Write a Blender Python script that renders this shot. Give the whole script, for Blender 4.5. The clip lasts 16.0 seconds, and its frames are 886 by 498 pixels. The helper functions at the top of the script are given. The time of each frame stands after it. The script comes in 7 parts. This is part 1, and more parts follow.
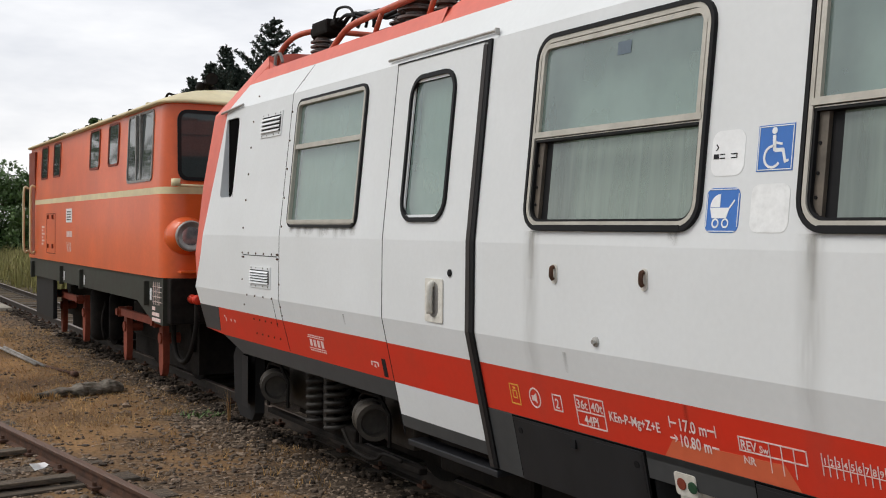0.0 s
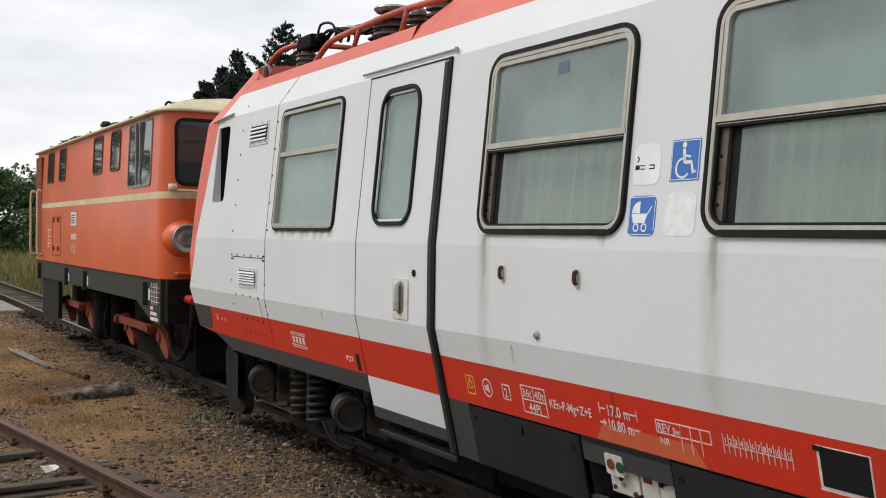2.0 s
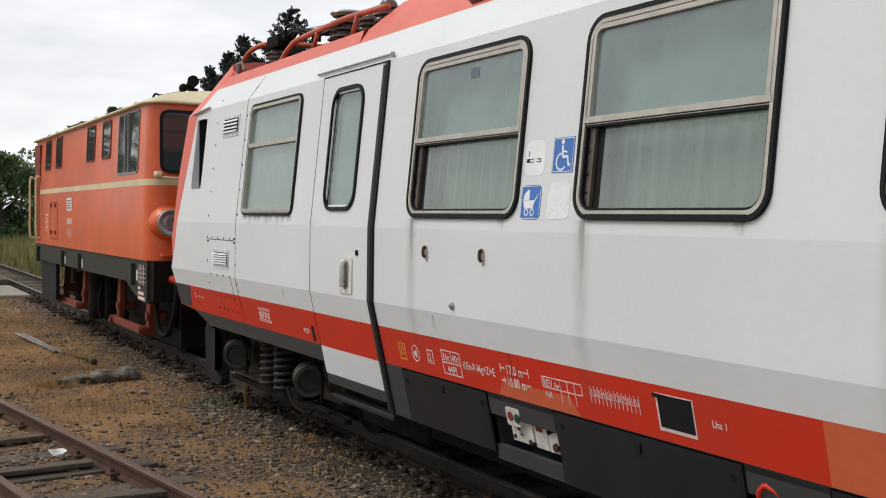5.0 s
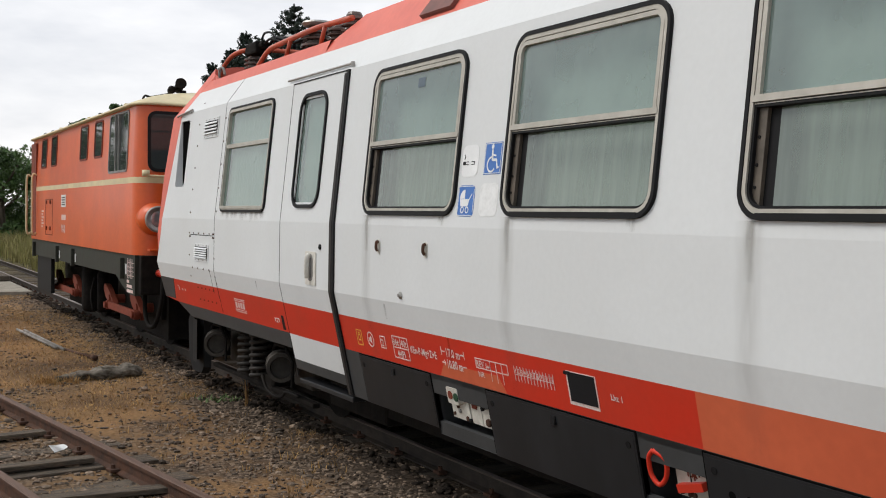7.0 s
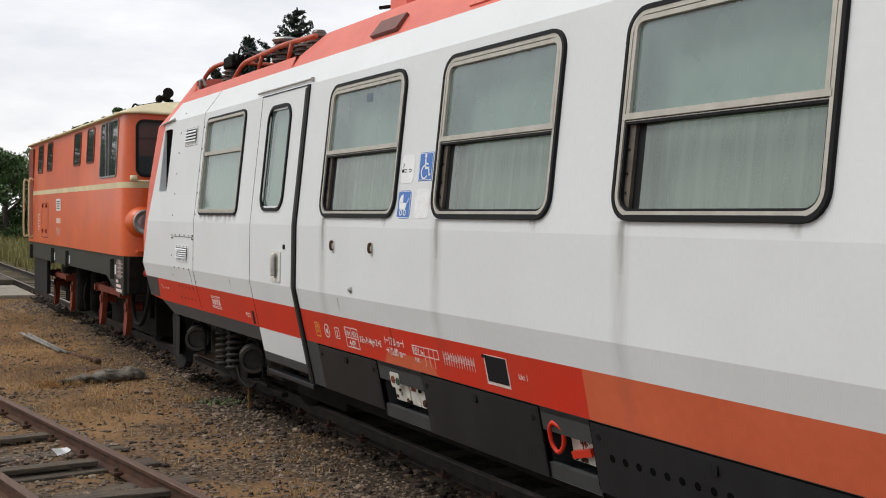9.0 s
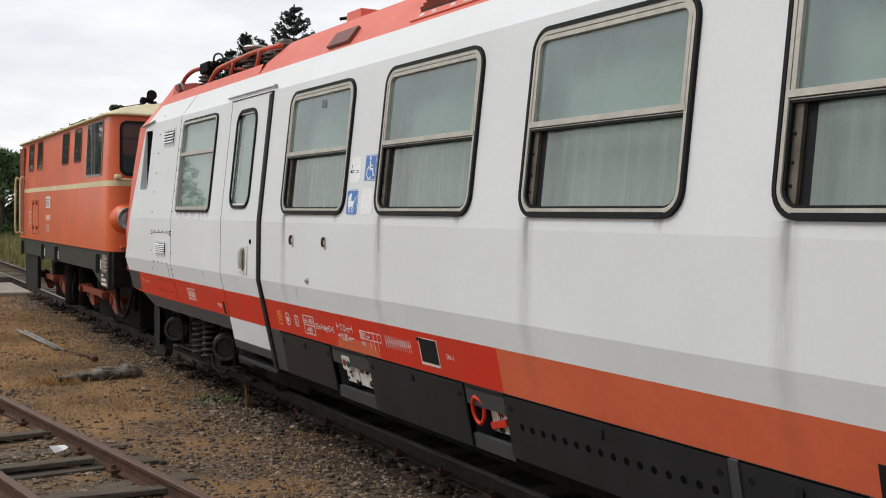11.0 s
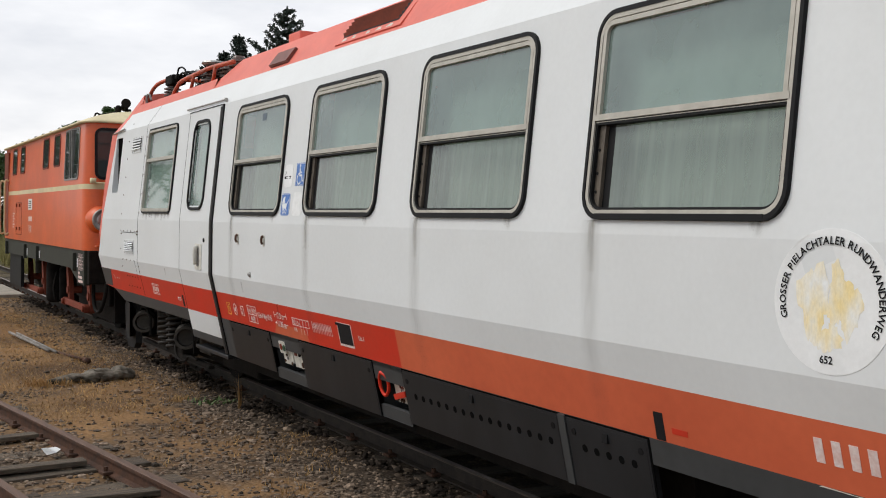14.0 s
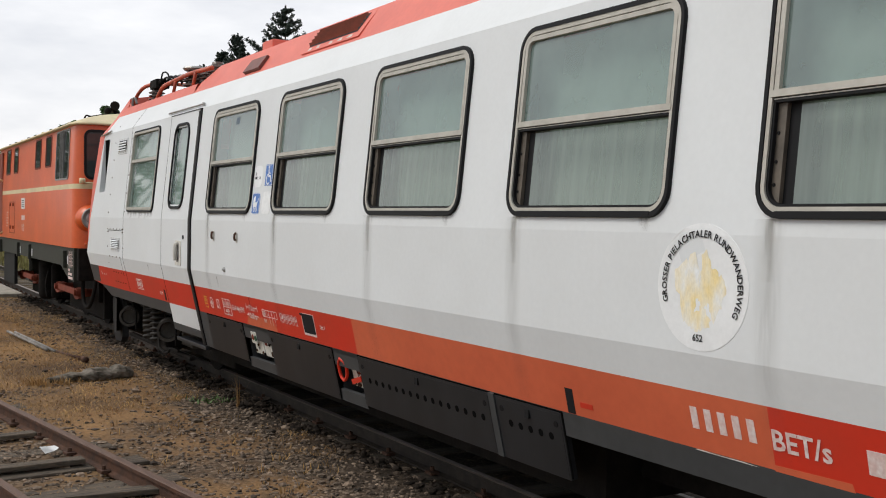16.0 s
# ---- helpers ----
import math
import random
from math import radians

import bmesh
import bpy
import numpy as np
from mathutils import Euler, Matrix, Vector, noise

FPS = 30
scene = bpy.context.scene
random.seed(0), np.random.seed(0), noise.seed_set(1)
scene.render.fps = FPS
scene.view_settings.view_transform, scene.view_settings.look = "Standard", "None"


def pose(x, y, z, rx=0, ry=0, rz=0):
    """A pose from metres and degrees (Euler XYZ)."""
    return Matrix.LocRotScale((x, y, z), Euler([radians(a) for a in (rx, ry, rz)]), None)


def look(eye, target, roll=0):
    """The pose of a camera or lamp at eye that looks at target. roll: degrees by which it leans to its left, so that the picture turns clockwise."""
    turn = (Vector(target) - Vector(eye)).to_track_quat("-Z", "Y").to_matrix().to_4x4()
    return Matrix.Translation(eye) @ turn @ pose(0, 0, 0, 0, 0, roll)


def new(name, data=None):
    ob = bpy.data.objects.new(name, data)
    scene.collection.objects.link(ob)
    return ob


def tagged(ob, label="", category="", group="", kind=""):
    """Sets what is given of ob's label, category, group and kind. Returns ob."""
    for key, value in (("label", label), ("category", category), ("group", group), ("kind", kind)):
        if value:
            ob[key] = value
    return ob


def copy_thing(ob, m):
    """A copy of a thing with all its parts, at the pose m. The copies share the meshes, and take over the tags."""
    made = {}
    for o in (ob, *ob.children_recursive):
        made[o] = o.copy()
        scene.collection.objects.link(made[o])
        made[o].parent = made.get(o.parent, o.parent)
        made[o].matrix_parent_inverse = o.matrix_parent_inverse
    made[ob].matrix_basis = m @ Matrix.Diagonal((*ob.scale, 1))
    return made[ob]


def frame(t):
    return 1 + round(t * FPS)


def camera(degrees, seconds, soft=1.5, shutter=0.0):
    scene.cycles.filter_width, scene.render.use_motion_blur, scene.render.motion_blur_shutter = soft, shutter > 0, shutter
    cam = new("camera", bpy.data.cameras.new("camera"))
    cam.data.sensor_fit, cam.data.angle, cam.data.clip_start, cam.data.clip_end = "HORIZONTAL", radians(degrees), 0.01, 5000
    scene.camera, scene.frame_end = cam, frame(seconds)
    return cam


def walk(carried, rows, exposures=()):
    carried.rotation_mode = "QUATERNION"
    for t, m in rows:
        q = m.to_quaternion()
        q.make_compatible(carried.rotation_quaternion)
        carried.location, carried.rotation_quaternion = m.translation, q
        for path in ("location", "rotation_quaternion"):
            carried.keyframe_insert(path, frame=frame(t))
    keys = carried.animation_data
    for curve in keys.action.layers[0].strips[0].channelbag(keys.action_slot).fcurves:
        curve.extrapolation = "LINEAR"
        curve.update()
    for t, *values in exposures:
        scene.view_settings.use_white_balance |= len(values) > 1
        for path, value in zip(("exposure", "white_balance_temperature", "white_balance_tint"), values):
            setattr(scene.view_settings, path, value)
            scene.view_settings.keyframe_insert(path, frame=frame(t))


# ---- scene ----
cam = camera(45.27, 16.0, 1.05)
EYE = 1.77
# seconds, the turn of the hand-held camera, which stays in one spot, and how far it sinks
AIM = [
    (0.0, 88.956, -0.535, -120.299, 0.0000),
    (0.5, 89.003, -0.633, -120.210, -0.0003),
    (1.0, 89.106, -0.682, -120.104, -0.0006),
    (1.5, 89.209, -0.640, -119.941, -0.0009),
    (2.0, 89.168, -0.678, -119.740, -0.0011),
    (2.5, 89.067, -0.774, -119.690, -0.0014),
    (3.0, 88.815, -0.632, -119.627, -0.0017),
    (3.5, 88.556, -0.617, -119.513, -0.0020),
    (4.0, 88.527, -0.696, -119.446, -0.0032),
    (6.5, 88.169, -0.831, -119.369, -0.0090),
    (7.0, 88.318, -1.010, -119.323, -0.0107),
    (7.5, 88.468, -1.061, -119.205, -0.0123),
    (8.0, 88.543, -0.967, -119.128, -0.0140),
    (8.5, 88.529, -0.908, -119.179, -0.0141),
    (9.0, 88.507, -0.976, -119.167, -0.0141),
    (11.5, 88.322, -0.999, -119.367, -0.0145),
    (12.0, 88.325, -1.152, -119.328, -0.0149),
    (12.5, 88.375, -1.025, -119.346, -0.0153),
    (13.0, 88.467, -1.061, -119.464, -0.0157),
    (13.5, 88.534, -1.034, -119.622, -0.0161),
    (14.0, 88.471, -0.975, -119.683, -0.0165),
    (14.5, 88.311, -0.900, -119.600, -0.0185),
    (15.0, 88.197, -0.823, -119.581, -0.0205),
    (15.5, 88.287, -0.866, -119.640, -0.0225),
    (16.0, 88.446, -0.973, -119.768, -0.0245),
]

# seconds and the metres that the train has rolled along its track
TRAIN = [
    (0.0, -2.295),
    (0.5, -2.167),
    (1.0, -2.028),
    (1.5, -1.901),
    (2.0, -1.794),
    (2.5, -1.663),
    (3.0, -1.532),
    (3.5, -1.401),
    (4.0, -1.248),
    (6.5, -0.518),
    (7.0, -0.346),
    (7.5, -0.159),
    (8.0, 0.035),
    (8.5, 0.217),
    (9.0, 0.393),
    (11.5, 1.263),
    (12.0, 1.453),
    (12.5, 1.636),
    (13.0, 1.809),
    (13.5, 1.967),
    (14.0, 2.116),
    (14.5, 2.258),
    (15.0, 2.412),
    (15.5, 2.562),
    (16.0, 2.701),
]

walk(cam, [(t, pose(0, 0, EYE + dz, rx, ry, rz)) for t, rx, ry, rz, dz in AIM])

# ---------------------------------------------------------------- light
SUN_EL, SUN_AZ = 48.0, 60.0          # height, and heading from +x towards +y
world = bpy.data.worlds.new("sky")
scene.world = world
world.use_nodes = True
wn, wl = world.node_tree.nodes, world.node_tree.links
wn.clear()
w_out = wn.new("ShaderNodeOutputWorld")
w_bg = wn.new("ShaderNodeBackground")
w_sky = wn.new("ShaderNodeTexSky")
w_sky.sky_type, w_sky.sun_disc = "NISHITA", False
w_sky.sun_elevation, w_sky.sun_rotation = radians(SUN_EL), radians(90 - SUN_AZ)
w_sky.dust_density = 3.0
w_scale = wn.new("ShaderNodeMixRGB")
w_scale.blend_type, w_scale.inputs[0].default_value = "MULTIPLY", 1.0
w_scale.inputs[2].default_value = (0.085, 0.085, 0.085, 1)
w_co = wn.new("ShaderNodeTexCoord")
w_map = wn.new("ShaderNodeMapping")
w_map.inputs["Scale"].default_value = (1.6, 1.6, 5.5)
w_noise = wn.new("ShaderNodeTexNoise")
w_noise.inputs["Scale"].default_value, w_noise.inputs["Detail"].default_value = 1.7, 6.0
w_noise.inputs["Roughness"].default_value = 0.55
w_ramp = wn.new("ShaderNodeValToRGB")
w_ramp.color_ramp.elements[0].position, w_ramp.color_ramp.elements[0].color = 0.34, (0.67, 0.68, 0.715, 1)
w_ramp.color_ramp.elements[1].position, w_ramp.color_ramp.elements[1].color = 0.60, (0.955, 0.945, 0.945, 1)
w_cover = wn.new("ShaderNodeMixRGB")
w_cover.inputs[0].default_value = 0.86
wl.new(w_co.outputs["Generated"], w_map.inputs[0])
wl.new(w_map.outputs[0], w_noise.inputs["Vector"])
wl.new(w_noise.outputs["Fac"], w_ramp.inputs[0])
wl.new(w_sky.outputs[0], w_scale.inputs[1])
wl.new(w_scale.outputs[0], w_cover.inputs[1])
# the cloud cover is thinner and brighter ahead, where the track runs, than abeam
w_dot = wn.new("ShaderNodeVectorMath")
w_dot.operation = "DOT_PRODUCT"
w_dot.inputs[1].default_value = (0.985, -0.17, 0.0)
w_span = wn.new("ShaderNodeMapRange")
w_span.inputs["From Min"].default_value, w_span.inputs["From Max"].default_value = 0.25, 0.93
w_tint = wn.new("ShaderNodeMixRGB")
w_tint.inputs[1].default_value, w_tint.inputs[2].default_value = (0.68, 0.73, 0.755, 1), (1.0, 1.0, 1.0, 1)
w_cloud = wn.new("ShaderNodeMixRGB")
w_cloud.blend_type, w_cloud.inputs[0].default_value = "MULTIPLY", 1.0
wl.new(w_co.outputs["Generated"], w_dot.inputs[0])
wl.new(w_dot.outputs["Value"], w_span.inputs["Value"])
wl.new(w_span.outputs[0], w_tint.inputs[0])
wl.new(w_ramp.outputs[0], w_cloud.inputs[1])
wl.new(w_tint.outputs[0], w_cloud.inputs[2])
wl.new(w_cloud.outputs[0], w_cover.inputs[2])
wl.new(w_cover.outputs[0], w_bg.inputs[0])
wl.new(w_bg.outputs[0], w_out.inputs[0])
w_bg.inputs[1].default_value = 1.08

sun = new("sun", bpy.data.lights.new("sun", "SUN"))
sun.data.energy, sun.data.angle, sun.data.color = 1.4, radians(30), (1.0, 0.955, 0.895)
_e, _a = radians(SUN_EL), radians(SUN_AZ)
sun.matrix_world = look((20 * math.cos(_e) * math.cos(_a), 20 * math.cos(_e) * math.sin(_a), 20 * math.sin(_e)), (0, 0, 0))
scene.view_settings.exposure = 0.27


# ---------------------------------------------------------------- materials
def material(name, colour, rough=0.6, metal=0.0, second=None, scale=6.0, mix=0.5, detail=5.0, bump=0.0, bump_scale=60.0,
             stretch=(1, 1, 1), vary=0.0, fine=0.06, coat=0.0, spec=0.5):
    """Principled surface: two colours blended by a broad noise, a fine grain on top, bump, and variation from object to object."""
    m = bpy.data.materials.new(name)
    m.use_nodes = True
    n, l = m.node_tree.nodes, m.node_tree.links
    p = n["Principled BSDF"]
    p.inputs["Roughness"].default_value, p.inputs["Metallic"].default_value = rough, metal
    p.inputs["Specular IOR Level"].default_value = spec
    p.inputs["Coat Weight"].default_value = coat
    p.inputs["Coat Roughness"].default_value = 0.15
    co = n.new("ShaderNodeTexCoord")
    mp = n.new("ShaderNodeMapping")
    mp.inputs["Scale"].default_value = stretch
    l.new(co.outputs["Object"], mp.inputs[0])
    broad = n.new("ShaderNodeTexNoise")
    broad.inputs["Scale"].default_value, broad.inputs["Detail"].default_value = scale, detail
    l.new(mp.outputs[0], broad.inputs["Vector"])
    ramp = n.new("ShaderNodeValToRGB")
    ramp.color_ramp.elements[0].position, ramp.color_ramp.elements[1].position = 0.5 - 0.25 * mix - 0.05, 0.5 + 0.3 * (1.1 - mix)
    l.new(broad.outputs["Fac"], ramp.inputs[0])
    mixed = n.new("ShaderNodeMixRGB")
    second = second or tuple(c * 0.88 for c in colour)
    mixed.inputs[1].default_value, mixed.inputs[2].default_value = (*second, 1), (*colour, 1)
    l.new(ramp.outputs[0], mixed.inputs[0])
    grain = n.new("ShaderNodeTexNoise")
    grain.inputs["Scale"].default_value, grain.inputs["Detail"].default_value = bump_scale, 4.0
    l.new(mp.outputs[0], grain.inputs["Vector"])
    hsv = n.new("ShaderNodeHueSaturation")
    l.new(mixed.outputs[0], hsv.inputs["Color"])
    span = n.new("ShaderNodeMapRange")
    span.inputs["To Min"].default_value, span.inputs["To Max"].default_value = 1 - 3 * fine, 1 + 3 * fine
    l.new(grain.outputs["Fac"], span.inputs["Value"])
    if vary:
        info = n.new("ShaderNodeObjectInfo")
        span2 = n.new("ShaderNodeMapRange")
        span2.inputs["To Min"].default_value, span2.inputs["To Max"].default_value = 1 - vary, 1 + vary
        l.new(info.outputs["Random"], span2.inputs["Value"])
        mul = n.new("ShaderNodeMath")
        mul.operation = "MULTIPLY"
        l.new(span.outputs[0], mul.inputs[0])
        l.new(span2.outputs[0], mul.inputs[1])
        l.new(mul.outputs[0], hsv.inputs["Value"])
    else:
        l.new(span.outputs[0], hsv.inputs["Value"])
    l.new(hsv.outputs[0], p.inputs["Base Color"])
    if bump:
        b = n.new("ShaderNodeBump")
        b.inputs["Strength"].default_value, b.inputs["Distance"].default_value = bump, 0.01
        l.new(grain.outputs["Fac"], b.inputs["Height"])
        l.new(b.outputs[0], p.inputs["Normal"])
    return m


def islands(m, spread):
    """Vary a material's value from piece to piece of a joined mesh."""
    n, l = m.node_tree.nodes, m.node_tree.links
    p = n["Principled BSDF"]
    src = p.inputs["Base Color"].links[0].from_socket
    geo = n.new("ShaderNodeNewGeometry")
    span = n.new("ShaderNodeMapRange")
    span.inputs["To Min"].default_value, span.inputs["To Max"].default_value = 1 - spread, 1 + spread
    l.new(geo.outputs["Random Per Island"], span.inputs["Value"])
    h = n.new("ShaderNodeHueSaturation")
    l.new(src, h.inputs["Color"])
    l.new(span.outputs[0], h.inputs["Value"])
    l.new(h.outputs[0], p.inputs["Base Color"])
    return m


def pane_material(name, tint, gloss=0.05, body=0.25, film=(0.2, 0.25, 0.23), ior=2.0, streaky=(0.9, 1, 0.7)):
    """Window glass: see-through with a tint, a thin dusty film, and mirror gloss by Fresnel."""
    m = bpy.data.materials.new(name)
    m.use_nodes = True
    n, l = m.node_tree.nodes, m.node_tree.links
    n.clear()
    out = n.new("ShaderNodeOutputMaterial")
    clear = n.new("ShaderNodeBsdfTransparent")
    clear.inputs[0].default_value = (*tint, 1)
    dust = n.new("ShaderNodeBsdfDiffuse")
    dust.inputs[0].default_value = (*film, 1)
    shine = n.new("ShaderNodeBsdfGlossy")
    shine.inputs["Roughness"].default_value = gloss
    noise_t = n.new("ShaderNodeTexNoise")
    noise_t.inputs["Scale"].default_value, noise_t.inputs["Detail"].default_value = 3.0, 6.0
    co = n.new("ShaderNodeTexCoord")
    runs = n.new("ShaderNodeMapping")
    runs.inputs["Scale"].default_value = streaky
    l.new(co.outputs["Object"], runs.inputs[0])
    l.new(runs.outputs[0], noise_t.inputs["Vector"])
    span = n.new("ShaderNodeMapRange")
    span.inputs["To Min"].default_value, span.inputs["To Max"].default_value = body * 0.45, body * 1.55
    l.new(noise_t.outputs["Fac"], span.inputs["Value"])
    a = n.new("ShaderNodeMixShader")
    l.new(span.outputs[0], a.inputs[0])
    l.new(clear.outputs[0], a.inputs[1])
    l.new(dust.outputs[0], a.inputs[2])
    fr = n.new("ShaderNodeFresnel")
    fr.inputs["IOR"].default_value = ior
    b = n.new("ShaderNodeMixShader")
    l.new(fr.outputs[0], b.inputs[0])
    l.new(a.outputs[0], b.inputs[1])
    l.new(shine.outputs[0], b.inputs[2])
    l.new(b.outputs[0], out.inputs[0])
    return m


def streak_material(name, colour, strength):
    """A run of dirt that fades out to both sides and, unevenly, along its length."""
    m = bpy.data.materials.new(name)
    m.use_nodes = True
    n, l = m.node_tree.nodes, m.node_tree.links
    n.clear()
    out = n.new("ShaderNodeOutputMaterial")
    clear, dirt = n.new("ShaderNodeBsdfTransparent"), n.new("ShaderNodeBsdfDiffuse")
    dirt.inputs[0].default_value = (*colour, 1)
    co = n.new("ShaderNodeTexCoord")
    sep = n.new("ShaderNodeSeparateXYZ")
    l.new(co.outputs["Generated"], sep.inputs[0])
    across = n.new("ShaderNodeMath")
    across.operation = "PINGPONG"
    across.inputs[1].default_value = 0.5
    l.new(sep.outputs["X"], across.inputs[0])
    soft = n.new("ShaderNodeMapRange")
    soft.interpolation_type = "SMOOTHSTEP"
    soft.inputs["From Min"].default_value, soft.inputs["From Max"].default_value = 0.0, 0.5
    l.new(across.outputs[0], soft.inputs["Value"])
    down = n.new("ShaderNodeMapRange")
    down.inputs["To Min"].default_value, down.inputs["To Max"].default_value = 0.15, 1.0
    l.new(sep.outputs["Z"], down.inputs["Value"])
    mp = n.new("ShaderNodeMapping")
    mp.inputs["Scale"].default_value = (60, 1, 6)
    l.new(co.outputs["Object"], mp.inputs[0])
    ns_ = n.new("ShaderNodeTexNoise")
    ns_.inputs["Scale"].default_value, ns_.inputs["Detail"].default_value = 1.0, 4.0
    l.new(mp.outputs[0], ns_.inputs["Vector"])
    a, b, c = (n.new("ShaderNodeMath") for _ in range(3))
    for q in (a, b, c):
        q.operation = "MULTIPLY"
    l.new(soft.outputs[0], a.inputs[0])
    l.new(down.outputs[0], a.inputs[1])
    l.new(a.outputs[0], b.inputs[0])
    l.new(ns_.outputs["Fac"], b.inputs[1])
    l.new(b.outputs[0], c.inputs[0])
    c.inputs[1].default_value = strength * 1.6
    mix = n.new("ShaderNodeMixShader")
    l.new(c.outputs[0], mix.inputs[0])
    l.new(clear.outputs[0], mix.inputs[1])
    l.new(dirt.outputs[0], mix.inputs[2])
    l.new(mix.outputs[0], out.inputs[0])
    return m


WHITE = material("white_paint", (0.745, 0.765, 0.775), 0.55, second=(0.695, 0.71, 0.715), scale=1.3, mix=0.35, bump_scale=35, fine=0.012, coat=0.08, spec=0.4)
RED = material("red_paint", (0.66, 0.036, 0.016), 0.42, second=(0.58, 0.045, 0.022), scale=2.5, bump_scale=30, fine=0.02, spec=0.3)
FADED = material("faded_red_paint", (0.66, 0.140, 0.062), 0.5, second=(0.57, 0.112, 0.050), scale=2.0, bump_scale=20, fine=0.03, spec=0.3)
ROOFRED = material("weathered_roof_red", (0.74, 0.155, 0.105), 0.5, second=(0.66, 0.13, 0.09), scale=3.0, bump_scale=25, fine=0.03)
RAILRED = material("pipe_red", (0.58, 0.10, 0.045), 0.45, second=(0.42, 0.08, 0.04), scale=8, bump_scale=40, fine=0.05)
DARK = material("dark_grey_paint", (0.058, 0.060, 0.062), 0.5, spec=0.35, second=(0.048, 0.05, 0.052), scale=3, bump_scale=18, fine=0.06)
SKIRT = material("skirt_grey", (0.023, 0.024, 0.027), 0.42, spec=0.35, second=(0.016, 0.017, 0.019), scale=4, stretch=(1, 1, 0.35), bump_scale=14, fine=0.08)
VOID = material("hole_black", (0.007, 0.007, 0.007), 1.0, spec=0.0)
BLACK = material("black_rubber", (0.012, 0.012, 0.013), 0.55, spec=0.15, bump_scale=40)
METAL = material("window_alloy", (0.50, 0.475, 0.42), 0.5, 0.2, second=(0.40, 0.375, 0.325), scale=12, bump_scale=60, fine=0.04)
STEEL = material("grey_steel", (0.45, 0.44, 0.42), 0.4, 0.6, second=(0.33, 0.31, 0.29), scale=15, fine=0.05)
ALLOY = material("dull_alloy", (0.30, 0.29, 0.275), 0.55, 0.2, second=(0.22, 0.21, 0.20), scale=15, fine=0.05)
INSIDE = material("interior_lining", (0.16, 0.17, 0.16), 0.8)
EDGE = material("rubber_profile", (0.045, 0.040, 0.038), 0.6, spec=0.25, second=(0.032, 0.028, 0.027), scale=6)
GUIDE = material("tarnished_guide", (0.14, 0.115, 0.09), 0.5, 0.2, second=(0.09, 0.075, 0.06), scale=12, fine=0.06)
CURTAIN = material("curtain_cloth", (0.46, 0.53, 0.48), 0.9, second=(0.45, 0.51, 0.46), scale=3, stretch=(4, 1, 0.4))
GLASS = pane_material("window_glass", (0.56, 0.71, 0.665), 0.03, 0.46, (0.275, 0.37, 0.345))
DIRTYGLASS = pane_material("dirty_window_glass", (0.47, 0.57, 0.51), 0.03, 0.50, (0.26, 0.32, 0.28), streaky=(7.0, 1, 0.5))
ORANGE = material("orange_paint", (0.77, 0.118, 0.017), 0.38, second=(0.62, 0.095, 0.018), scale=1.6, mix=0.4, bump_scale=20, fine=0.03, coat=0.2)
CREAM = material("cream_paint", (0.70, 0.60, 0.36), 0.5, second=(0.58, 0.49, 0.30), scale=3, bump_scale=20, fine=0.04)
FRAMEGREEN = material("frame_olive_black", (0.034, 0.038, 0.029), 0.6, spec=0.25, second=(0.032, 0.03, 0.024), scale=6, bump_scale=25, fine=0.08)
GRIME = material("greasy_black", (0.009, 0.008, 0.0075), 0.75, spec=0.08, second=(0.017, 0.014, 0.012), scale=9, bump=0.3, bump_scale=30, fine=0.1)
GREASE = material("worn_greasy_steel", (0.034, 0.029, 0.024), 0.6, 0.1, second=(0.014, 0.012, 0.011), scale=8, bump_scale=25, fine=0.1, spec=0.3)
DRUM = material("oily_axle_box", (0.080, 0.068, 0.055), 0.55, 0.1, second=(0.035, 0.030, 0.026), scale=7, bump_scale=25, fine=0.1, spec=0.3)
CRANKRED = material("crank_red", (0.23, 0.050, 0.027), 0.65, second=(0.17, 0.038, 0.022), scale=7, bump_scale=30, fine=0.08, spec=0.25)
PORCELAIN = material("insulator_brown", (0.09, 0.055, 0.045), 0.25, second=(0.14, 0.10, 0.085), scale=8)
CABLE = material("cable_black", (0.011, 0.011, 0.012), 0.6, spec=0.2)
BUTTONGREEN = material("button_green", (0.02, 0.07, 0.035), 0.5, fine=0.03)
BLUE = material("sign_blue", (0.035, 0.16, 0.52), 0.35, fine=0.02)
SIGNWHITE = material("sign_white", (0.87, 0.88, 0.885), 0.4, fine=0.02)
WORN = material("worn_sticker", (0.84, 0.85, 0.85), 0.6, second=(0.74, 0.75, 0.75), scale=25, fine=0.04)
PRINT = material("print_white", (0.80, 0.75, 0.73), 0.6, second=(0.72, 0.52, 0.48), scale=30, mix=0.15)
PRINTDARK = material("print_black", (0.016, 0.016, 0.018), 0.6, spec=0.15)
YELLOW = material("print_yellow", (0.80, 0.42, 0.06), 0.6)
GOLD = material("faded_emblem_yellow", (0.85, 0.86, 0.85), 0.6, second=(0.87, 0.71, 0.36), scale=7, mix=0.42, stretch=(2.2, 1, 1.0), detail=8)
STREAK = streak_material("rain_streak", (0.20, 0.19, 0.165), 0.5)
FAINT = streak_material("faint_streak", (0.20, 0.18, 0.155), 0.30)
STREAKRED = streak_material("rain_streak_red", (0.16, 0.045, 0.03), 0.5)
RUST = material("rusty_steel", (0.105, 0.050, 0.030), 0.8, spec=0.2, second=(0.055, 0.032, 0.024), scale=14, bump=0.4, bump_scale=90, fine=0.1)
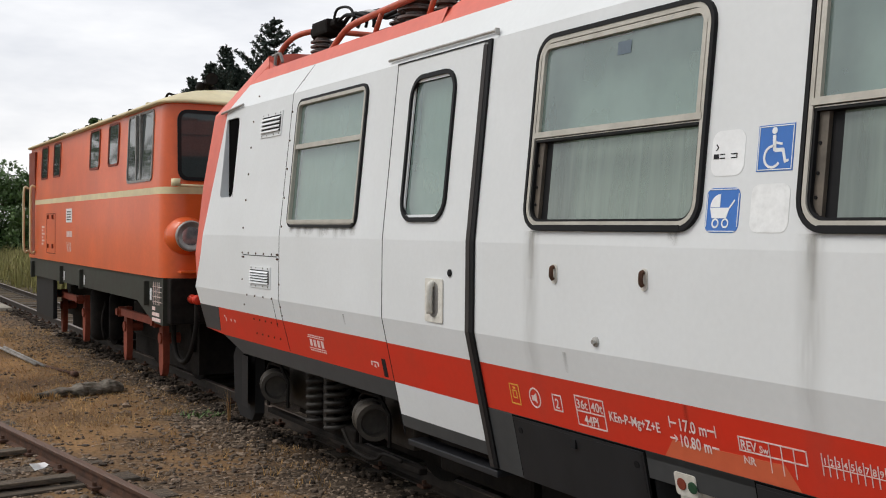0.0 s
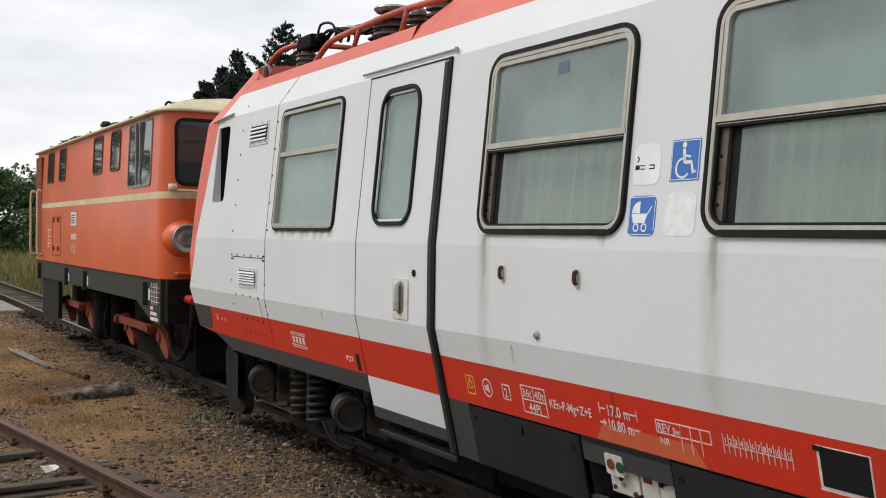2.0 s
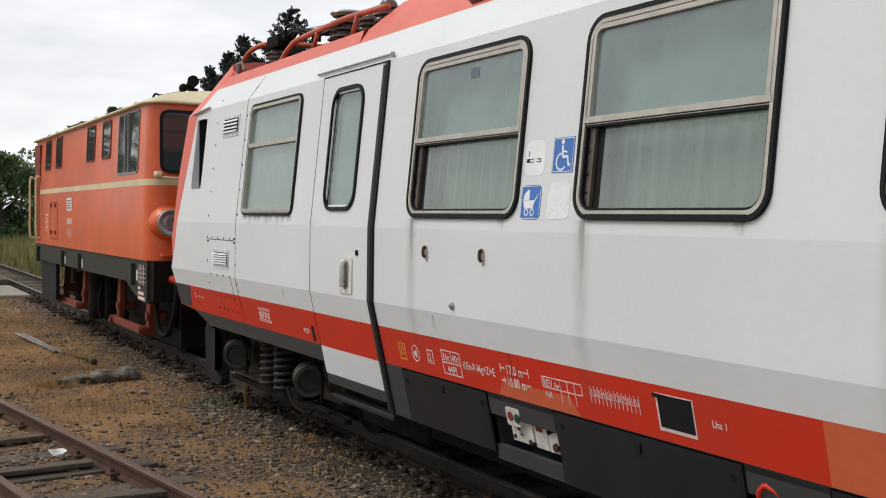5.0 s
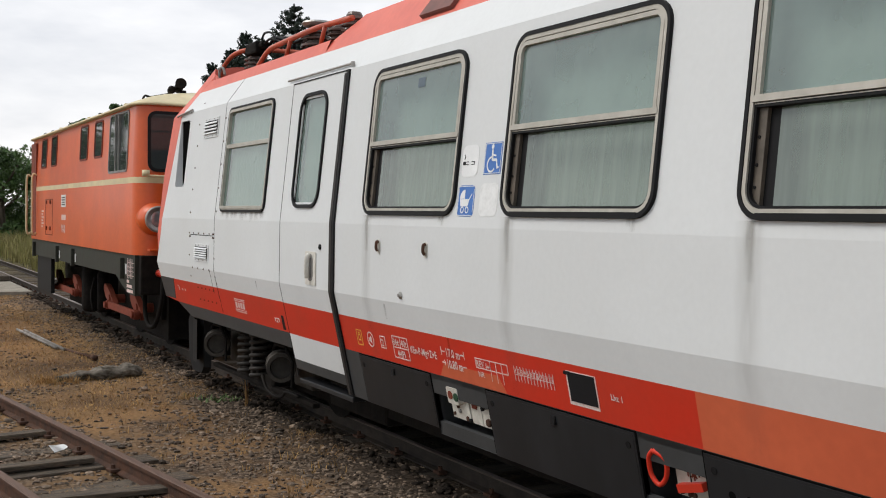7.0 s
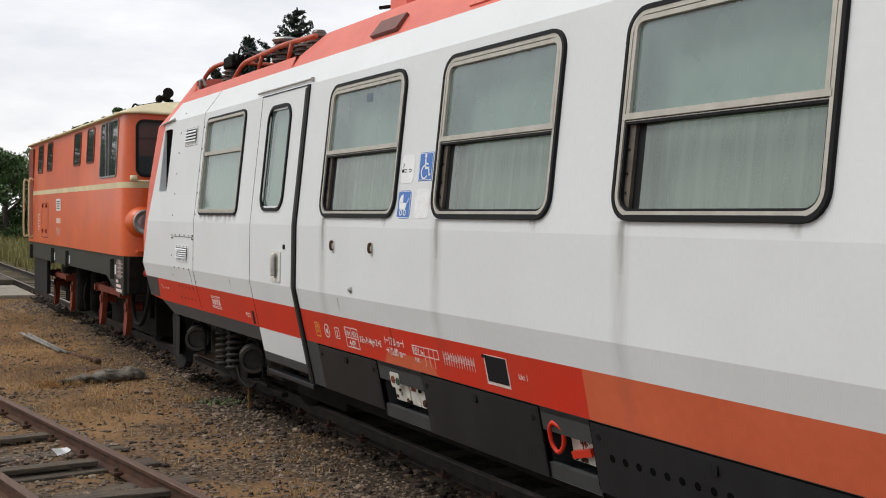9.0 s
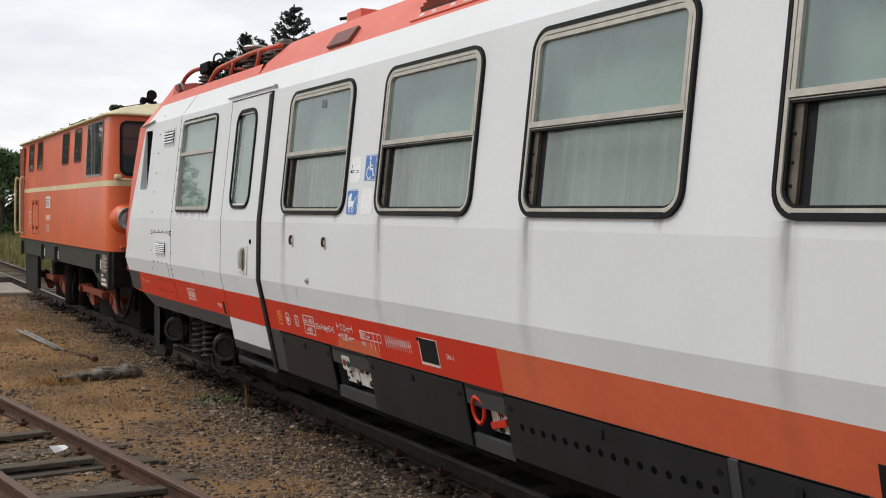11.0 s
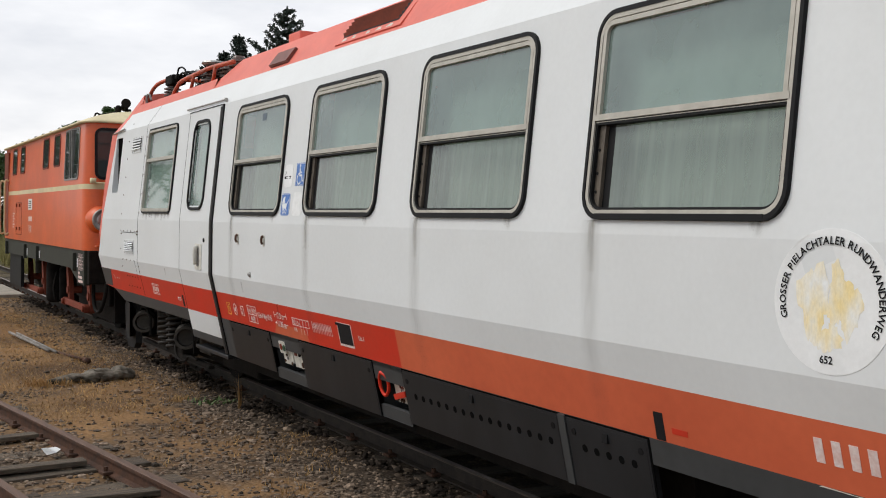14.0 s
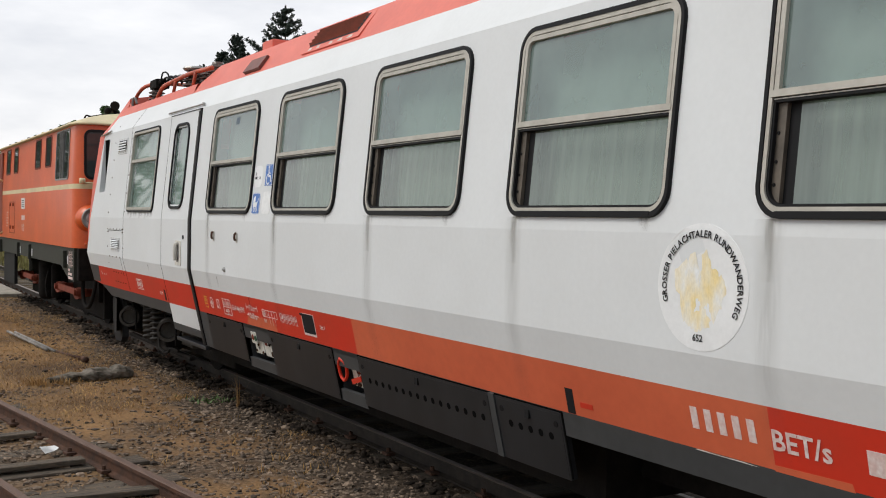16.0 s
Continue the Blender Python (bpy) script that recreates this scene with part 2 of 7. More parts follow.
RAILTOP = material("rail_head", (0.135, 0.074, 0.048), 0.65, 0.1, second=(0.085, 0.047, 0.032), scale=10, stretch=(0.3, 4, 1), bump_scale=60, fine=0.08)
USEDTOP = material("used_rail_head", (0.16, 0.12, 0.10), 0.45, 0.5, second=(0.09, 0.065, 0.05), scale=10, stretch=(0.3, 4, 1))
OILRAIL = material("oily_rail", (0.05, 0.038, 0.030), 0.7, spec=0.2, second=(0.025, 0.020, 0.017), scale=9, bump_scale=60, fine=0.1)
SLEEPER = material("old_sleeper_wood", (0.115, 0.085, 0.058), 0.9, second=(0.045, 0.036, 0.028), scale=5, stretch=(12, 1, 12), bump=0.6, bump_scale=20, fine=0.15, vary=0.25)
BAFFLE = material("control_box_white", (0.72, 0.70, 0.64), 0.5, second=(0.55, 0.52, 0.46), scale=14)
CONCRETE = material("concrete", (0.30, 0.265, 0.215), 0.9, second=(0.20, 0.17, 0.13), scale=5, bump=0.3, bump_scale=40, fine=0.1)
STONE = islands(material("ballast_stone", (0.215, 0.158, 0.112), 0.9, second=(0.072, 0.049, 0.034), scale=30, bump=0.3, bump_scale=80), 0.8)
CLINKER = islands(material("black_clinker", (0.030, 0.024, 0.020), 0.9, second=(0.06, 0.045, 0.034), scale=20, bump=0.3, bump_scale=60, spec=0.15), 0.5)
DRYGRASS = islands(material("dry_grass", (0.42, 0.255, 0.095), 0.85, second=(0.27, 0.15, 0.055), scale=2, fine=0.05), 0.35)
MEADOW = islands(material("meadow_grass", (0.20, 0.195, 0.055), 0.85, second=(0.25, 0.20, 0.08), scale=0.4, fine=0.05), 0.3)
WEED = islands(material("weed_leaf", (0.07, 0.13, 0.035), 0.7, second=(0.11, 0.16, 0.05), scale=5), 0.3)
LEAF = islands(material("hedge_leaf", (0.085, 0.145, 0.036), 0.6, second=(0.05, 0.09, 0.024), scale=0.6, fine=0.05), 0.45)
NEEDLE = islands(material("conifer_needles", (0.034, 0.050, 0.036), 0.7, second=(0.020, 0.032, 0.023), scale=0.8), 0.4)
BARK = material("bark", (0.10, 0.075, 0.055), 0.9, bump=0.5, bump_scale=15)
LOG = material("grey_log", (0.22, 0.19, 0.155), 0.9, second=(0.030, 0.024, 0.013), scale=7, mix=0.5, stretch=(2, 1.2, 3), bump=0.8, bump_scale=18, fine=0.14)
GALV = material("weathered_pole", (0.30, 0.285, 0.265), 0.7, second=(0.17, 0.15, 0.13), scale=7, spec=0.2)


def ground_material():
    """Trodden brown earth and thatch, dark humus, and patches of fine gravel; meadow far off."""
    m = material("yard_ground", (0.27, 0.158, 0.074), 0.95, second=(0.10, 0.062, 0.036), scale=0.6, mix=0.5, detail=10, bump=0.9, bump_scale=30, fine=0.2, spec=0.15)
    n, l = m.node_tree.nodes, m.node_tree.links
    p = n["Principled BSDF"]
    src = p.inputs["Base Color"].links[0].from_socket
    co = n.new("ShaderNodeTexCoord")
    cells = n.new("ShaderNodeTexVoronoi")
    cells.inputs["Scale"].default_value = 38.0
    l.new(co.outputs["Object"], cells.inputs["Vector"])
    bw = n.new("ShaderNodeSeparateColor")
    l.new(cells.outputs["Color"], bw.inputs[0])
    tone = n.new("ShaderNodeValToRGB")
    tone.color_ramp.elements[0].position, tone.color_ramp.elements[0].color = 0.0, (0.045, 0.032, 0.022, 1)
    tone.color_ramp.elements[1].position, tone.color_ramp.elements[1].color = 1.0, (0.225, 0.168, 0.122, 1)
    mid = tone.color_ramp.elements.new(0.6)
    mid.color = (0.100, 0.069, 0.046, 1)
    l.new(bw.outputs[0], tone.inputs[0])
    patch = n.new("ShaderNodeTexNoise")
    patch.inputs["Scale"].default_value, patch.inputs["Detail"].default_value, patch.inputs["Roughness"].default_value = 0.8, 8.0, 0.65
    l.new(co.outputs["Object"], patch.inputs["Vector"])
    cut = n.new("ShaderNodeValToRGB")
    cut.color_ramp.elements[0].position, cut.color_ramp.elements[1].position = 0.50, 0.63
    where = n.new("ShaderNodeSeparateXYZ")
    l.new(co.outputs["Object"], where.inputs[0])
    # more stones beside the train's track and around the siding's near end
    total = patch.outputs["Fac"]
    for axis, a, b, gain in (("Y", -2.6, -3.1, 0.13), ("X", 9.6, 7.5, 0.05), ("X", 10.0, 13.0, -0.14)):
        ramp = n.new("ShaderNodeMapRange")
        ramp.inputs["From Min"].default_value, ramp.inputs["From Max"].default_value, ramp.inputs["To Max"].default_value = a, b, gain
        l.new(where.outputs[axis], ramp.inputs["Value"])
        plus = n.new("ShaderNodeMath")
        l.new(total, plus.inputs[0])
        l.new(ramp.outputs[0], plus.inputs[1])
        total = plus.outputs[0]
    l.new(total, cut.inputs[0])
    pebbles = n.new("ShaderNodeMixRGB")
    l.new(cut.outputs[0], pebbles.inputs[0])
    l.new(src, pebbles.inputs[1])
    l.new(tone.outputs[0], pebbles.inputs[2])
    sep = n.new("ShaderNodeSeparateXYZ")
    l.new(co.outputs["Object"], sep.inputs[0])
    far = n.new("ShaderNodeMapRange")
    far.inputs["From Min"].default_value, far.inputs["From Max"].default_value = 24.0, 42.0
    l.new(sep.outputs["X"], far.inputs["Value"])
    mixed = n.new("ShaderNodeMixRGB")
    mixed.inputs[2].default_value = (0.22, 0.20, 0.07, 1)
    l.new(far.outputs[0], mixed.inputs[0])
    l.new(pebbles.outputs[0], mixed.inputs[1])
    # blotchy near-black tone, setting in at y -2.75 and full beyond y -3.3
    trackside = n.new("ShaderNodeMapRange")
    trackside.inputs["From Min"].default_value, trackside.inputs["From Max"].default_value, trackside.inputs["To Max"].default_value = -2.75, -3.3, 1.0
    l.new(where.outputs["Y"], trackside.inputs["Value"])
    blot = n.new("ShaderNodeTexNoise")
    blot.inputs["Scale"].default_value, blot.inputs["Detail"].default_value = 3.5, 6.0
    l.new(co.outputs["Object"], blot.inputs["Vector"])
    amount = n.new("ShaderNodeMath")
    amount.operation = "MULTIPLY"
    l.new(trackside.outputs[0], amount.inputs[0])
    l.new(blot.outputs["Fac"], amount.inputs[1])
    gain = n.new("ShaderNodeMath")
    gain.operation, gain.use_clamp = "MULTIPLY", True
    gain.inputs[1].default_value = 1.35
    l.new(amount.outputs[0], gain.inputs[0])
    darkened = n.new("ShaderNodeMixRGB")
    darkened.inputs[2].default_value = (0.022, 0.018, 0.015, 1)
    l.new(gain.outputs[0], darkened.inputs[0])
    l.new(mixed.outputs[0], darkened.inputs[1])
    l.new(darkened.outputs[0], p.inputs["Base Color"])
    relief = n.new("ShaderNodeBump")
    relief.inputs["Strength"].default_value, relief.inputs["Distance"].default_value = 0.6, 0.012
    relief.invert = True
    l.new(cells.outputs["Distance"], relief.inputs["Height"])
    l.new(p.inputs["Normal"].links[0].from_socket, relief.inputs["Normal"])
    l.new(relief.outputs[0], p.inputs["Normal"])
    return m


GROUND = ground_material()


# ---------------------------------------------------------------- mesh helpers
origin = Vector((0, 0, 0))          # base of the thing that is being built


def part(name, bm, mats, parent, label="", at=None, smooth=False):
    """Link a bmesh, modelled in the yard's coordinates, as one mesh under a thing or a part."""
    centre = Vector(at) if at is not None else origin
    bmesh.ops.translate(bm, verts=bm.verts, vec=-centre)
    me = bpy.data.meshes.new(name)
    bm.to_mesh(me)
    bm.free()
    for m in mats if isinstance(mats, (list, tuple)) else [mats]:
        me.materials.append(m)
    if smooth:
        for f in me.polygons:
            f.use_smooth = True
    ob = new(name, me)
    if parent is not None:
        ob.parent = parent
        if at is not None:
            ob.location = centre - origin
    if label:
        ob["label"] = label
    return ob


def thing(name, label, category, base, group=""):
    global origin
    ob = new(name)
    ob.empty_display_size = 0.2
    ob.location = base
    origin = Vector(base)
    return tagged(ob, label, category, group)


def solid(name, bm, mats, label, category="", group="", kind="", base=(0, 0, 0), smooth=False):
    """A thing of one mesh."""
    ob = part(name, bm, mats, None, at=base, smooth=smooth)
    ob.location = base
    return tagged(ob, label, category, group, kind)


def quad(bm, pts, mat=0):
    f = bm.faces.new([bm.verts.new(p) for p in pts])
    f.material_index = mat
    return f


def box(bm, x0, x1, y0, y1, z0, z1, mat=0, bevel=0.0):
    vs = [bm.verts.new((x, y, z)) for x in (x0, x1) for y in (y0, y1) for z in (z0, z1)]
    fs = []
    for i in ((0, 1, 3, 2), (4, 6, 7, 5), (0, 4, 5, 1), (2, 3, 7, 6), (0, 2, 6, 4), (1, 5, 7, 3)):
        f = bm.faces.new([vs[k] for k in i])
        f.material_index = mat
        fs.append(f)
    if bevel:
        es = list({e for f in fs for e in f.edges})
        bmesh.ops.bevel(bm, geom=es, offset=bevel, segments=2, profile=0.6, affect="EDGES", clamp_overlap=True)
    return vs


def ring_of(centre, axis, r, n, start=0.0):
    axis = Vector(axis).normalized()
    u = axis.orthogonal().normalized()
    v = axis.cross(u)
    return [Vector(centre) + r * (math.cos(start + 2 * math.pi * k / n) * u + math.sin(start + 2 * math.pi * k / n) * v) for k in range(n)]


def loft(bm, loops, mat=0, caps=True, closed=True):
    rows = [[bm.verts.new(p) for p in lp] for lp in loops]
    n = len(rows[0])
    for a, b in zip(rows, rows[1:]):
        for k in range(n if closed else n - 1):
            f = bm.faces.new((a[k], a[(k + 1) % n], b[(k + 1) % n], b[k]))
            f.material_index = mat
    if caps:
        for r in (rows[0][::-1], rows[-1]):
            f = bm.faces.new(r)
            f.material_index = mat
    return rows


def cyl(bm, p0, p1, r, n=16, r2=None, mat=0):
    d = Vector(p1) - Vector(p0)
    loft(bm, [ring_of(p0, d, r, n), ring_of(p1, d, r if r2 is None else r2, n)], mat)


def lathe(bm, base, axis, rings, n=20, mat=0):
    """rings: (distance along the axis, radius)."""
    axis = Vector(axis).normalized()
    loft(bm, [ring_of(Vector(base) + d * axis, axis, r, n) for d, r in rings], mat)


def tube(bm, pts, r, n=8, mat=0):
    pts = [Vector(p) for p in pts]
    loops, u = [], None
    for i, p in enumerate(pts):
        d = (pts[min(i + 1, len(pts) - 1)] - pts[max(i - 1, 0)]).normalized()
        u = (u - u.dot(d) * d).normalized() if u is not None else d.orthogonal().normalized()
        v = d.cross(u)
        loops.append([p + r * (math.cos(2 * math.pi * k / n) * u + math.sin(2 * math.pi * k / n) * v) for k in range(n)])
    loft(bm, loops, mat)


def curve(pts, steps=6):
    """A smooth line through the points (Catmull-Rom)."""
    p = [Vector(q) for q in pts]
    p = [2 * p[0] - p[1]] + p + [2 * p[-1] - p[-2]]
    out = []
    for i in range(1, len(p) - 2):
        for k in range(steps):
            t = k / steps
            a, b, c, d = p[i - 1:i + 3]
            out.append(0.5 * (2 * b + (c - a) * t + (2 * a - 5 * b + 4 * c - d) * t * t + (3 * b - a - 3 * c + d) * t ** 3))
    return out + [p[-2]]


def rounded(u0, u1, v0, v1, r, seg=6):
    """Corner-rounded rectangle, counter-clockwise in (u, v)."""
    out = []
    for cu, cv, a0 in ((u1 - r, v0 + r, -90), (u1 - r, v1 - r, 0), (u0 + r, v1 - r, 90), (u0 + r, v0 + r, 180)):
        for k in range(seg + 1):
            a = radians(a0 + 90 * k / seg)
            out.append((cu + r * math.cos(a), cv + r * math.sin(a)))
    return out


def lettering(text, height):
    """Flat letters of Blender's built-in font as point and face lists, in x (along) and y (up)."""
    cu = bpy.data.curves.new("lettering", "FONT")
    cu.body, cu.size, cu.resolution_u, cu.offset = text, height * 1.38, 2, height * 0.028
    ob = bpy.data.objects.new("lettering", cu)
    scene.collection.objects.link(ob)
    dg = bpy.context.evaluated_depsgraph_get()
    me = bpy.data.meshes.new_from_object(ob.evaluated_get(dg))
    data = [tuple(v.co) for v in me.vertices], [tuple(f.vertices) for f in me.polygons]
    bpy.data.objects.remove(ob)
    bpy.data.curves.remove(cu)
    bpy.data.meshes.remove(me)
    return data


# ---------------------------------------------------------------- the yard: ground and tracks
YC = -4.015          # centre line of the train's track
RAILZ = 0.12         # top of the rails over the ground
NEAR = (6.0, -1.83, 9.78, -1.24)      # two points of the other track's inner rail


def lift(x, y):
    """Height of the ground."""
    z = 0.035 * noise.noise(Vector((x * 0.6, y * 0.6, 0))) + 0.012 * noise.noise(Vector((x * 3, y * 3, 4)))
    side = abs(y - YC)
    if side < 1.5:
        z = z * 0.4 - 0.01
    if x > 40:
        z += 0.15 * noise.noise(Vector((x * 0.08, y * 0.08, 9)))
    return z


def make_ground():
    xs = [-60, -30, -15, -8, -4, 0, 2] + [2.5 + 0.125 * k for k in range(150)] + [21.5 + 0.5 * k for k in range(40)] + [44, 50, 60, 80, 110, 150, 220, 350, 600, 1200]
    ys = [-1200, -500, -200, -100, -60, -40, -25, -15, -10, -7, -6] + [-5.5 + 0.11 * k for k in range(80)] + [3.5, 4, 5, 7, 10, 15, 25, 40, 70, 120, 250, 600, 1200]
    nx, ny = len(xs), len(ys)
    pts = [(x, y, lift(x, y) if abs(y) < 150 and x < 200 else 0) for x in xs for y in ys]
    faces = [(i * ny + j, (i + 1) * ny + j, (i + 1) * ny + j + 1, i * ny + j + 1) for i in range(nx - 1) for j in range(ny - 1)]
    me = bpy.data.meshes.new("ground")
    me.from_pydata(pts, [], faces)
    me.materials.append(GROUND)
    for f in me.polygons:
        f.use_smooth = True
    tagged(new("ground", me), "brown gravelly railway yard ground with dry grass", "ground", kind="structure")


make_ground()

RAIL_SECTION = [(-0.05, 0.0), (0.05, 0.0), (0.05, 0.012), (0.012, 0.024), (0.010, 0.082), (0.027, 0.09), (0.027, 0.112), (0.021, 0.12),
                (-0.021, 0.12), (-0.027, 0.112), (-0.027, 0.09), (-0.010, 0.082), (-0.012, 0.024), (-0.05, 0.012)]


def rail_mesh(p0, p1):
    bm = bmesh.new()
    d = Vector((p1[0] - p0[0], p1[1] - p0[1], 0)).normalized()
    s = Vector((-d.y, d.x, 0))
    loops = [[Vector((*p, 0)) + s * u + Vector((0, 0, RAILZ - 0.12 + v)) for u, v in RAIL_SECTION] for p in (p0, p1)]
    loft(bm, loops)
    bm.normal_update()
    for f in bm.faces:
        if f.normal.z > 0.5 and f.calc_center_median().z > RAILZ - 0.02:
            f.material_index = 1
    return bm


for name, y in (("near", YC + 0.405), ("far", YC - 0.405)):
    solid("rail", rail_mesh((-30, y), (240, y)), [OILRAIL, USEDTOP], "dark steel rail of the track under the train", "rail", "rails", "structure")
nd = Vector((NEAR[2] - NEAR[0], NEAR[3] - NEAR[1], 0)).normalized()
ns = Vector((-nd.y, nd.x, 0))
for k in (0, 1):
    o = ns * 0.81 * k
    p0, p1 = Vector((NEAR[0], NEAR[1], 0)) + o - nd * 11, Vector((NEAR[0], NEAR[1], 0)) + o + nd * 80
    solid("rail", rail_mesh((p0.x, p0.y), (p1.x, p1.y)), [RUST, RAILTOP], "rust-brown steel rail of the empty siding", "rail", "rails", "structure")


def sleeper(centre, along, length, group):
    bm = bmesh.new()
    w = random.uniform(0.10, 0.125)
    box(bm, -w, w, -length / 2, length / 2, -0.12, 0.012, bevel=0.012)
    for v in bm.verts:
        v.co.x += 0.010 * noise.noise(Vector((v.co.y * 4, centre[0], 0)))
        v.co.z += 0.006 * noise.noise(Vector((v.co.y * 5, v.co.x * 9, centre[0])))
    m = Matrix.Translation((*centre, random.uniform(-0.022, 0.0))) @ pose(0, 0, 0, 0, 0, math.degrees(math.atan2(along.y, along.x)) + random.uniform(-2, 2))
    me = bpy.data.meshes.new("sleeper")
    bm.to_mesh(me)
    bm.free()
    me.materials.append(SLEEPER)
    ob = new("sleeper", me)
    ob.matrix_basis = m
    tagged(ob, "weathered grey wooden sleeper sunk in gravel", "sleeper", group, "structure")


for k in range(44):
    c = Vector((NEAR[0], NEAR[1], 0)) + ns * 0.405 + nd * (-5 + 0.66 * k)
    sleeper((c.x, c.y), nd, 1.5, "sleepers of the siding")
for k in range(60):
    sleeper((1.0 + 0.66 * k, YC), Vector((1, 0, 0)), 1.16, "sleepers under the train")


def clip_mesh():
    bm = bmesh.new()
    box(bm, -0.045, 0.045, -0.035, 0.035, 0.0, 0.022, bevel=0.006)
    cyl(bm, (0, 0, 0.02), (0, 0, 0.05), 0.016, 6)
    me = bpy.data.meshes.new("rail_clip")
    bm.to_mesh(me)
    bm.free()
    me.materials.append(RUST)
    return me


CLIP = clip_mesh()
for k in range(26):
    for off in (-0.06, 0.06, 0.75, 0.87):
        c = Vector((NEAR[0], NEAR[1], 0)) + ns * off + nd * (-2 + 0.66 * k)
        ob = new("rail_clip", CLIP)
        ob.matrix_basis = Matrix.Translation((c.x, c.y, 0.012)) @ pose(0, 0, 0, 0, 0, 8.9)
        tagged(ob, "rusty bolted rail clip on a sleeper", "rail clip", "rail clips", "structure")
for k in range(52):
    ob = new("rail_clip", CLIP)
    ob.matrix_basis = pose(4.3 + 0.66 * k, YC + 0.405 + 0.07, 0.012)
    tagged(ob, "rusty bolted rail clip on a sleeper", "rail clip", "rail clips", "structure")


# ---------------------------------------------------------------- the railcar
RAILCAR = thing("railcar", "white electric railcar with red stripe and red roof", "railcar", (3.0, YC, RAILZ))
ZO = 1.77
# near side of the cross-section: height over the eye, distance y
SECTION = [(1.165, -3.02), (0.955, -2.889), (-0.06, -2.79), (-0.51, -2.79), (-1.13, -2.935), (-1.45, -3.01)]
TAIL = -5.6
FOLDS = [z for z, y in SECTION]


def side(z):
    """y of the side wall and its outward normal (y, z) at the height z."""
    for (z1, y1), (z0, y0) in zip(SECTION, SECTION[1:]):
        if z >= z0 or (z0, y0) == SECTION[-1]:
            t = (z - z0) / (z1 - z0)
            n = Vector((0, (z1 - z0), -(y1 - y0))).normalized()
            return y0 + t * (y1 - y0), n.y, n.z


def wall(x, z, off=0.0):
    y, ny, nz = side(z)
    return Vector((x, y + off * ny, ZO + z + off * nz))


def nose(z):
    """Where the white side ends in front, by height."""
    pts = [(-1.2, 10.35), (-1.0, 10.40), (-0.885, 10.80), (-0.86, 11.235), (-0.66, 11.27), (-0.5, 11.305), (-0.23, 11.17), (0.11, 11.05), (0.35, 10.97), (0.885, 10.79), (0.955, 10.77), (1.165, 10.60), (1.5, 10.3)]
    for (z0, x0), (z1, x1) in zip(pts, pts[1:]):
        if z <= z1:
            return x0 + (x1 - x0) * (z - z0) / (z1 - z0)
    return pts[-1][1]


def bow(z):
    """How far the red front wraps round past the white side."""
    pts = [(-0.5, 0.05), (-0.23, 0.24), (0.29, 0.34), (0.55, 0.41), (0.955, 0.41), (1.165, 0.35)]
    if z <= -0.5:
        return 0.05
    for (z0, b0), (z1, b1) in zip(pts, pts[1:]):
        if z <= z1:
            return b0 + (b1 - b0) * (z - z0) / (z1 - z0)
    return pts[-1][1]


WINDOWS = [6.345 - 1.589 * k for k in range(5)]      # front edges; 1.085 wide
WZ0, WZ1, WWID = -0.002, 0.894, 1.146
CABW = (8.118, 9.234, 0.006, 0.893)
DOOR = (6.78, 7.757)
DOORW = (7.06, 7.561, 0.04, 0.855)
OPENINGS = [(x - WWID + 0.037, x - 0.037, WZ0 + 0.037, WZ1 - 0.037) for x in WINDOWS]
OPENINGS += [(CABW[0] + 0.035, CABW[1] - 0.035, CABW[2] + 0.035, CABW[3] - 0.035), (DOORW[0] + 0.045, DOORW[1] - 0.045, DOORW[2] + 0.03, DOORW[3] - 0.03)]


CABSLOT = (10.45, 10.76, 0.245, 0.885)      # tapering cab window in the nose


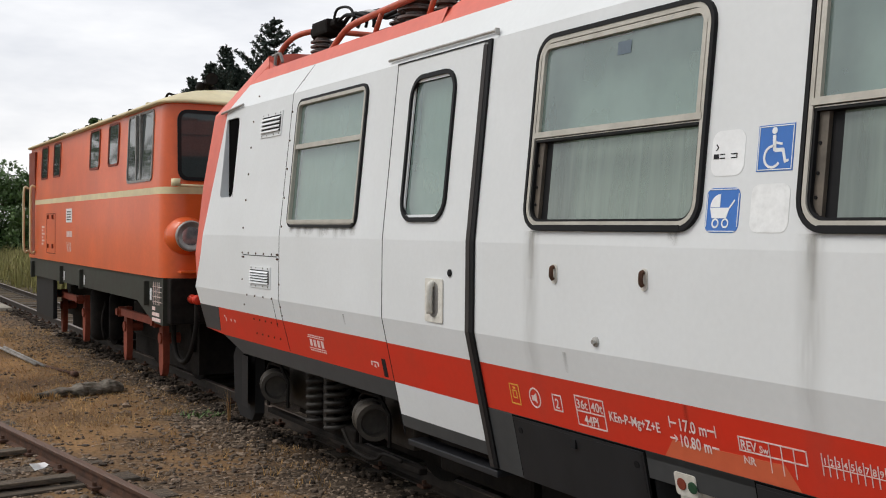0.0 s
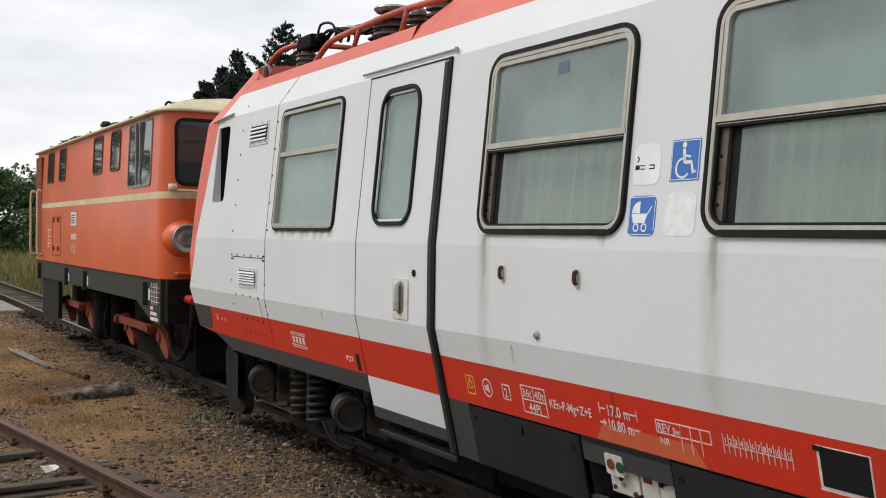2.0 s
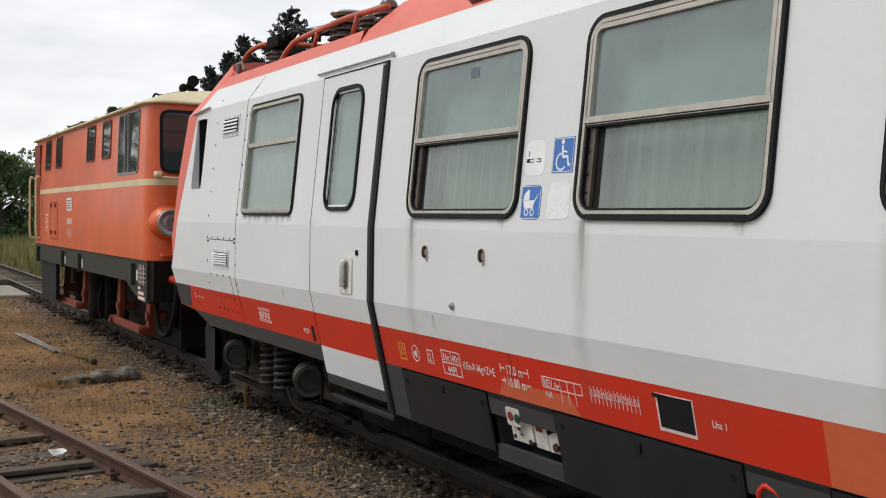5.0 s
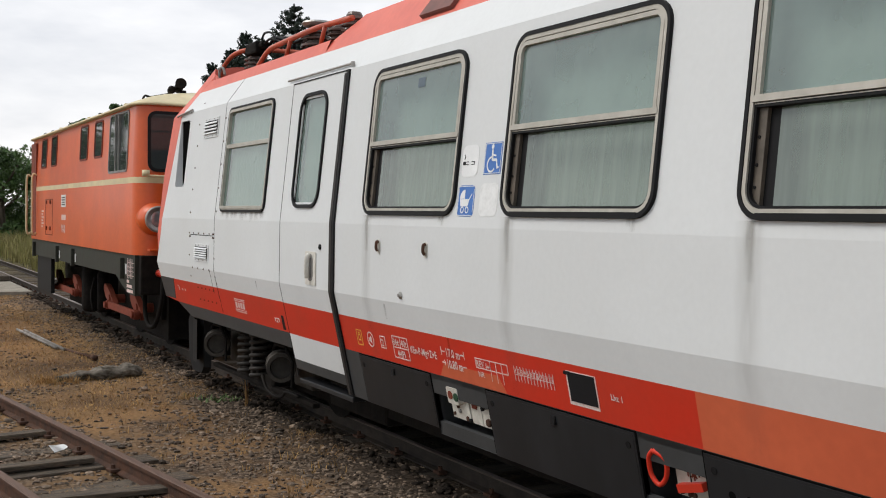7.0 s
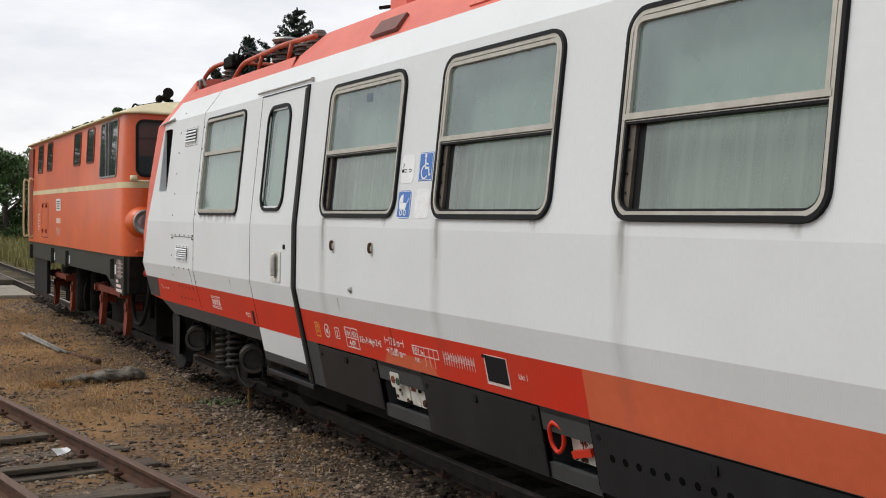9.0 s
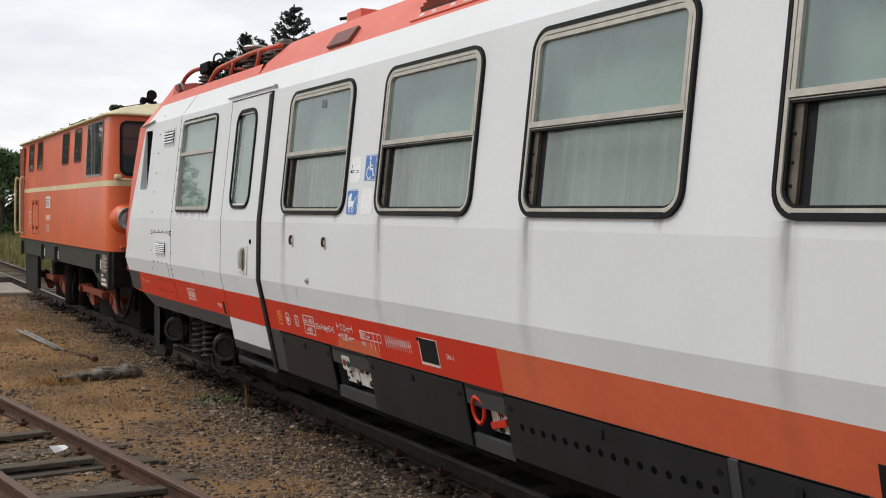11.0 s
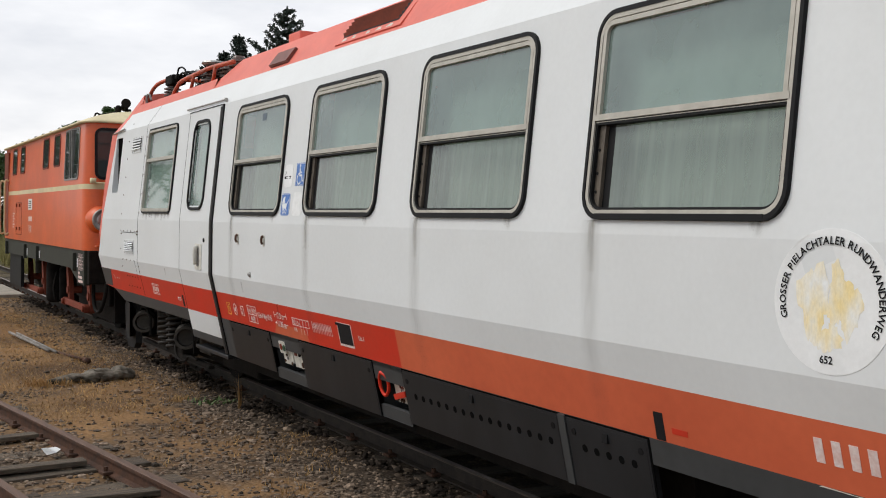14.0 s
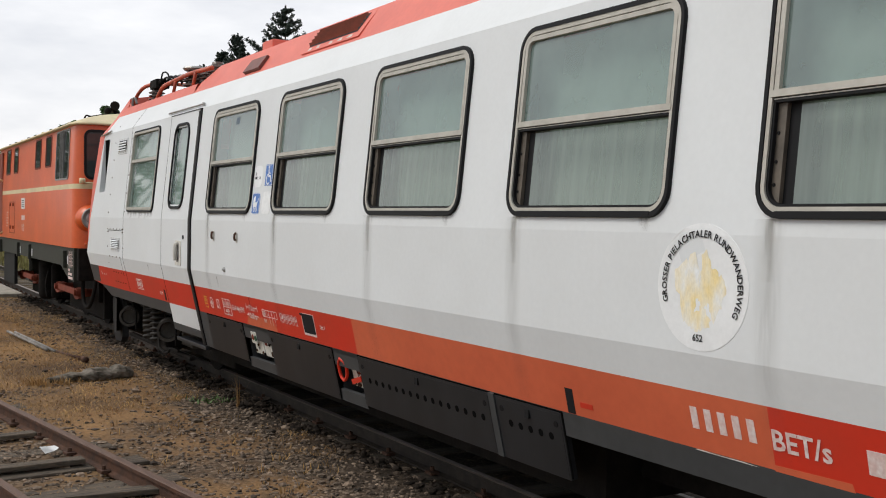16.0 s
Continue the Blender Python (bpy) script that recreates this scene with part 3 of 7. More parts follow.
def shell():
    bm = bmesh.new()
    zs = sorted({1.165, 0.955, 0.245, 0.885, -0.86, -0.06, -0.51, -0.655, -0.885, -1.0, 0.5} | {o[k] for o in OPENINGS for k in (2, 3)} | {0.35, -0.23})
    xs = sorted({TAIL, 3.39, -0.062, 10.82, 10.3, 9.37, 8.0} | {o[k] for o in OPENINGS for k in (0, 1)} | set(DOOR))
    xs = [x for x in xs if x < 10.4]
    cols = xs + [None]
    cache = {}

    def vert(i, j, far=False):
        key = i, j, far
        if key not in cache:
            x = cols[i] if cols[i] is not None else nose(zs[j])
            p = wall(x, zs[j])
            if far:
                p.y = 2 * YC - p.y
            cache[key] = bm.verts.new(p)
        return cache[key]

    for far in (False, True):
        for i in range(len(cols) - 1):
            xm = (cols[i] + (cols[i + 1] or 10.9)) / 2
            for j in range(len(zs) - 1):
                zm = (zs[j] + zs[j + 1]) / 2
                if not far and any(o[0] < xm < o[1] and o[2] < zm < o[3] for o in OPENINGS):
                    continue
                if i == len(cols) - 2 and 0.245 < zm < 0.885:
                    # white wall before and behind the slot-like cab window
                    a, b = (wall(CABSLOT[0], zs[j + q]) for q in (0, 1))
                    c, d = (wall(CABSLOT[1], zs[j + q]) for q in (0, 1))
                    if far:
                        for q in (a, b, c, d):
                            q.y = 2 * YC - q.y
                    for vs in ((vert(i, j, far).co, a, b, vert(i, j + 1, far).co), (c, vert(i + 1, j, far).co, vert(i + 1, j + 1, far).co, d)):
                        quad(bm, vs if far else vs[::-1], 0)
                    continue
                vs = vert(i, j, far), vert(i + 1, j, far), vert(i + 1, j + 1, far), vert(i, j + 1, far)
                f = bm.faces.new(vs if far else vs[::-1])
                if zm > -0.655:
                    f.material_index = 0
                elif zm > -0.885:
                    f.material_index = 2 if -0.062 < xm < 3.39 else 1
                else:
                    f.material_index = 3
    # inner edges of the openings
    for x0, x1, z0, z1 in OPENINGS:
        c = [(x0, z0), (x1, z0), (x1, z1), (x0, z1)]
        for a, b in zip(c, c[1:] + c[:1]):
            quad(bm, [wall(*a), wall(*b), wall(*b, -0.06), wall(*a, -0.06)], 5)
    # nose: a corner face on each side and the sloping front
    levels = [1.165, 0.955, 0.885, 0.35, -0.23, -0.5, -0.66, -0.86, -0.885, -1.0]
    for sgn in (1, -1):
        a = [wall(nose(z), z) for z in levels]
        b = [Vector((nose(z) + bow(z), side(z)[0] - 0.03, ZO + z)) for z in levels]
        c = [Vector((nose(z) + bow(z) + 0.02, side(z)[0] - 0.30, ZO + z)) for z in levels]
        e = [Vector((nose(z) + bow(z) + 0.10, YC, ZO + z)) for z in levels]
        for line in (a, b, c, e):
            if sgn < 0:
                for p in line:
                    p.y = 2 * YC - p.y
        for k in range(len(levels) - 1):
            m = 4 if levels[k] > -0.5 else 3
            quad(bm, [a[k], a[k + 1], b[k + 1], b[k]], m)
            quad(bm, [b[k], b[k + 1], c[k + 1], c[k]], m)
            quad(bm, [c[k], c[k + 1], e[k + 1], e[k]], 5 if levels[k] in (0.885, 0.35) else m)
    # underside and tail
    y0 = side(-1.0)[0]
    quad(bm, [(TAIL, y0, ZO - 1.0), (10.40, y0, ZO - 1.0), (10.40, 2 * YC - y0, ZO - 1.0), (TAIL, 2 * YC - y0, ZO - 1.0)], 3)
    loop = [wall(TAIL, z) for z in zs]
    quad(bm, loop + [Vector((p.x, 2 * YC - p.y, p.z)) for p in reversed(loop)], 0)
    bmesh.ops.remove_doubles(bm, verts=bm.verts, dist=0.0005)
    return bm


BODY = part("body", shell(), [WHITE, RED, FADED, DARK, ROOFRED, BLACK], RAILCAR, "white painted body with red and dark grey bands")


def roof():
    bm = bmesh.new()
    e0 = (-3.02, 1.165)
    e1, e2 = (-3.19, 1.41), (-3.45, 1.47)

    def row(x0, x1, p, q, m=0):
        for s in (1, -1):
            ya, yb = (p[0], q[0]) if s > 0 else (2 * YC - p[0], 2 * YC - q[0])
            quad(bm, [(x0, ya, ZO + p[1]), (x1, ya, ZO + p[1]), (x1, yb, ZO + q[1]), (x0, yb, ZO + q[1])], m)

    # high roof behind the equipment well, with a sloping front
    row(TAIL, 7.62, e0, (-3.022, 1.168))
    for s in (1, -1):
        fy = (lambda y: y) if s > 0 else (lambda y: 2 * YC - y)
        quad(bm, [(TAIL, fy(-3.022), ZO + 1.168), (7.72, fy(-3.022), ZO + 1.168), (7.18, fy(e1[0]), ZO + e1[1]), (TAIL, fy(e1[0]), ZO + e1[1])])
        quad(bm, [(TAIL, fy(e1[0]), ZO + e1[1]), (7.18, fy(e1[0]), ZO + e1[1]), (7.10, fy(e2[0]), ZO + e2[1]), (TAIL, fy(e2[0]), ZO + e2[1])])
        quad(bm, [(TAIL, fy(e2[0]), ZO + e2[1]), (7.10, fy(e2[0]), ZO + e2[1]), (7.10, YC, ZO + 1.5), (TAIL, YC, ZO + 1.5)])
        quad(bm, [(7.72, fy(-3.022), ZO + 1.168), (7.72, YC, ZO + 1.168), (7.10, YC, ZO + 1.5), (7.10, fy(e2[0]), ZO + e2[1]), (7.18, fy(e1[0]), ZO + e1[1])])
    # low edge along the well, and its floor
    row(7.5, 10.62, e0, (-3.062, 1.262))
    row(7.5, 10.62, (-3.062, 1.262), (-3.10, 1.262))
    row(7.5, 10.62, (-3.10, 1.262), (-3.12, 1.21))
    row(7.5, 10.62, (-3.12, 1.21), (YC, 1.22), 1)
    # sloping front of the roof
    for s in (1, -1):
        fy = (lambda y: y) if s > 0 else (lambda y: 2 * YC - y)
        mid = [(10.60, fy(-3.02), ZO + 1.165), (10.60 + bow(1.165), fy(-3.05), ZO + 1.165), (10.66 + bow(1.165), fy(-3.32), ZO + 1.165), (10.72 + bow(1.165), YC, ZO + 1.165)]
        top = [(10.33, fy(-3.075), ZO + 1.30), (10.42, fy(-3.11), ZO + 1.385), (10.40, fy(-3.32), ZO + 1.42), (10.40, YC, ZO + 1.45)]
        low = [(10.33, fy(-3.075), ZO + 1.17), (10.42, fy(-3.11), ZO + 1.17), (10.40, fy(-3.32), ZO + 1.17), (10.40, YC, ZO + 1.17)]
        for k in range(3):
            quad(bm, [mid[k], mid[k + 1], top[k + 1], top[k]])
            quad(bm, [top[k], top[k + 1], low[k + 1], low[k]])
        quad(bm, [(10.60, fy(-3.02), ZO + 1.165), (10.33, fy(-3.075), ZO + 1.30), (10.33, fy(-3.075), ZO + 1.17), (10.33, fy(-3.02), ZO + 1.165)])
    return bm


part("roof", roof(), [ROOFRED, GRIME], RAILCAR, "faded salmon-red roof with an equipment well")


def ring(bm, loops, mat=0):
    """Faces between successive loops of (x, z, off) on the side wall."""
    rows = [[bm.verts.new(wall(*p)) for p in lp] for lp in loops]
    n = len(rows[0])
    for a, b in zip(rows, rows[1:]):
        for k in range(n):
            f = bm.faces.new((a[k], a[(k + 1) % n], b[(k + 1) % n], b[k]))
            f.material_index = mat


def rim(bm, x0, x1, z0, z1, r, w, o0, o1, mat=0):
    """A rounded frame on the wall, w wide, that rises from o0 to o1."""
    out = rounded(x0, x1, z0, z1, r)
    inn = rounded(x0 + w, x1 - w, z0 + w, z1 - w, max(r - w, 0.012))
    ring(bm, [[(u, v, o0) for u, v in out], [(u + (0.004 if u < (x0 + x1) / 2 else -0.004), v, o1) for u, v in out],
              [(u, v, o1) for u, v in inn], [(u, v, o0 - 0.03) for u, v in inn]], mat)


def slab(bm, pts, o0, o1, mat=0):
    """A plate on the wall with the outline pts of (x, z)."""
    a = [bm.verts.new(wall(u, v, o0)) for u, v in pts]
    b = [bm.verts.new(wall(u, v, o1)) for u, v in pts]
    n = len(pts)
    for k in range(n):
        f = bm.faces.new((a[k], a[(k + 1) % n], b[(k + 1) % n], b[k]))
        f.material_index = mat
    f = bm.faces.new(b)
    f.material_index = mat


def rect(x0, x1, z0, z1):
    return [(x0, z0), (x1, z0), (x1, z1), (x0, z1)]


def curtain_mesh(x0, x1, z0, z1, off, fold=0.02):
    bm = bmesh.new()
    n = 60
    rows = []
    for z in (z0, (z0 + z1) / 2, z1):
        rows.append([bm.verts.new(wall(x0 + (x1 - x0) * k / n, z, off + fold * math.sin(k * 0.9 + 0.7 * math.sin(k * 0.31)))) for k in range(n + 1)])
    for a, b in zip(rows, rows[1:]):
        for k in range(n):
            bm.faces.new((a[k], a[k + 1], b[k + 1], b[k]))
    return bm


def streak(cx, top, low, wd, mat, parent, label="grey rain streak", off=0.0012):
    """One run of dirt down the wall, following its folds."""
    bm = bmesh.new()
    heights = sorted({top, low} | {z for z in FOLDS if low < z < top}, reverse=True)
    rows = [[bm.verts.new(wall(x, z, off)) for x in (cx + wd, cx - wd)] for z in heights]
    for a, b in zip(rows, rows[1:]):
        bm.faces.new((a[0], b[0], b[1], a[1]))
    ob = part("rain_streak", bm, mat, parent, label)
    ob.visible_shadow = False


def passenger_window(x1):
    x0 = x1 - WWID
    bm = bmesh.new()
    rim(bm, x0, x1, WZ0, WZ1, 0.115, 0.021, 0.0, 0.016)
    slab(bm, rect(x0 + 0.1, x1 - 0.1, WZ0 + 0.002, WZ0 + 0.026), 0.0, 0.017)
    w = part("passenger_window", bm, BLACK, RAILCAR, "two-part drop window in a black rubber seal")
    bm = bmesh.new()
    rim(bm, x0 + 0.020, x1 - 0.020, WZ0 + 0.020, WZ1 - 0.020, 0.095, 0.021, 0.002, 0.013)
    part("outer_frame", bm, METAL, w, "pale alloy frame, dull and streaked")
    bm = bmesh.new()
    rim(bm, x0 + 0.036, x1 - 0.036, WZ0 + 0.036, WZ1 - 0.036, 0.08, 0.016, -0.02, 0.0045)
    part("frame_joint", bm, BLACK, w)
    bm = bmesh.new()
    xa, xb, zm = x0 + 0.045, x1 - 0.045, 0.422
    # upper sash: proud frame that overlaps the lower pane
    out = rounded(xa, xb, zm, WZ1 - 0.045, 0.055)
    low = zm + (WZ1 - zm) / 2
    out = [(u, v) if v > low else (xa if u < (xa + xb) / 2 else xb, zm) for u, v in out]
    inn = rounded(xa + 0.021, xb - 0.021, zm + 0.025, WZ1 - 0.066, 0.036)
    inn = [(u, v) if v > low else (xa + 0.021 if u < (xa + xb) / 2 else xb - 0.021, zm + 0.025) for u, v in inn]
    ring(bm, [[(u, v, -0.02) for u, v in out], [(u, v, 0.012) for u, v in out], [(u, v, 0.012) for u, v in inn], [(u, v, -0.012) for u, v in inn]])
    slab(bm, rect(xa - 0.012, xb + 0.012, zm - 0.002, zm + 0.023), -0.02, 0.0155)
    part("upper_sash", bm, METAL, w, "pale alloy sash frame")
    bm = bmesh.new()
    slab(bm, rect(xa - 0.004, xb + 0.004, zm - 0.020, zm - 0.003), -0.03, 0.006)
    part("rubber_lip", bm, BLACK, w)
    bm = bmesh.new()
    slab(bm, rect(xa, xb, zm - 0.010, zm - 0.006), -0.01, 0.0085)
    part("drip_strip", bm, METAL, w)
    bm = bmesh.new()
    slab(bm, rect(xb - 0.046, xb - 0.002, WZ0 + 0.05, zm - 0.018), -0.05, -0.012)
    g = part("guide_rail", bm, GUIDE, w, "tarnished brown guide rail of the drop pane")
    for gz in (0.12, 0.20, 0.30):
        bm = bmesh.new()
        lathe(bm, wall(xb - 0.018, WZ0 + gz, -0.012), (0, 1, 0), [(0, 0.007), (0.004, 0.006)], 8)
        part("screw", bm, BLACK, g)
    bm = bmesh.new()
    slab(bm, rect(xa - 0.004, xa + 0.010, WZ0 + 0.04, zm - 0.012), -0.04, 0.002)
    part("side_strip", bm, METAL, w)
    bm = bmesh.new()
    slab(bm, rect(xa, xb - 0.01, WZ0 + 0.037, WZ0 + 0.049), -0.05, 0.004)
    part("sill_strip", bm, ALLOY, w)
    bm = bmesh.new()
    slab(bm, rect(xb - 0.100, xb - 0.044, WZ0 + 0.045, zm - 0.012), -0.06, -0.03)
    part("window_seal", bm, BLACK, w)
    bm = bmesh.new()
    quad(bm, [wall(*p, -0.004) for p in rect(xa + 0.015, xb - 0.015, zm + 0.02, WZ1 - 0.06)][::-1])
    part("upper_pane", bm, GLASS, w).visible_shadow = False
    bm = bmesh.new()
    quad(bm, [wall(*p, -0.028) for p in rect(xa, xb - 0.095, WZ0 + 0.044, zm - 0.01)][::-1])
    part("lower_pane", bm, DIRTYGLASS, w).visible_shadow = False
    part("curtain", curtain_mesh(x0 + 0.05, x1 - 0.05, WZ0 + 0.02, WZ1 - 0.03, -0.13, 0.0008), CURTAIN, w, "pale drawn curtain behind the glass", smooth=True)
    # rain marks below the two ends of the sill
    for cx, top, low, wd, off in ((x1 - 0.075, WZ0, -0.88, 0.085, 0.0012), (x1 - 0.075, WZ0, -0.22, 0.03, 0.0016), (x0 + 0.13, WZ0, -0.055, 0.03, 0.0012), (x0 + 0.16, WZ0, -0.035, 0.02, 0.0016)):
        streak(cx, top, low, wd, FAINT if low < -0.5 else STREAK, w, off=off)
    return w


first = passenger_window(WINDOWS[0])
for x in WINDOWS[1:]:
    copy_thing(first, pose(x - WINDOWS[0], 0, 0))
bm = bmesh.new()
quad(bm, [wall(*p, -0.002) for p in rect(5.69, 5.775, 0.735, 0.79)][::-1])
part("pane_sticker", bm, material("faded_blue", (0.11, 0.15, 0.19), 0.6), first, "faded blue sticker on the glass")


def cab_window():
    x0, x1, z0, z1 = CABW
    bm = bmesh.new()
    rim(bm, x0, x1, z0, z1, 0.075, 0.020, 0.0, 0.014)
    w = part("cab_side_window", bm, BLACK, RAILCAR, "crew window with a fixed upper and lower pane")
    bm = bmesh.new()
    rim(bm, x0 + 0.019, x1 - 0.019, z0 + 0.019, z1 - 0.019, 0.055, 0.022, 0.002, 0.016)
    slab(bm, rect(x0 + 0.04, x1 - 0.04, 0.546, 0.578), -0.02, 0.012)
    part("alloy_frame", bm, METAL, w)
    bm = bmesh.new()
    slab(bm, rect(x0 + 0.02, x1 - 0.02, z0 + 0.028, z0 + 0.05), 0.0, 0.02)
    part("sill", bm, METAL, w)
    for nm, a, b in (("upper_pane", 0.57, z1 - 0.04), ("lower_pane", z0 + 0.045, 0.55)):
        bm = bmesh.new()
        quad(bm, [wall(*p, -0.008) for p in rect(x0 + 0.045, x1 - 0.045, a, b)][::-1])
        part(nm, bm, GLASS, w).visible_shadow = False
    part("curtain", curtain_mesh(x0 + 0.04, x1 - 0.04, z0 + 0.02, z1 - 0.03, -0.045, 0.002), CURTAIN, w, smooth=True)
    for k in range(9):
        cx = x0 + 0.06 + (x1 - x0 - 0.12) * k / 8 + random.uniform(-0.03, 0.03)
        streak(cx, z0, z0 - random.uniform(0.03, 0.07), random.uniform(0.05, 0.09), STREAK, w)


cab_window()


def door():
    x0, x1 = DOOR
    bm = bmesh.new()
    # leaf, slightly proud, following the folds of the wall
    zs = [-1.147, -1.075, -0.885, -0.655, -0.51, -0.06, DOORW[2] + 0.04, DOORW[3] - 0.04, 0.946]
    xs = [x0 + 0.045, DOORW[0] + 0.04, DOORW[1] - 0.04, x1 - 0.008]
    for j in range(len(zs) - 1):
        for i in range(3):
            if i == 1 and j == 6:
                continue
            f = quad(bm, [wall(xs[i], zs[j], 0.005), wall(xs[i], zs[j + 1], 0.005), wall(xs[i + 1], zs[j + 1], 0.005), wall(xs[i + 1], zs[j], 0.005)])
            f.material_index = {0: 2, 2: 1}.get(j, 0)
    d = part("door", bm, [WHITE, RED, DARK], RAILCAR, "white entrance door with a tall rounded window")

    def strip(a, b, zlist, o, mat, name, label=""):
        bm = bmesh.new()
        for z0, z1 in zip(zlist, zlist[1:]):
            p = [wall(a, z0, 0), wall(a, z0, o), wall(b, z0, o), wall(b, z0, 0)]
            q = [wall(a, z1, 0), wall(a, z1, o), wall(b, z1, o), wall(b, z1, 0)]
            for k in range(3):
                quad(bm, [p[k], p[k + 1], q[k + 1], q[k]])
        return part(name, bm, mat, d, label)

    folds = [-1.2, -1.13, -0.51, -0.06, 0.953]
    strip(x0 - 0.027, x0 + 0.005, folds, 0.012, BLACK, "door_seal", "black rubber closing edge")
    strip(x0 + 0.006, x0 + 0.042, folds[:-1] + [0.93], 0.014, EDGE, "edge_profile", "dull brown-grey edge profile")
    strip(x1 - 0.007, x1 + 0.000, folds, 0.006, PRINTDARK, "hinge_gap")
    bm = bmesh.new()
    slab(bm, rect(x0, x1, 0.946, 0.954), 0.0, 0.009)
    part("top_seal", bm, BLACK, d)
    bm = bmesh.new()
    tube(bm, [wall(x0 - 0.06, 0.982, 0.016), wall(x1 + 0.13, 0.982, 0.016)], 0.009, 8)
    box(bm, x0 - 0.068, x0 - 0.058, wall(0, 0.97).y + 0.002, wall(0, 0.97).y + 0.026, ZO + 0.968, ZO + 1.0)
    part("rain_gutter", bm, STEEL, d, "thin alloy rain strip over the door")
    bm = bmesh.new()
    rim(bm, *DOORW, 0.125, 0.024, 0.004, 0.018)
    part("window_seal", bm, BLACK, d)
    bm = bmesh.new()
    quad(bm, [wall(*p, -0.006) for p in rect(DOORW[0] + 0.025, DOORW[1] - 0.025, DOORW[2] + 0.025, DOORW[3] - 0.025)][::-1])
    part("pane", bm, GLASS, d).visible_shadow = False
    part("blind", curtain_mesh(DOORW[0] + 0.02, DOORW[1] - 0.02, DOORW[2] + 0.02, DOORW[3] - 0.02, -0.045, 0.001), CURTAIN, d, smooth=True)
    # recessed handle
    bm = bmesh.new()
    slab(bm, rounded(7.05, 7.235, -0.488, -0.258, 0.012, 3), 0.004, 0.012)
    plate = part("handle_plate", bm, BAFFLE, d, "recessed alloy handle plate")
    bm = bmesh.new()
    slab(bm, rounded(7.095, 7.19, -0.46, -0.275, 0.04, 4), 0.012, 0.0135)
    part("recess", bm, ALLOY, plate)
    bm = bmesh.new()
    tube(bm, curve([wall(7.145, -0.285, 0.014), wall(7.145, -0.295, 0.032), wall(7.145, -0.36, 0.038), wall(7.15, -0.44, 0.03)]), 0.019, 8)
    part("handle", bm, BAFFLE, plate, smooth=True)
    bm = bmesh.new()
    lathe(bm, wall(6.985, -0.222, 0.004), (0, 1, 0), [(0, 0.019), (0.008, 0.019), (0.01, 0.012)], 12)
    part("door_button", bm, BLACK, d)
    bm = bmesh.new()
    box(bm, x0 - 0.02, x1 - 0.05, wall(0, -1.13).y - 0.12, wall(0, -1.13).y - 0.005, ZO - 1.25, ZO - 1.215, bevel=0.006)
    part("step", bm, SKIRT, d, "dark step board below the door")


door()


def louvre(x0, x1, z0, z1, slats):
    """A riveted plate with a dark opening behind tilted white slats."""
    bm = bmesh.new()
    slab(bm, rect(x0, x1, z0, z1), 0.0, 0.006)
    v = part("louvre_vent", bm, WHITE, RAILCAR, "small riveted louvre in the cab side")
    a0, a1, b0, b1 = x0 + 0.022, x1 - 0.022, z0 + 0.034, z1 - 0.026
    bm = bmesh.new()
    slab(bm, rect(a0, a1, b0, b1), 0.0, 0.0075)
    part("dark_opening", bm, PRINTDARK, v)
    pitch = (b1 - b0) / slats
    for k in range(slats):
        z = b0 + pitch * k
        bm = bmesh.new()
        quad(bm, [wall(a0, z, 0.022), wall(a1, z, 0.022), wall(a1, z + 0.62 * pitch, 0.009), wall(a0, z + 0.62 * pitch, 0.009)])
        quad(bm, [wall(a0, z, 0.022), wall(a0, z, 0.008), wall(a1, z, 0.008), wall(a1, z, 0.022)])
        part("slat", bm, WHITE, v)
    for x in (x0 + 0.04, (2 * x0 + x1) / 3, (x0 + 2 * x1) / 3, x1 - 0.04):
        for z in (z0 + 0.014, z1 - 0.012):
            bm = bmesh.new()
            lathe(bm, wall(x, z, 0.006), (0, 1, 0), [(0, 0.007), (0.004, 0.005)], 8)
            part("rivet", bm, ALLOY, v)


louvre(9.516, 9.936, 0.672, 0.851, 4)
louvre(9.528, 9.95, -0.443, -0.284, 5)


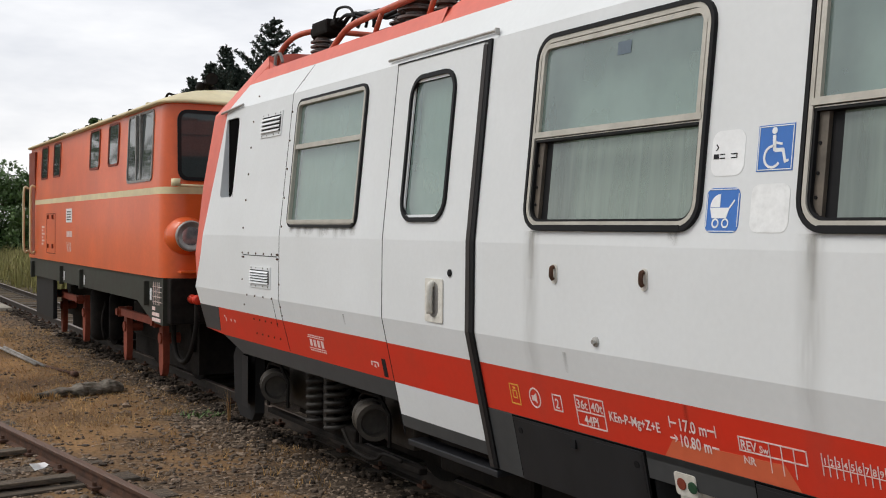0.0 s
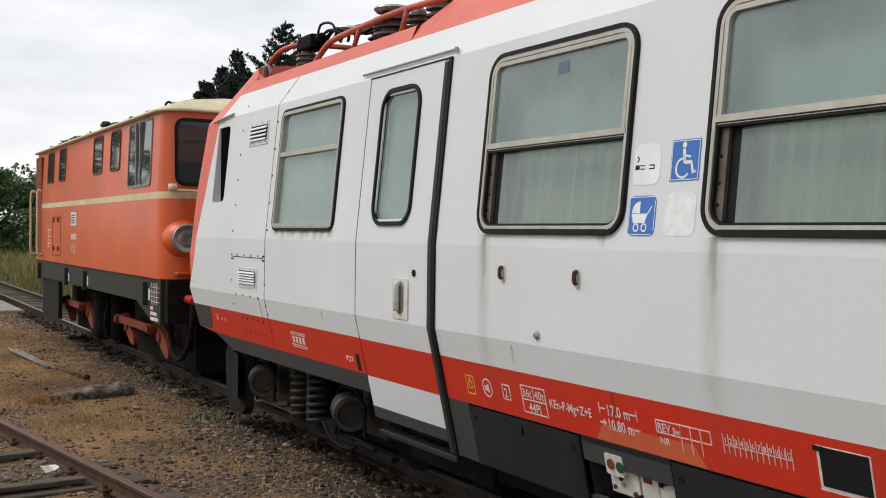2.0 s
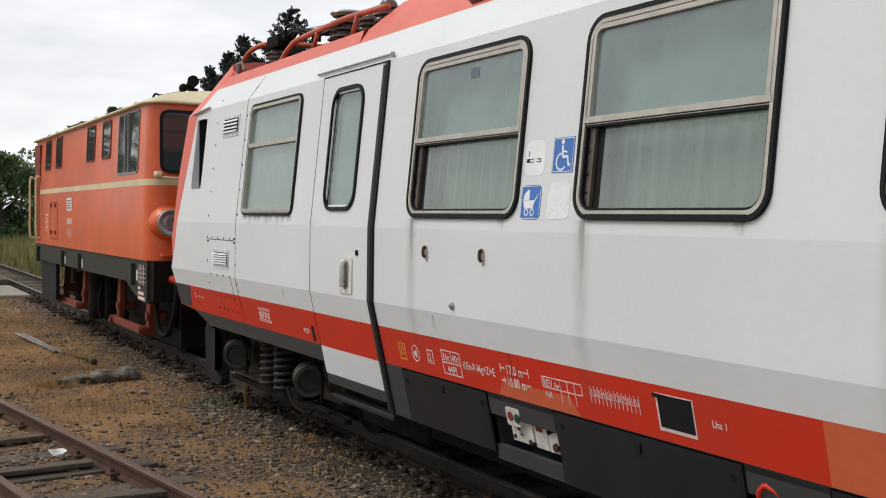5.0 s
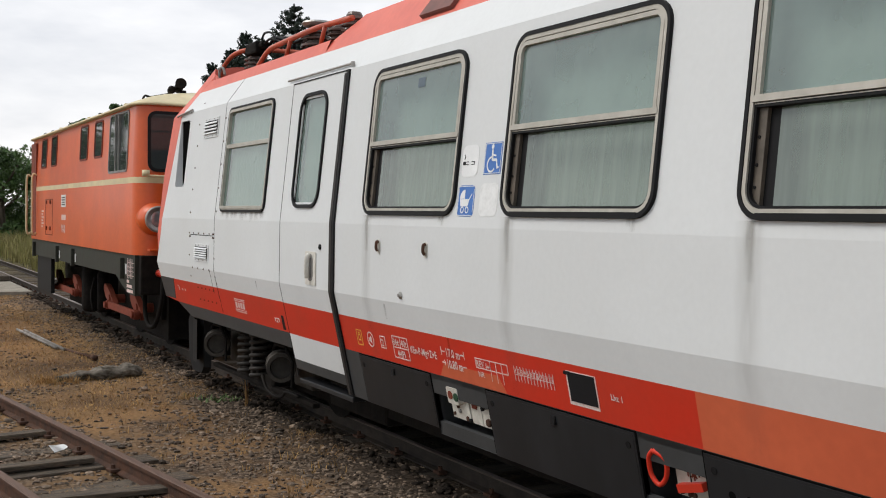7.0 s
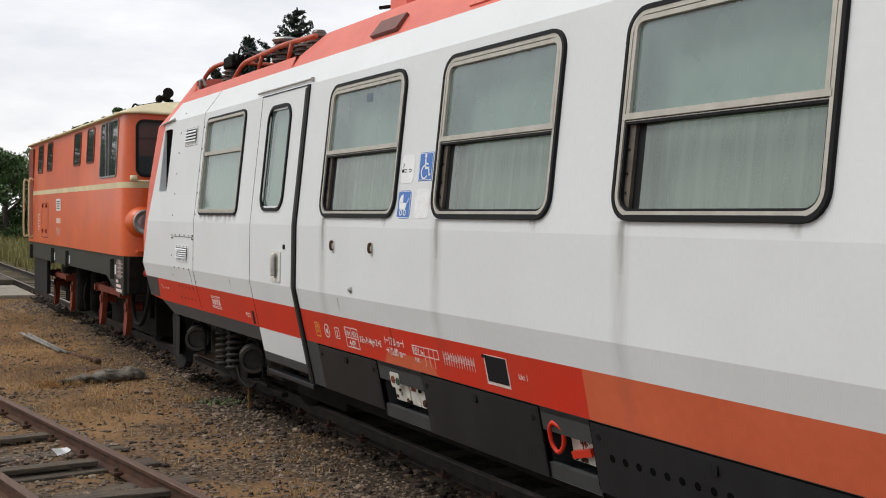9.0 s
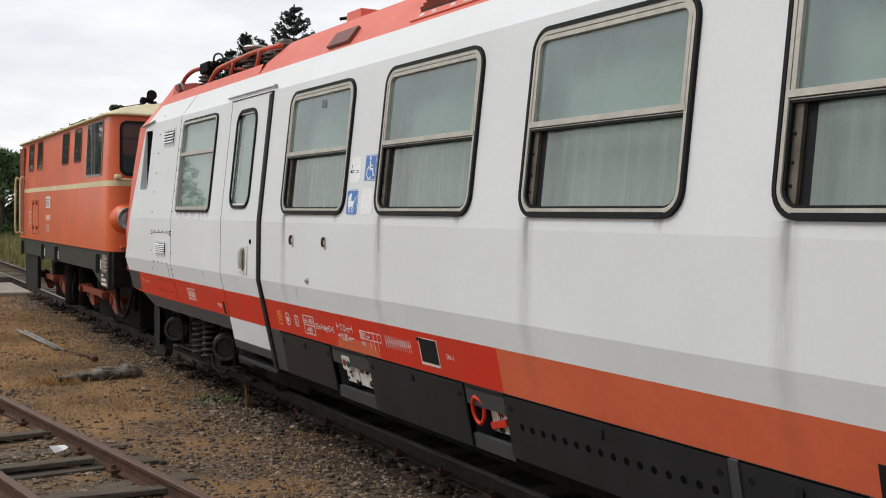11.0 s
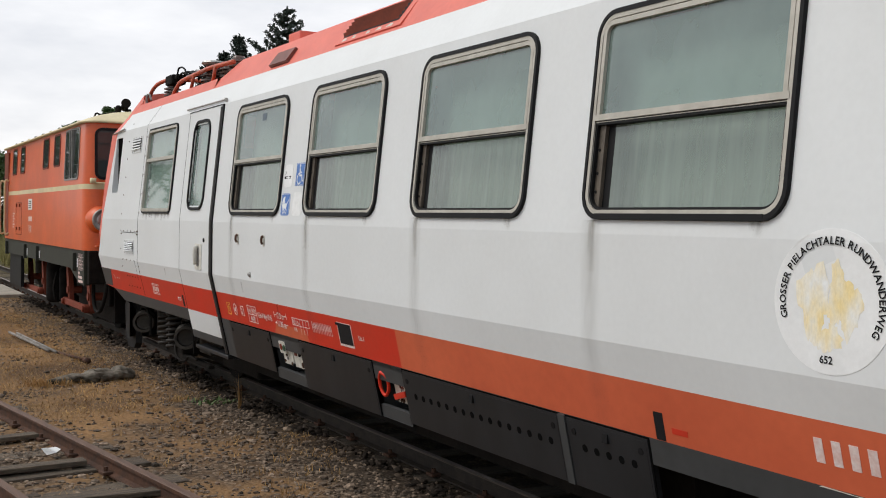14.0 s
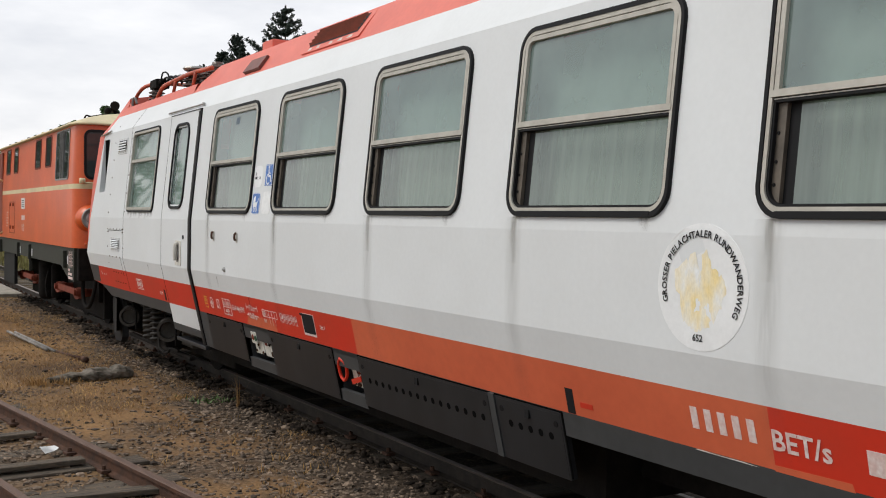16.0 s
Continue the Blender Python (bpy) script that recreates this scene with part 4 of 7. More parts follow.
def panel_seams():
    bm = bmesh.new()

    def seam(pts, w=0.006):
        for a, b in zip(pts, pts[1:]):
            d = Vector((b[0] - a[0], b[1] - a[1])).normalized() * w / 2
            n = Vector((-d.y, d.x))
            slab(bm, [(a[0] - n.x, a[1] - n.y), (b[0] - n.x, b[1] - n.y), (b[0] + n.x, b[1] + n.y), (a[0] + n.x, a[1] + n.y)], 0.0, 0.0015)
    seam([(9.37, -0.66), (9.37, -0.51), (9.365, -0.06), (9.352, 0.955), (9.27, 1.16)])
    seam([(9.37, -0.66), (9.35, -0.87)])
    seam([(9.495, -0.51), (9.495, -0.713)])
    seam([(9.40, -0.205), (10.11, -0.205)])
    part("panel_joint", bm, PRINTDARK, BODY, "thin dark joints between the cab panels")
    me = None
    spots = [(10.122, z) for z in (-0.395, -0.19, -0.222, -0.59, 0.0, 0.213, 0.413, 0.618, 0.817)] + [(10.138, 1.018), (9.385, -0.19), (9.385, -0.222), (9.41, -0.19), (9.41, -0.222), (10.09, -0.222)]
    spots += [(9.99 - 0.16 * k, -0.19) for k in range(4)] + [(10.015 - 0.17 * k, -0.508) for k in range(4)] + [(9.36, -0.40), (9.36, -0.56), (9.36, -0.62)]
    spots += [(9.335, z) for z in (0.01, 0.214, 0.418, 0.619, 0.822)] + [(9.30, 1.05)]
    spots += [(9.97 - 0.12 * k, -0.69) for k in range(5)] + [(9.97 - 0.12 * k, -0.80) for k in range(5)]
    for x, z in spots:
        if me is None:
            bm = bmesh.new()
            lathe(bm, (0, 0, 0), (0, 1, 0), [(0, 0.0085), (0.004, 0.0075), (0.006, 0.004)], 8)
            ob = part("screw", bm, RUST, None, at=(0, 0, 0))
            me = ob.data
        else:
            ob = new("screw", me)
        ob.parent = BODY
        ob.location = wall(x, z) - origin


panel_seams()


def nose_window():
    x0, x1, z0, z1 = CABSLOT
    # the pane stands upright behind the leaning wall, so the reveal deepens downwards
    hole = [(x0, z0, 0.0), (x1, z0, 0.0), (x1, z1, 0.0), (x0, z1, 0.0)]
    back = [(x0 - 0.02, z0, -0.075), (x1 - 0.01, z0, -0.075), (x1 - 0.005, z1, -0.014), (x0 - 0.01, z1, -0.014)]
    bm = bmesh.new()
    for k in range(4):
        quad(bm, [wall(*hole[k]), wall(*hole[(k + 1) % 4]), wall(*back[(k + 1) % 4]), wall(*back[k])])
    w = part("nose_side_window", bm, WHITE, RAILCAR, "narrow tapering side window of the driver's cab")
    bm = bmesh.new()
    quad(bm, [wall(*p) for p in back])
    part("pane", bm, VOID, w)
    bm = bmesh.new()
    for (u, v), (p, q) in (((x0, z0), (x0 + 0.05, z0)), ((x1, z0), (x1 - 0.05, z0)), ((x1, z1), (x1 - 0.05, z1)), ((x0, z1), (x0 + 0.05, z1))):
        dz = 0.05 if v == z0 else -0.05
        bm.faces.new([bm.verts.new(wall(*c, 0.0015)) for c in ((u, v), (p, v), ((u + 0.25 * (p - u)), v + 0.25 * dz), (u, v + dz))])
    part("rounded_corner", bm, WHITE, w)
    bm = bmesh.new()
    tube(bm, [wall(10.38, 0.965, 0.018), wall(10.86, 0.942, 0.018)], 0.011)
    part("gutter", bm, STEEL, w)


nose_window()


def disc(x, z, r, n=24, sx=1.0):
    return [(x - sx * r * math.cos(2 * math.pi * k / n), z + r * math.sin(2 * math.pi * k / n)) for k in range(n)]


def decal(name, mat, shapes, parent, label="", o=0.0015):
    bm = bmesh.new()
    for s in shapes:
        slab(bm, s, 0.0, o)
    return part(name, bm, mat, parent, label)


def bar(a, b, w):
    d = Vector((b[0] - a[0], b[1] - a[1])).normalized() * w / 2
    return [(a[0] - d.y, a[1] + d.x), (a[0] + d.y, a[1] - d.x), (b[0] + d.y, b[1] - d.x), (b[0] - d.y, b[1] + d.x)]


def frame_bars(x0, x1, z0, z1, w):
    return [rect(x0, x1, z0, z0 + w), rect(x0, x1, z1 - w, z1), rect(x0, x0 + w, z0, z1), rect(x1 - w, x1, z0, z1)]


def signs():
    # no-smoking sticker
    s = decal("smoking_sticker", SIGNWHITE, [rounded(5.01, 5.172, 0.203, 0.369, 0.04, 5)], RAILCAR, "rounded white smoking sticker, faded")
    decal("cigarette", PRINTDARK, [rect(5.135, 5.16, 0.266, 0.284), rect(5.105, 5.13, 0.266, 0.27), rect(5.105, 5.13, 0.28, 0.284), rect(5.045, 5.075, 0.266, 0.27), rect(5.045, 5.075, 0.28, 0.284), rect(5.045, 5.049, 0.266, 0.284), bar((5.15, 0.296), (5.14, 0.308), 0.004), bar((5.14, 0.308), (5.15, 0.32), 0.004)], s, o=0.003)
    # wheelchair sign
    s = decal("wheelchair_sign", BLUE, [rect(4.790, 4.951, 0.211, 0.372)], RAILCAR, "square blue wheelchair sign with a white figure")
    cx, cz = 4.871, 0.291
    arc = [bar((cx + 0.01 + 0.037 * math.cos(a), cz - 0.03 + 0.037 * math.sin(a)), (cx + 0.01 + 0.037 * math.cos(a + 0.35), cz - 0.03 + 0.037 * math.sin(a + 0.35)), 0.009) for a in [-2.5 + 0.33 * k for k in range(13)]]
    decal("figure", SIGNWHITE, frame_bars(4.794, 4.947, 0.215, 0.368, 0.003) + [disc(cx + 0.008, cz + 0.06, 0.012, 12), bar((cx + 0.008, cz + 0.045), (cx + 0.002, cz - 0.01), 0.014), bar((cx + 0.006, cz + 0.02), (cx - 0.03, cz + 0.012), 0.008),
          bar((cx + 0.002, cz - 0.008), (cx - 0.036, cz - 0.008), 0.013), bar((cx - 0.034, cz - 0.005), (cx - 0.048, cz - 0.05), 0.011), bar((cx - 0.044, cz - 0.05), (cx - 0.062, cz - 0.044), 0.009)] + arc, s, o=0.003)
    # pram sign
    s = decal("pram_sign", BLUE, [rounded(5.014, 5.178, -0.002, 0.16, 0.03, 5)], RAILCAR, "rounded blue pram sign with white drawing")
    cx, cz = 5.1, 0.08
    hood = [(cx + 0.048 * math.cos(a) + 0.008, cz + 0.01 + 0.048 * math.sin(a)) for a in [math.pi / 2 * k / 6 for k in range(7)]] + [(cx + 0.008, cz + 0.01)]
    rings = [bar((cx + o + 0.015 * math.cos(a), cz - 0.048 + 0.015 * math.sin(a)), (cx + o + 0.015 * math.cos(a + 0.55), cz - 0.048 + 0.015 * math.sin(a + 0.55)), 0.006) for o in (-0.022, 0.026) for a in [0.52 * k for k in range(12)]]
    decal("pram", SIGNWHITE, [hood[::-1], [(cx - 0.04, cz + 0.008), (cx - 0.025, cz - 0.03), (cx + 0.045, cz - 0.03), (cx + 0.056, cz + 0.008)], bar((cx - 0.038, cz + 0.006), (cx - 0.062, cz + 0.035), 0.006)] + rings
          + [r for r in (rect(5.03, 5.162, 0.002, 0.005), rect(5.03, 5.162, 0.153, 0.156), rect(5.018, 5.021, 0.02, 0.14), rect(5.171, 5.174, 0.02, 0.14))], s, o=0.003)
    decal("blank_sticker", WORN, [rounded(4.79, 4.962, 0.0, 0.168, 0.035, 5)], RAILCAR, "scraped white remains of a sticker")
    # round emblem
    s = decal("round_emblem", SIGNWHITE, [disc(0.238, -0.257, 0.238, 48)], RAILCAR, "round white hiking emblem with worn yellow picture")
    rnd = random.Random(4)
    bm = bmesh.new()
    for level, (px, pz, pw, ph) in enumerate(((0.305, -0.255, 0.065, 0.125), (0.215, -0.235, 0.035, 0.11), (0.165, -0.275, 0.05, 0.09), (0.225, -0.375, 0.035, 0.045), (0.27, -0.385, 0.04, 0.035))):
        ragged = []
        for k in range(34):
            a = 2 * math.pi * k / 34
            r = 1 + 0.15 * math.sin(3 * a + px * 40) + rnd.uniform(-0.2, 0.15)
            ragged.append((px - pw * r * math.cos(a), pz + ph * r * math.sin(a)))
        slab(bm, ragged, 0.0012, 0.0017 + 0.0001 * level)
    part("picture", bm, GOLD, s, "worn yellow picture")
    bm = bmesh.new()

    def glyphs(text, h, place):
        pts, faces = lettering(text, h)
        w = max((p[0] for p in pts), default=0)
        vs = [bm.verts.new(place(p[0] - w / 2, p[1])) for p in pts]
        for f in faces:
            try:
                bm.faces.new([vs[i] for i in f])
            except ValueError:
                pass

    words = "GROSSER PIELACHTALER RUNDWANDERWEG"
    a0, a1 = radians(200), radians(-31)
    wide = [0.012 if ch == " " else max(p[0] for p in lettering(ch, 0.027)[0]) + 0.004 for ch in words]
    run = 0.0
    for ch, wd in zip(words, wide):
        a = a0 + (a1 - a0) * (run + wd / 2) / sum(wide)
        run += wd
        if ch == " ":
            continue
        ux, uz = math.cos(a), math.sin(a)

        def place(u, v, ux=ux, uz=uz):
            rr = 0.186 + v
            return wall(0.238 - (rr * ux + u * uz), -0.257 + rr * uz - u * ux, 0.0036)
        glyphs(ch, 0.027, place)
    part("rim_lettering", bm, PRINTDARK, s, "black lettering round the rim")
    bm = bmesh.new()
    glyphs("652", 0.026, lambda u, v: wall(0.25 - u, -0.459 + v, 0.0036))
    part("number", bm, PRINTDARK, s)


signs()


def stripe_writing():
    def text(words, h, x, z, mat=PRINT, name="lettering", label="", space=1.0):
        """Letters on the wall that begin at x and run towards the tail."""
        pts, faces = lettering(words, h)
        bm = bmesh.new()
        vs = [bm.verts.new(wall(x - p[0] * space, z + p[1], 0.0025)) for p in pts]
        for f in faces:
            try:
                bm.faces.new([vs[i] for i in f])
            except ValueError:
                pass
        return part(name, bm, mat, RAILCAR, label)

    # maker's mark as plain shapes
    s = decal("maker_plate", PRINT, [rect(8.69, 8.965, -0.734, -0.729), rect(8.69, 8.965, -0.808, -0.803)] + [rect(8.715 + 0.062 * k, 8.752 + 0.062 * k, -0.792, -0.745) for k in range(4)], RAILCAR, "white maker's mark as plain bars")
    decal("small_print", PRINT, [rect(8.69 + 0.03 * k, 8.71 + 0.03 * k, z, z + 0.008) for k in range(9) for z in (-0.722, -0.824)], s)
    decal("tool_mark", PRINT, [rect(7.93, 8.03, -0.800, -0.793), rect(8.015, 8.03, -0.82, -0.80), rect(7.93, 7.945, -0.82, -0.80), [(7.965, -0.828), (7.995, -0.828), (7.98, -0.805)]], RAILCAR, "small white pictogram")
    decal("jack_slot", PRINTDARK, [rect(7.83, 7.88, -0.872, -0.764)], RAILCAR, "dark slot in the red stripe")
    decal("nose_print", PRINT, [rect(10.64, 10.66, -0.76, -0.73), rect(10.66, 10.69, -0.725, -0.715), rect(10.52, 10.54, -0.755, -0.735), rect(10.43, 10.45, -0.755, -0.735)], RAILCAR, "small worn white marks")
    decal("nose_band", DARK, [[(10.785, -0.6555), (10.862, -0.8585), (11.234, -0.8585), (11.27, -0.6555)]], RAILCAR, "dark grey end of the stripe at the nose", o=0.002)
    decal("fire_mark", YELLOW, frame_bars(6.44, 6.52, -0.83, -0.73, 0.006) + frame_bars(6.462, 6.498, -0.80, -0.76, 0.006) + [rect(6.47, 6.49, -0.755, -0.745)], RAILCAR, "yellow outlined pictogram")
    circle = [bar((6.315 + 0.042 * math.cos(a), -0.775 + 0.045 * math.sin(a)), (6.315 + 0.042 * math.cos(a + 0.35), -0.775 + 0.045 * math.sin(a + 0.35)), 0.007) for a in [math.pi / 9 * k for k in range(18)]]
    decal("speaker_mark", PRINT, circle + [rect(6.325, 6.34, -0.79, -0.765), [(6.30, -0.80), (6.325, -0.787), (6.325, -0.767), (6.30, -0.75)]], RAILCAR, "white loudspeaker pictogram in a circle")
    s = decal("class_mark", PRINT, frame_bars(6.105, 6.175, -0.812, -0.735, 0.006), RAILCAR, "white framed figure two")
    text("2", 0.045, 6.156, -0.797)
    s = decal("weight_table", PRINT, frame_bars(5.805, 6.005, -0.85, -0.715, 0.006) + [rect(5.805, 6.005, -0.787, -0.781), rect(5.902, 5.907, -0.781, -0.715)], RAILCAR, "white table of weights and seats")
    text("36t", 0.042, 5.995, -0.772)
    text("40t", 0.042, 5.893, -0.772)
    text("44Pl", 0.042, 5.955, -0.838)
    text("KEn-P-Mg+Z+E", 0.042, 5.778, -0.793, label="white brake lettering", space=0.86)
    text("17.0 m", 0.048, 5.355, -0.763, space=0.85)
    text("10.80 m", 0.048, 5.36, -0.825, space=0.80)
    decal("length_arrow", PRINT, [rect(5.365, 5.40, -0.742, -0.735), rect(5.40, 5.405, -0.76, -0.715)], RAILCAR)
    decal("length_arrow", PRINT, [rect(5.16, 5.20, -0.742, -0.735), rect(5.155, 5.16, -0.76, -0.715)], RAILCAR)
    decal("distance_arrow", PRINT, [rect(5.37, 5.41, -0.805, -0.798), bar((5.37, -0.80), (5.385, -0.787), 0.005), bar((5.37, -0.80), (5.385, -0.815), 0.005)], RAILCAR)
    decal("distance_arrow", PRINT, [rect(5.15, 5.185, -0.805, -0.798)], RAILCAR)
    decal("revision_table", PRINT, frame_bars(4.735, 5.045, -0.785, -0.73, 0.005) + [rect(4.735 + 0.055 * k, 4.739 + 0.055 * k, -0.84, -0.735) for k in range(1, 4)] + [rect(4.9, 4.904, -0.78, -0.735)], RAILCAR, "white revision table")
    text("REV", 0.036, 5.035, -0.776, space=0.9)
    text("Sw", 0.026, 4.947, -0.774)
    text("NR", 0.030, 5.03, -0.828)
    ruler = decal("month_ruler", PRINT, [rect(4.345, 4.672, -0.768, -0.765)], RAILCAR, "white ruler of months")
    for k in range(13):
        decal("tick", PRINT, [rect(4.345 + 0.0272 * k, 4.348 + 0.0272 * k, -0.80, -0.725)], ruler, o=0.0022)
    for k in range(12):
        text(str(k + 1), 0.024, 4.668 - 0.0272 * k, -0.76, space=0.75 if k > 8 else 1)
    s = decal("black_board", PRINT, [rect(4.018, 4.236, -0.843, -0.688)], RAILCAR, "black notice holder with a white edge")
    decal("black_face", PRINTDARK, [rect(4.026, 4.222, -0.826, -0.692)], s, o=0.004)
    decal("corner_clip", PRINTDARK, [rect(4.205, 4.245, -0.705, -0.69)], s, o=0.008)
    text("Lhz 1", 0.028, 3.925, -0.775)
    decal("jack_slot", PRINTDARK, [rect(1.100, 1.155, -0.882, -0.767)], RAILCAR, "dark slot in the red stripe")
    decal("overpainted_print", RED, [rect(0.965, 1.055, -0.842, -0.818)], RAILCAR, "overpainted small mark")
    # operator's name as plain shapes
    for x in (0.335, 0.262, 0.190, 0.118, 0.045):
        decal("operator_mark", PRINT, [[(x - 0.036, -0.803), (x, -0.803), (x + 0.004, -0.718), (x - 0.032, -0.718)]], RAILCAR, "white operator name as plain bars")
    text("BET/s", 0.076, -0.062, -0.807, label="white type lettering", space=1.08)
    decal("number_bar", PRINT, [rect(-0.95, -0.465, -0.812, -0.73)], RAILCAR, "white running number as a plain bar")
    decal("faded_patch", FADED, [[(4.78, -0.884), (5.46, -0.884), (5.40, -0.81), (4.84, -0.80)]], RAILCAR, "lighter repainted patch of the stripe", o=0.0008)
    decal("faded_strip", FADED, [[(-0.40, -0.889), (-0.06, -0.889), (-0.06, -0.866), (-0.39, -0.86)]], RAILCAR, "lighter strip under the type lettering", o=0.0008)
    decal("scratched_edge", BAFFLE, [[(0.02, -0.8915), (0.34, -0.8895), (0.33, -0.8855), (0.2, -0.8885), (0.1, -0.8875)]], RAILCAR, "chipped paint along the lower edge")
    for x, a, b in ((6.02, -0.53, -0.62), (8.3, -0.53, -0.60), (5.3, -0.655, -0.8)):
        streak(x, a, b, 0.02, STREAK if a > -0.6 else STREAKRED, RAILCAR, "short run of dirt")


stripe_writing()


def hooks():
    for x in (6.09, 5.497):
        bm = bmesh.new()
        slab(bm, rounded(x - 0.019, x + 0.019, -0.235, -0.145, 0.018, 4), 0.0, 0.004)
        h = part("lamp_bracket", bm, BAFFLE, RAILCAR, "small rust-stained bracket plate")
        bm = bmesh.new()
        tube(bm, curve([wall(x, -0.16, 0.006), wall(x, -0.165, 0.018), wall(x, -0.2, 0.020), wall(x, -0.215, 0.010)]), 0.010, 6)
        part("loop", bm, RUST, h)
    bm = bmesh.new()
    lathe(bm, wall(5.795, -0.462), (0, 1, 0), [(0, 0.022), (0.008, 0.02), (0.01, 0.012), (0.02, 0.010)], 10)
    part("bolt", bm, STEEL, RAILCAR, "single bolt in the white wall")


hooks()


def skirts():
    def panel(x0, x1, z0, z1, holes=0, hz=-1.035, hx0=0, step=0.0):
        bm = bmesh.new()
        slab(bm, rect(x0, x1, z0, z1), -0.03, 0.006)
        slab(bm, [(x0 + 0.012, z0 + 0.012), (x1 - 0.012, z0 + 0.012), (x1 - 0.012, z1 - 0.012), (x0 + 0.012, z1 - 0.012)], 0.006, 0.0072)
        p = part("skirt_panel", bm, SKIRT, RAILCAR, "dark grey hinged skirt panel" + (" with a row of round holes" if holes else ""))
        bm = bmesh.new()
        slab(bm, rect(x0 - 0.009, x1 + 0.009, z0 + 0.01, z1 + 0.008), 0.0, 0.003)
        part("panel_gap", bm, VOID, p)
        for lx in (x0 + 0.05, x1 - 0.05):
            bm = bmesh.new()
            lathe(bm, wall(lx, z1 - 0.06, 0.007), (0, 1, -0.2), [(0, 0.016), (0.003, 0.016)], 10)
            part("lock", bm, BLACK, p)
        bm = bmesh.new()
        box(bm, (x0 + x1) / 2 - 0.02, (x0 + x1) / 2 + 0.014, wall(0, z1 - 0.05).y, wall(0, z1 - 0.05).y + 0.016, ZO + z1 - 0.07, ZO + z1 - 0.03)
        part("latch", bm, BLACK, p)
        for k in range(holes):
            bm = bmesh.new()
            slab(bm, disc(hx0 - step * k, hz, 0.018, 14), -0.01, 0.0085)
            part("hole", bm, VOID, p)
        return p

    panel(5.59, 6.53, -1.205, -0.895)
    panel(3.80, 4.985, -1.24, -0.895)
    panel(1.835, 3.39, -1.215, -0.895, 16, -1.035, 3.26, 0.089)
    panel(1.215, 1.775, -1.215, -0.895, 5, -1.02, 1.66, 0.085)
    for x0, x1, z, o in ((6.535, 6.79, -1.205, 0.002), (1.78, 1.83, -1.215, 0.012)):
        bm = bmesh.new()
        slab(bm, rect(x0, x1, z, -0.89), -0.03, o)
        part("skirt_post", bm, DARK, RAILCAR, "dark grey post between skirt panels")
    for a, b in ((4.985, 5.59), (3.39, 3.80)):
        bm = bmesh.new()
        v = {(i, j, k): bm.verts.new(wall((a, b)[i], (-1.24, -0.89)[j], (-0.22, 0.0)[k])) for i in (0, 1) for j in (0, 1) for k in (0, 1)}
        for f in (((0, 0, 0), (1, 0, 0), (1, 1, 0), (0, 1, 0)), ((0, 0, 0), (1, 0, 0), (1, 0, 1), (0, 0, 1)), ((0, 0, 0), (0, 1, 0), (0, 1, 1), (0, 0, 1)), ((1, 0, 0), (1, 1, 0), (1, 1, 1), (1, 0, 1))):
            bm.faces.new([v[k] for k in f])
        r = part("equipment_recess", bm, DARK, RAILCAR, "dark open recess in the skirt")
        for z0, z1, o in ((-1.24, -1.165, -0.004), (-0.915, -0.887, 0.0)):
            bm = bmesh.new()
            slab(bm, rect(a, b, z0, z1), -0.03, o)
            part("recess_edge", bm, DARK, r)
    bm = bmesh.new()
    box(bm, 1.25, 6.7, YC - 1.0, YC + 0.84, ZO - 1.36, ZO - 1.0)
    part("belly", bm, GRIME, RAILCAR, "black equipment trough behind the skirt")

    # white control boxes
    bm = bmesh.new()
    slab(bm, rect(5.243, 5.432, -1.118, -0.932), -0.16, -0.02)
    c = part("control_box", bm, BAFFLE, RAILCAR, "white control box with red and green buttons and a socket")
    for nm, x0, x1 in (("middle_plate", 5.128, 5.236), ("socket_plate", 5.025, 5.121)):
        bm = bmesh.new()
        slab(bm, rect(x0, x1, -1.122, -0.934), -0.16, -0.026)
        part(nm, bm, BAFFLE, c)
    bm = bmesh.new()
    slab(bm, rounded(5.305, 5.424, -1.030, -0.938, 0.012, 3), -0.02, 0.004)
    raised = part("button_plate", bm, BAFFLE, c)
    for x, z, r, m in ((5.385, -0.982, 0.024, CRANKRED), (5.325, -0.986, 0.024, BUTTONGREEN)):
        bm = bmesh.new()
        lathe(bm, wall(x, z, 0.004), (0, 1, -0.2), [(0, r), (0.004, r), (0.005, r * 0.8)], 18)
        part("button", bm, m, raised)
    for x, z, r, m in ((5.36, -1.048, 0.012, RUST), (5.348, -1.072, 0.013, ALLOY), (5.41, -1.095, 0.011, RUST), (5.275, -1.103, 0.014, RUST), (5.247, -1.109, 0.012, BLACK), (5.065, -0.985, 0.033, BLACK), (5.10, -1.02, 0.013, BLACK), (5.06, -1.09, 0.022, RUST)):
        bm = bmesh.new()
        lathe(bm, wall(x, z, -0.026), (0, 1, -0.2), [(0, r), (0.012, r * 0.95), (0.014, r * 0.6)], 14)
        part("knob", bm, m, c)
    bm = bmesh.new()
    slab(bm, rect(5.165, 5.215, -1.036, -0.993), -0.026, -0.022)
    part("red_label", bm, CRANKRED, c)
    bm = bmesh.new()
    slab(bm, rect(3.42, 3.625, -1.13, -0.925), -0.16, -0.04)
    c = part("brake_box", bm, BAFFLE, RAILCAR, "white brake cock box with red levers")
    bm = bmesh.new()
    slab(bm, rect(3.535, 3.54, -1.13, -0.925), -0.04, -0.037)
    part("lid_joint", bm, PRINTDARK, c)
    bm = bmesh.new()
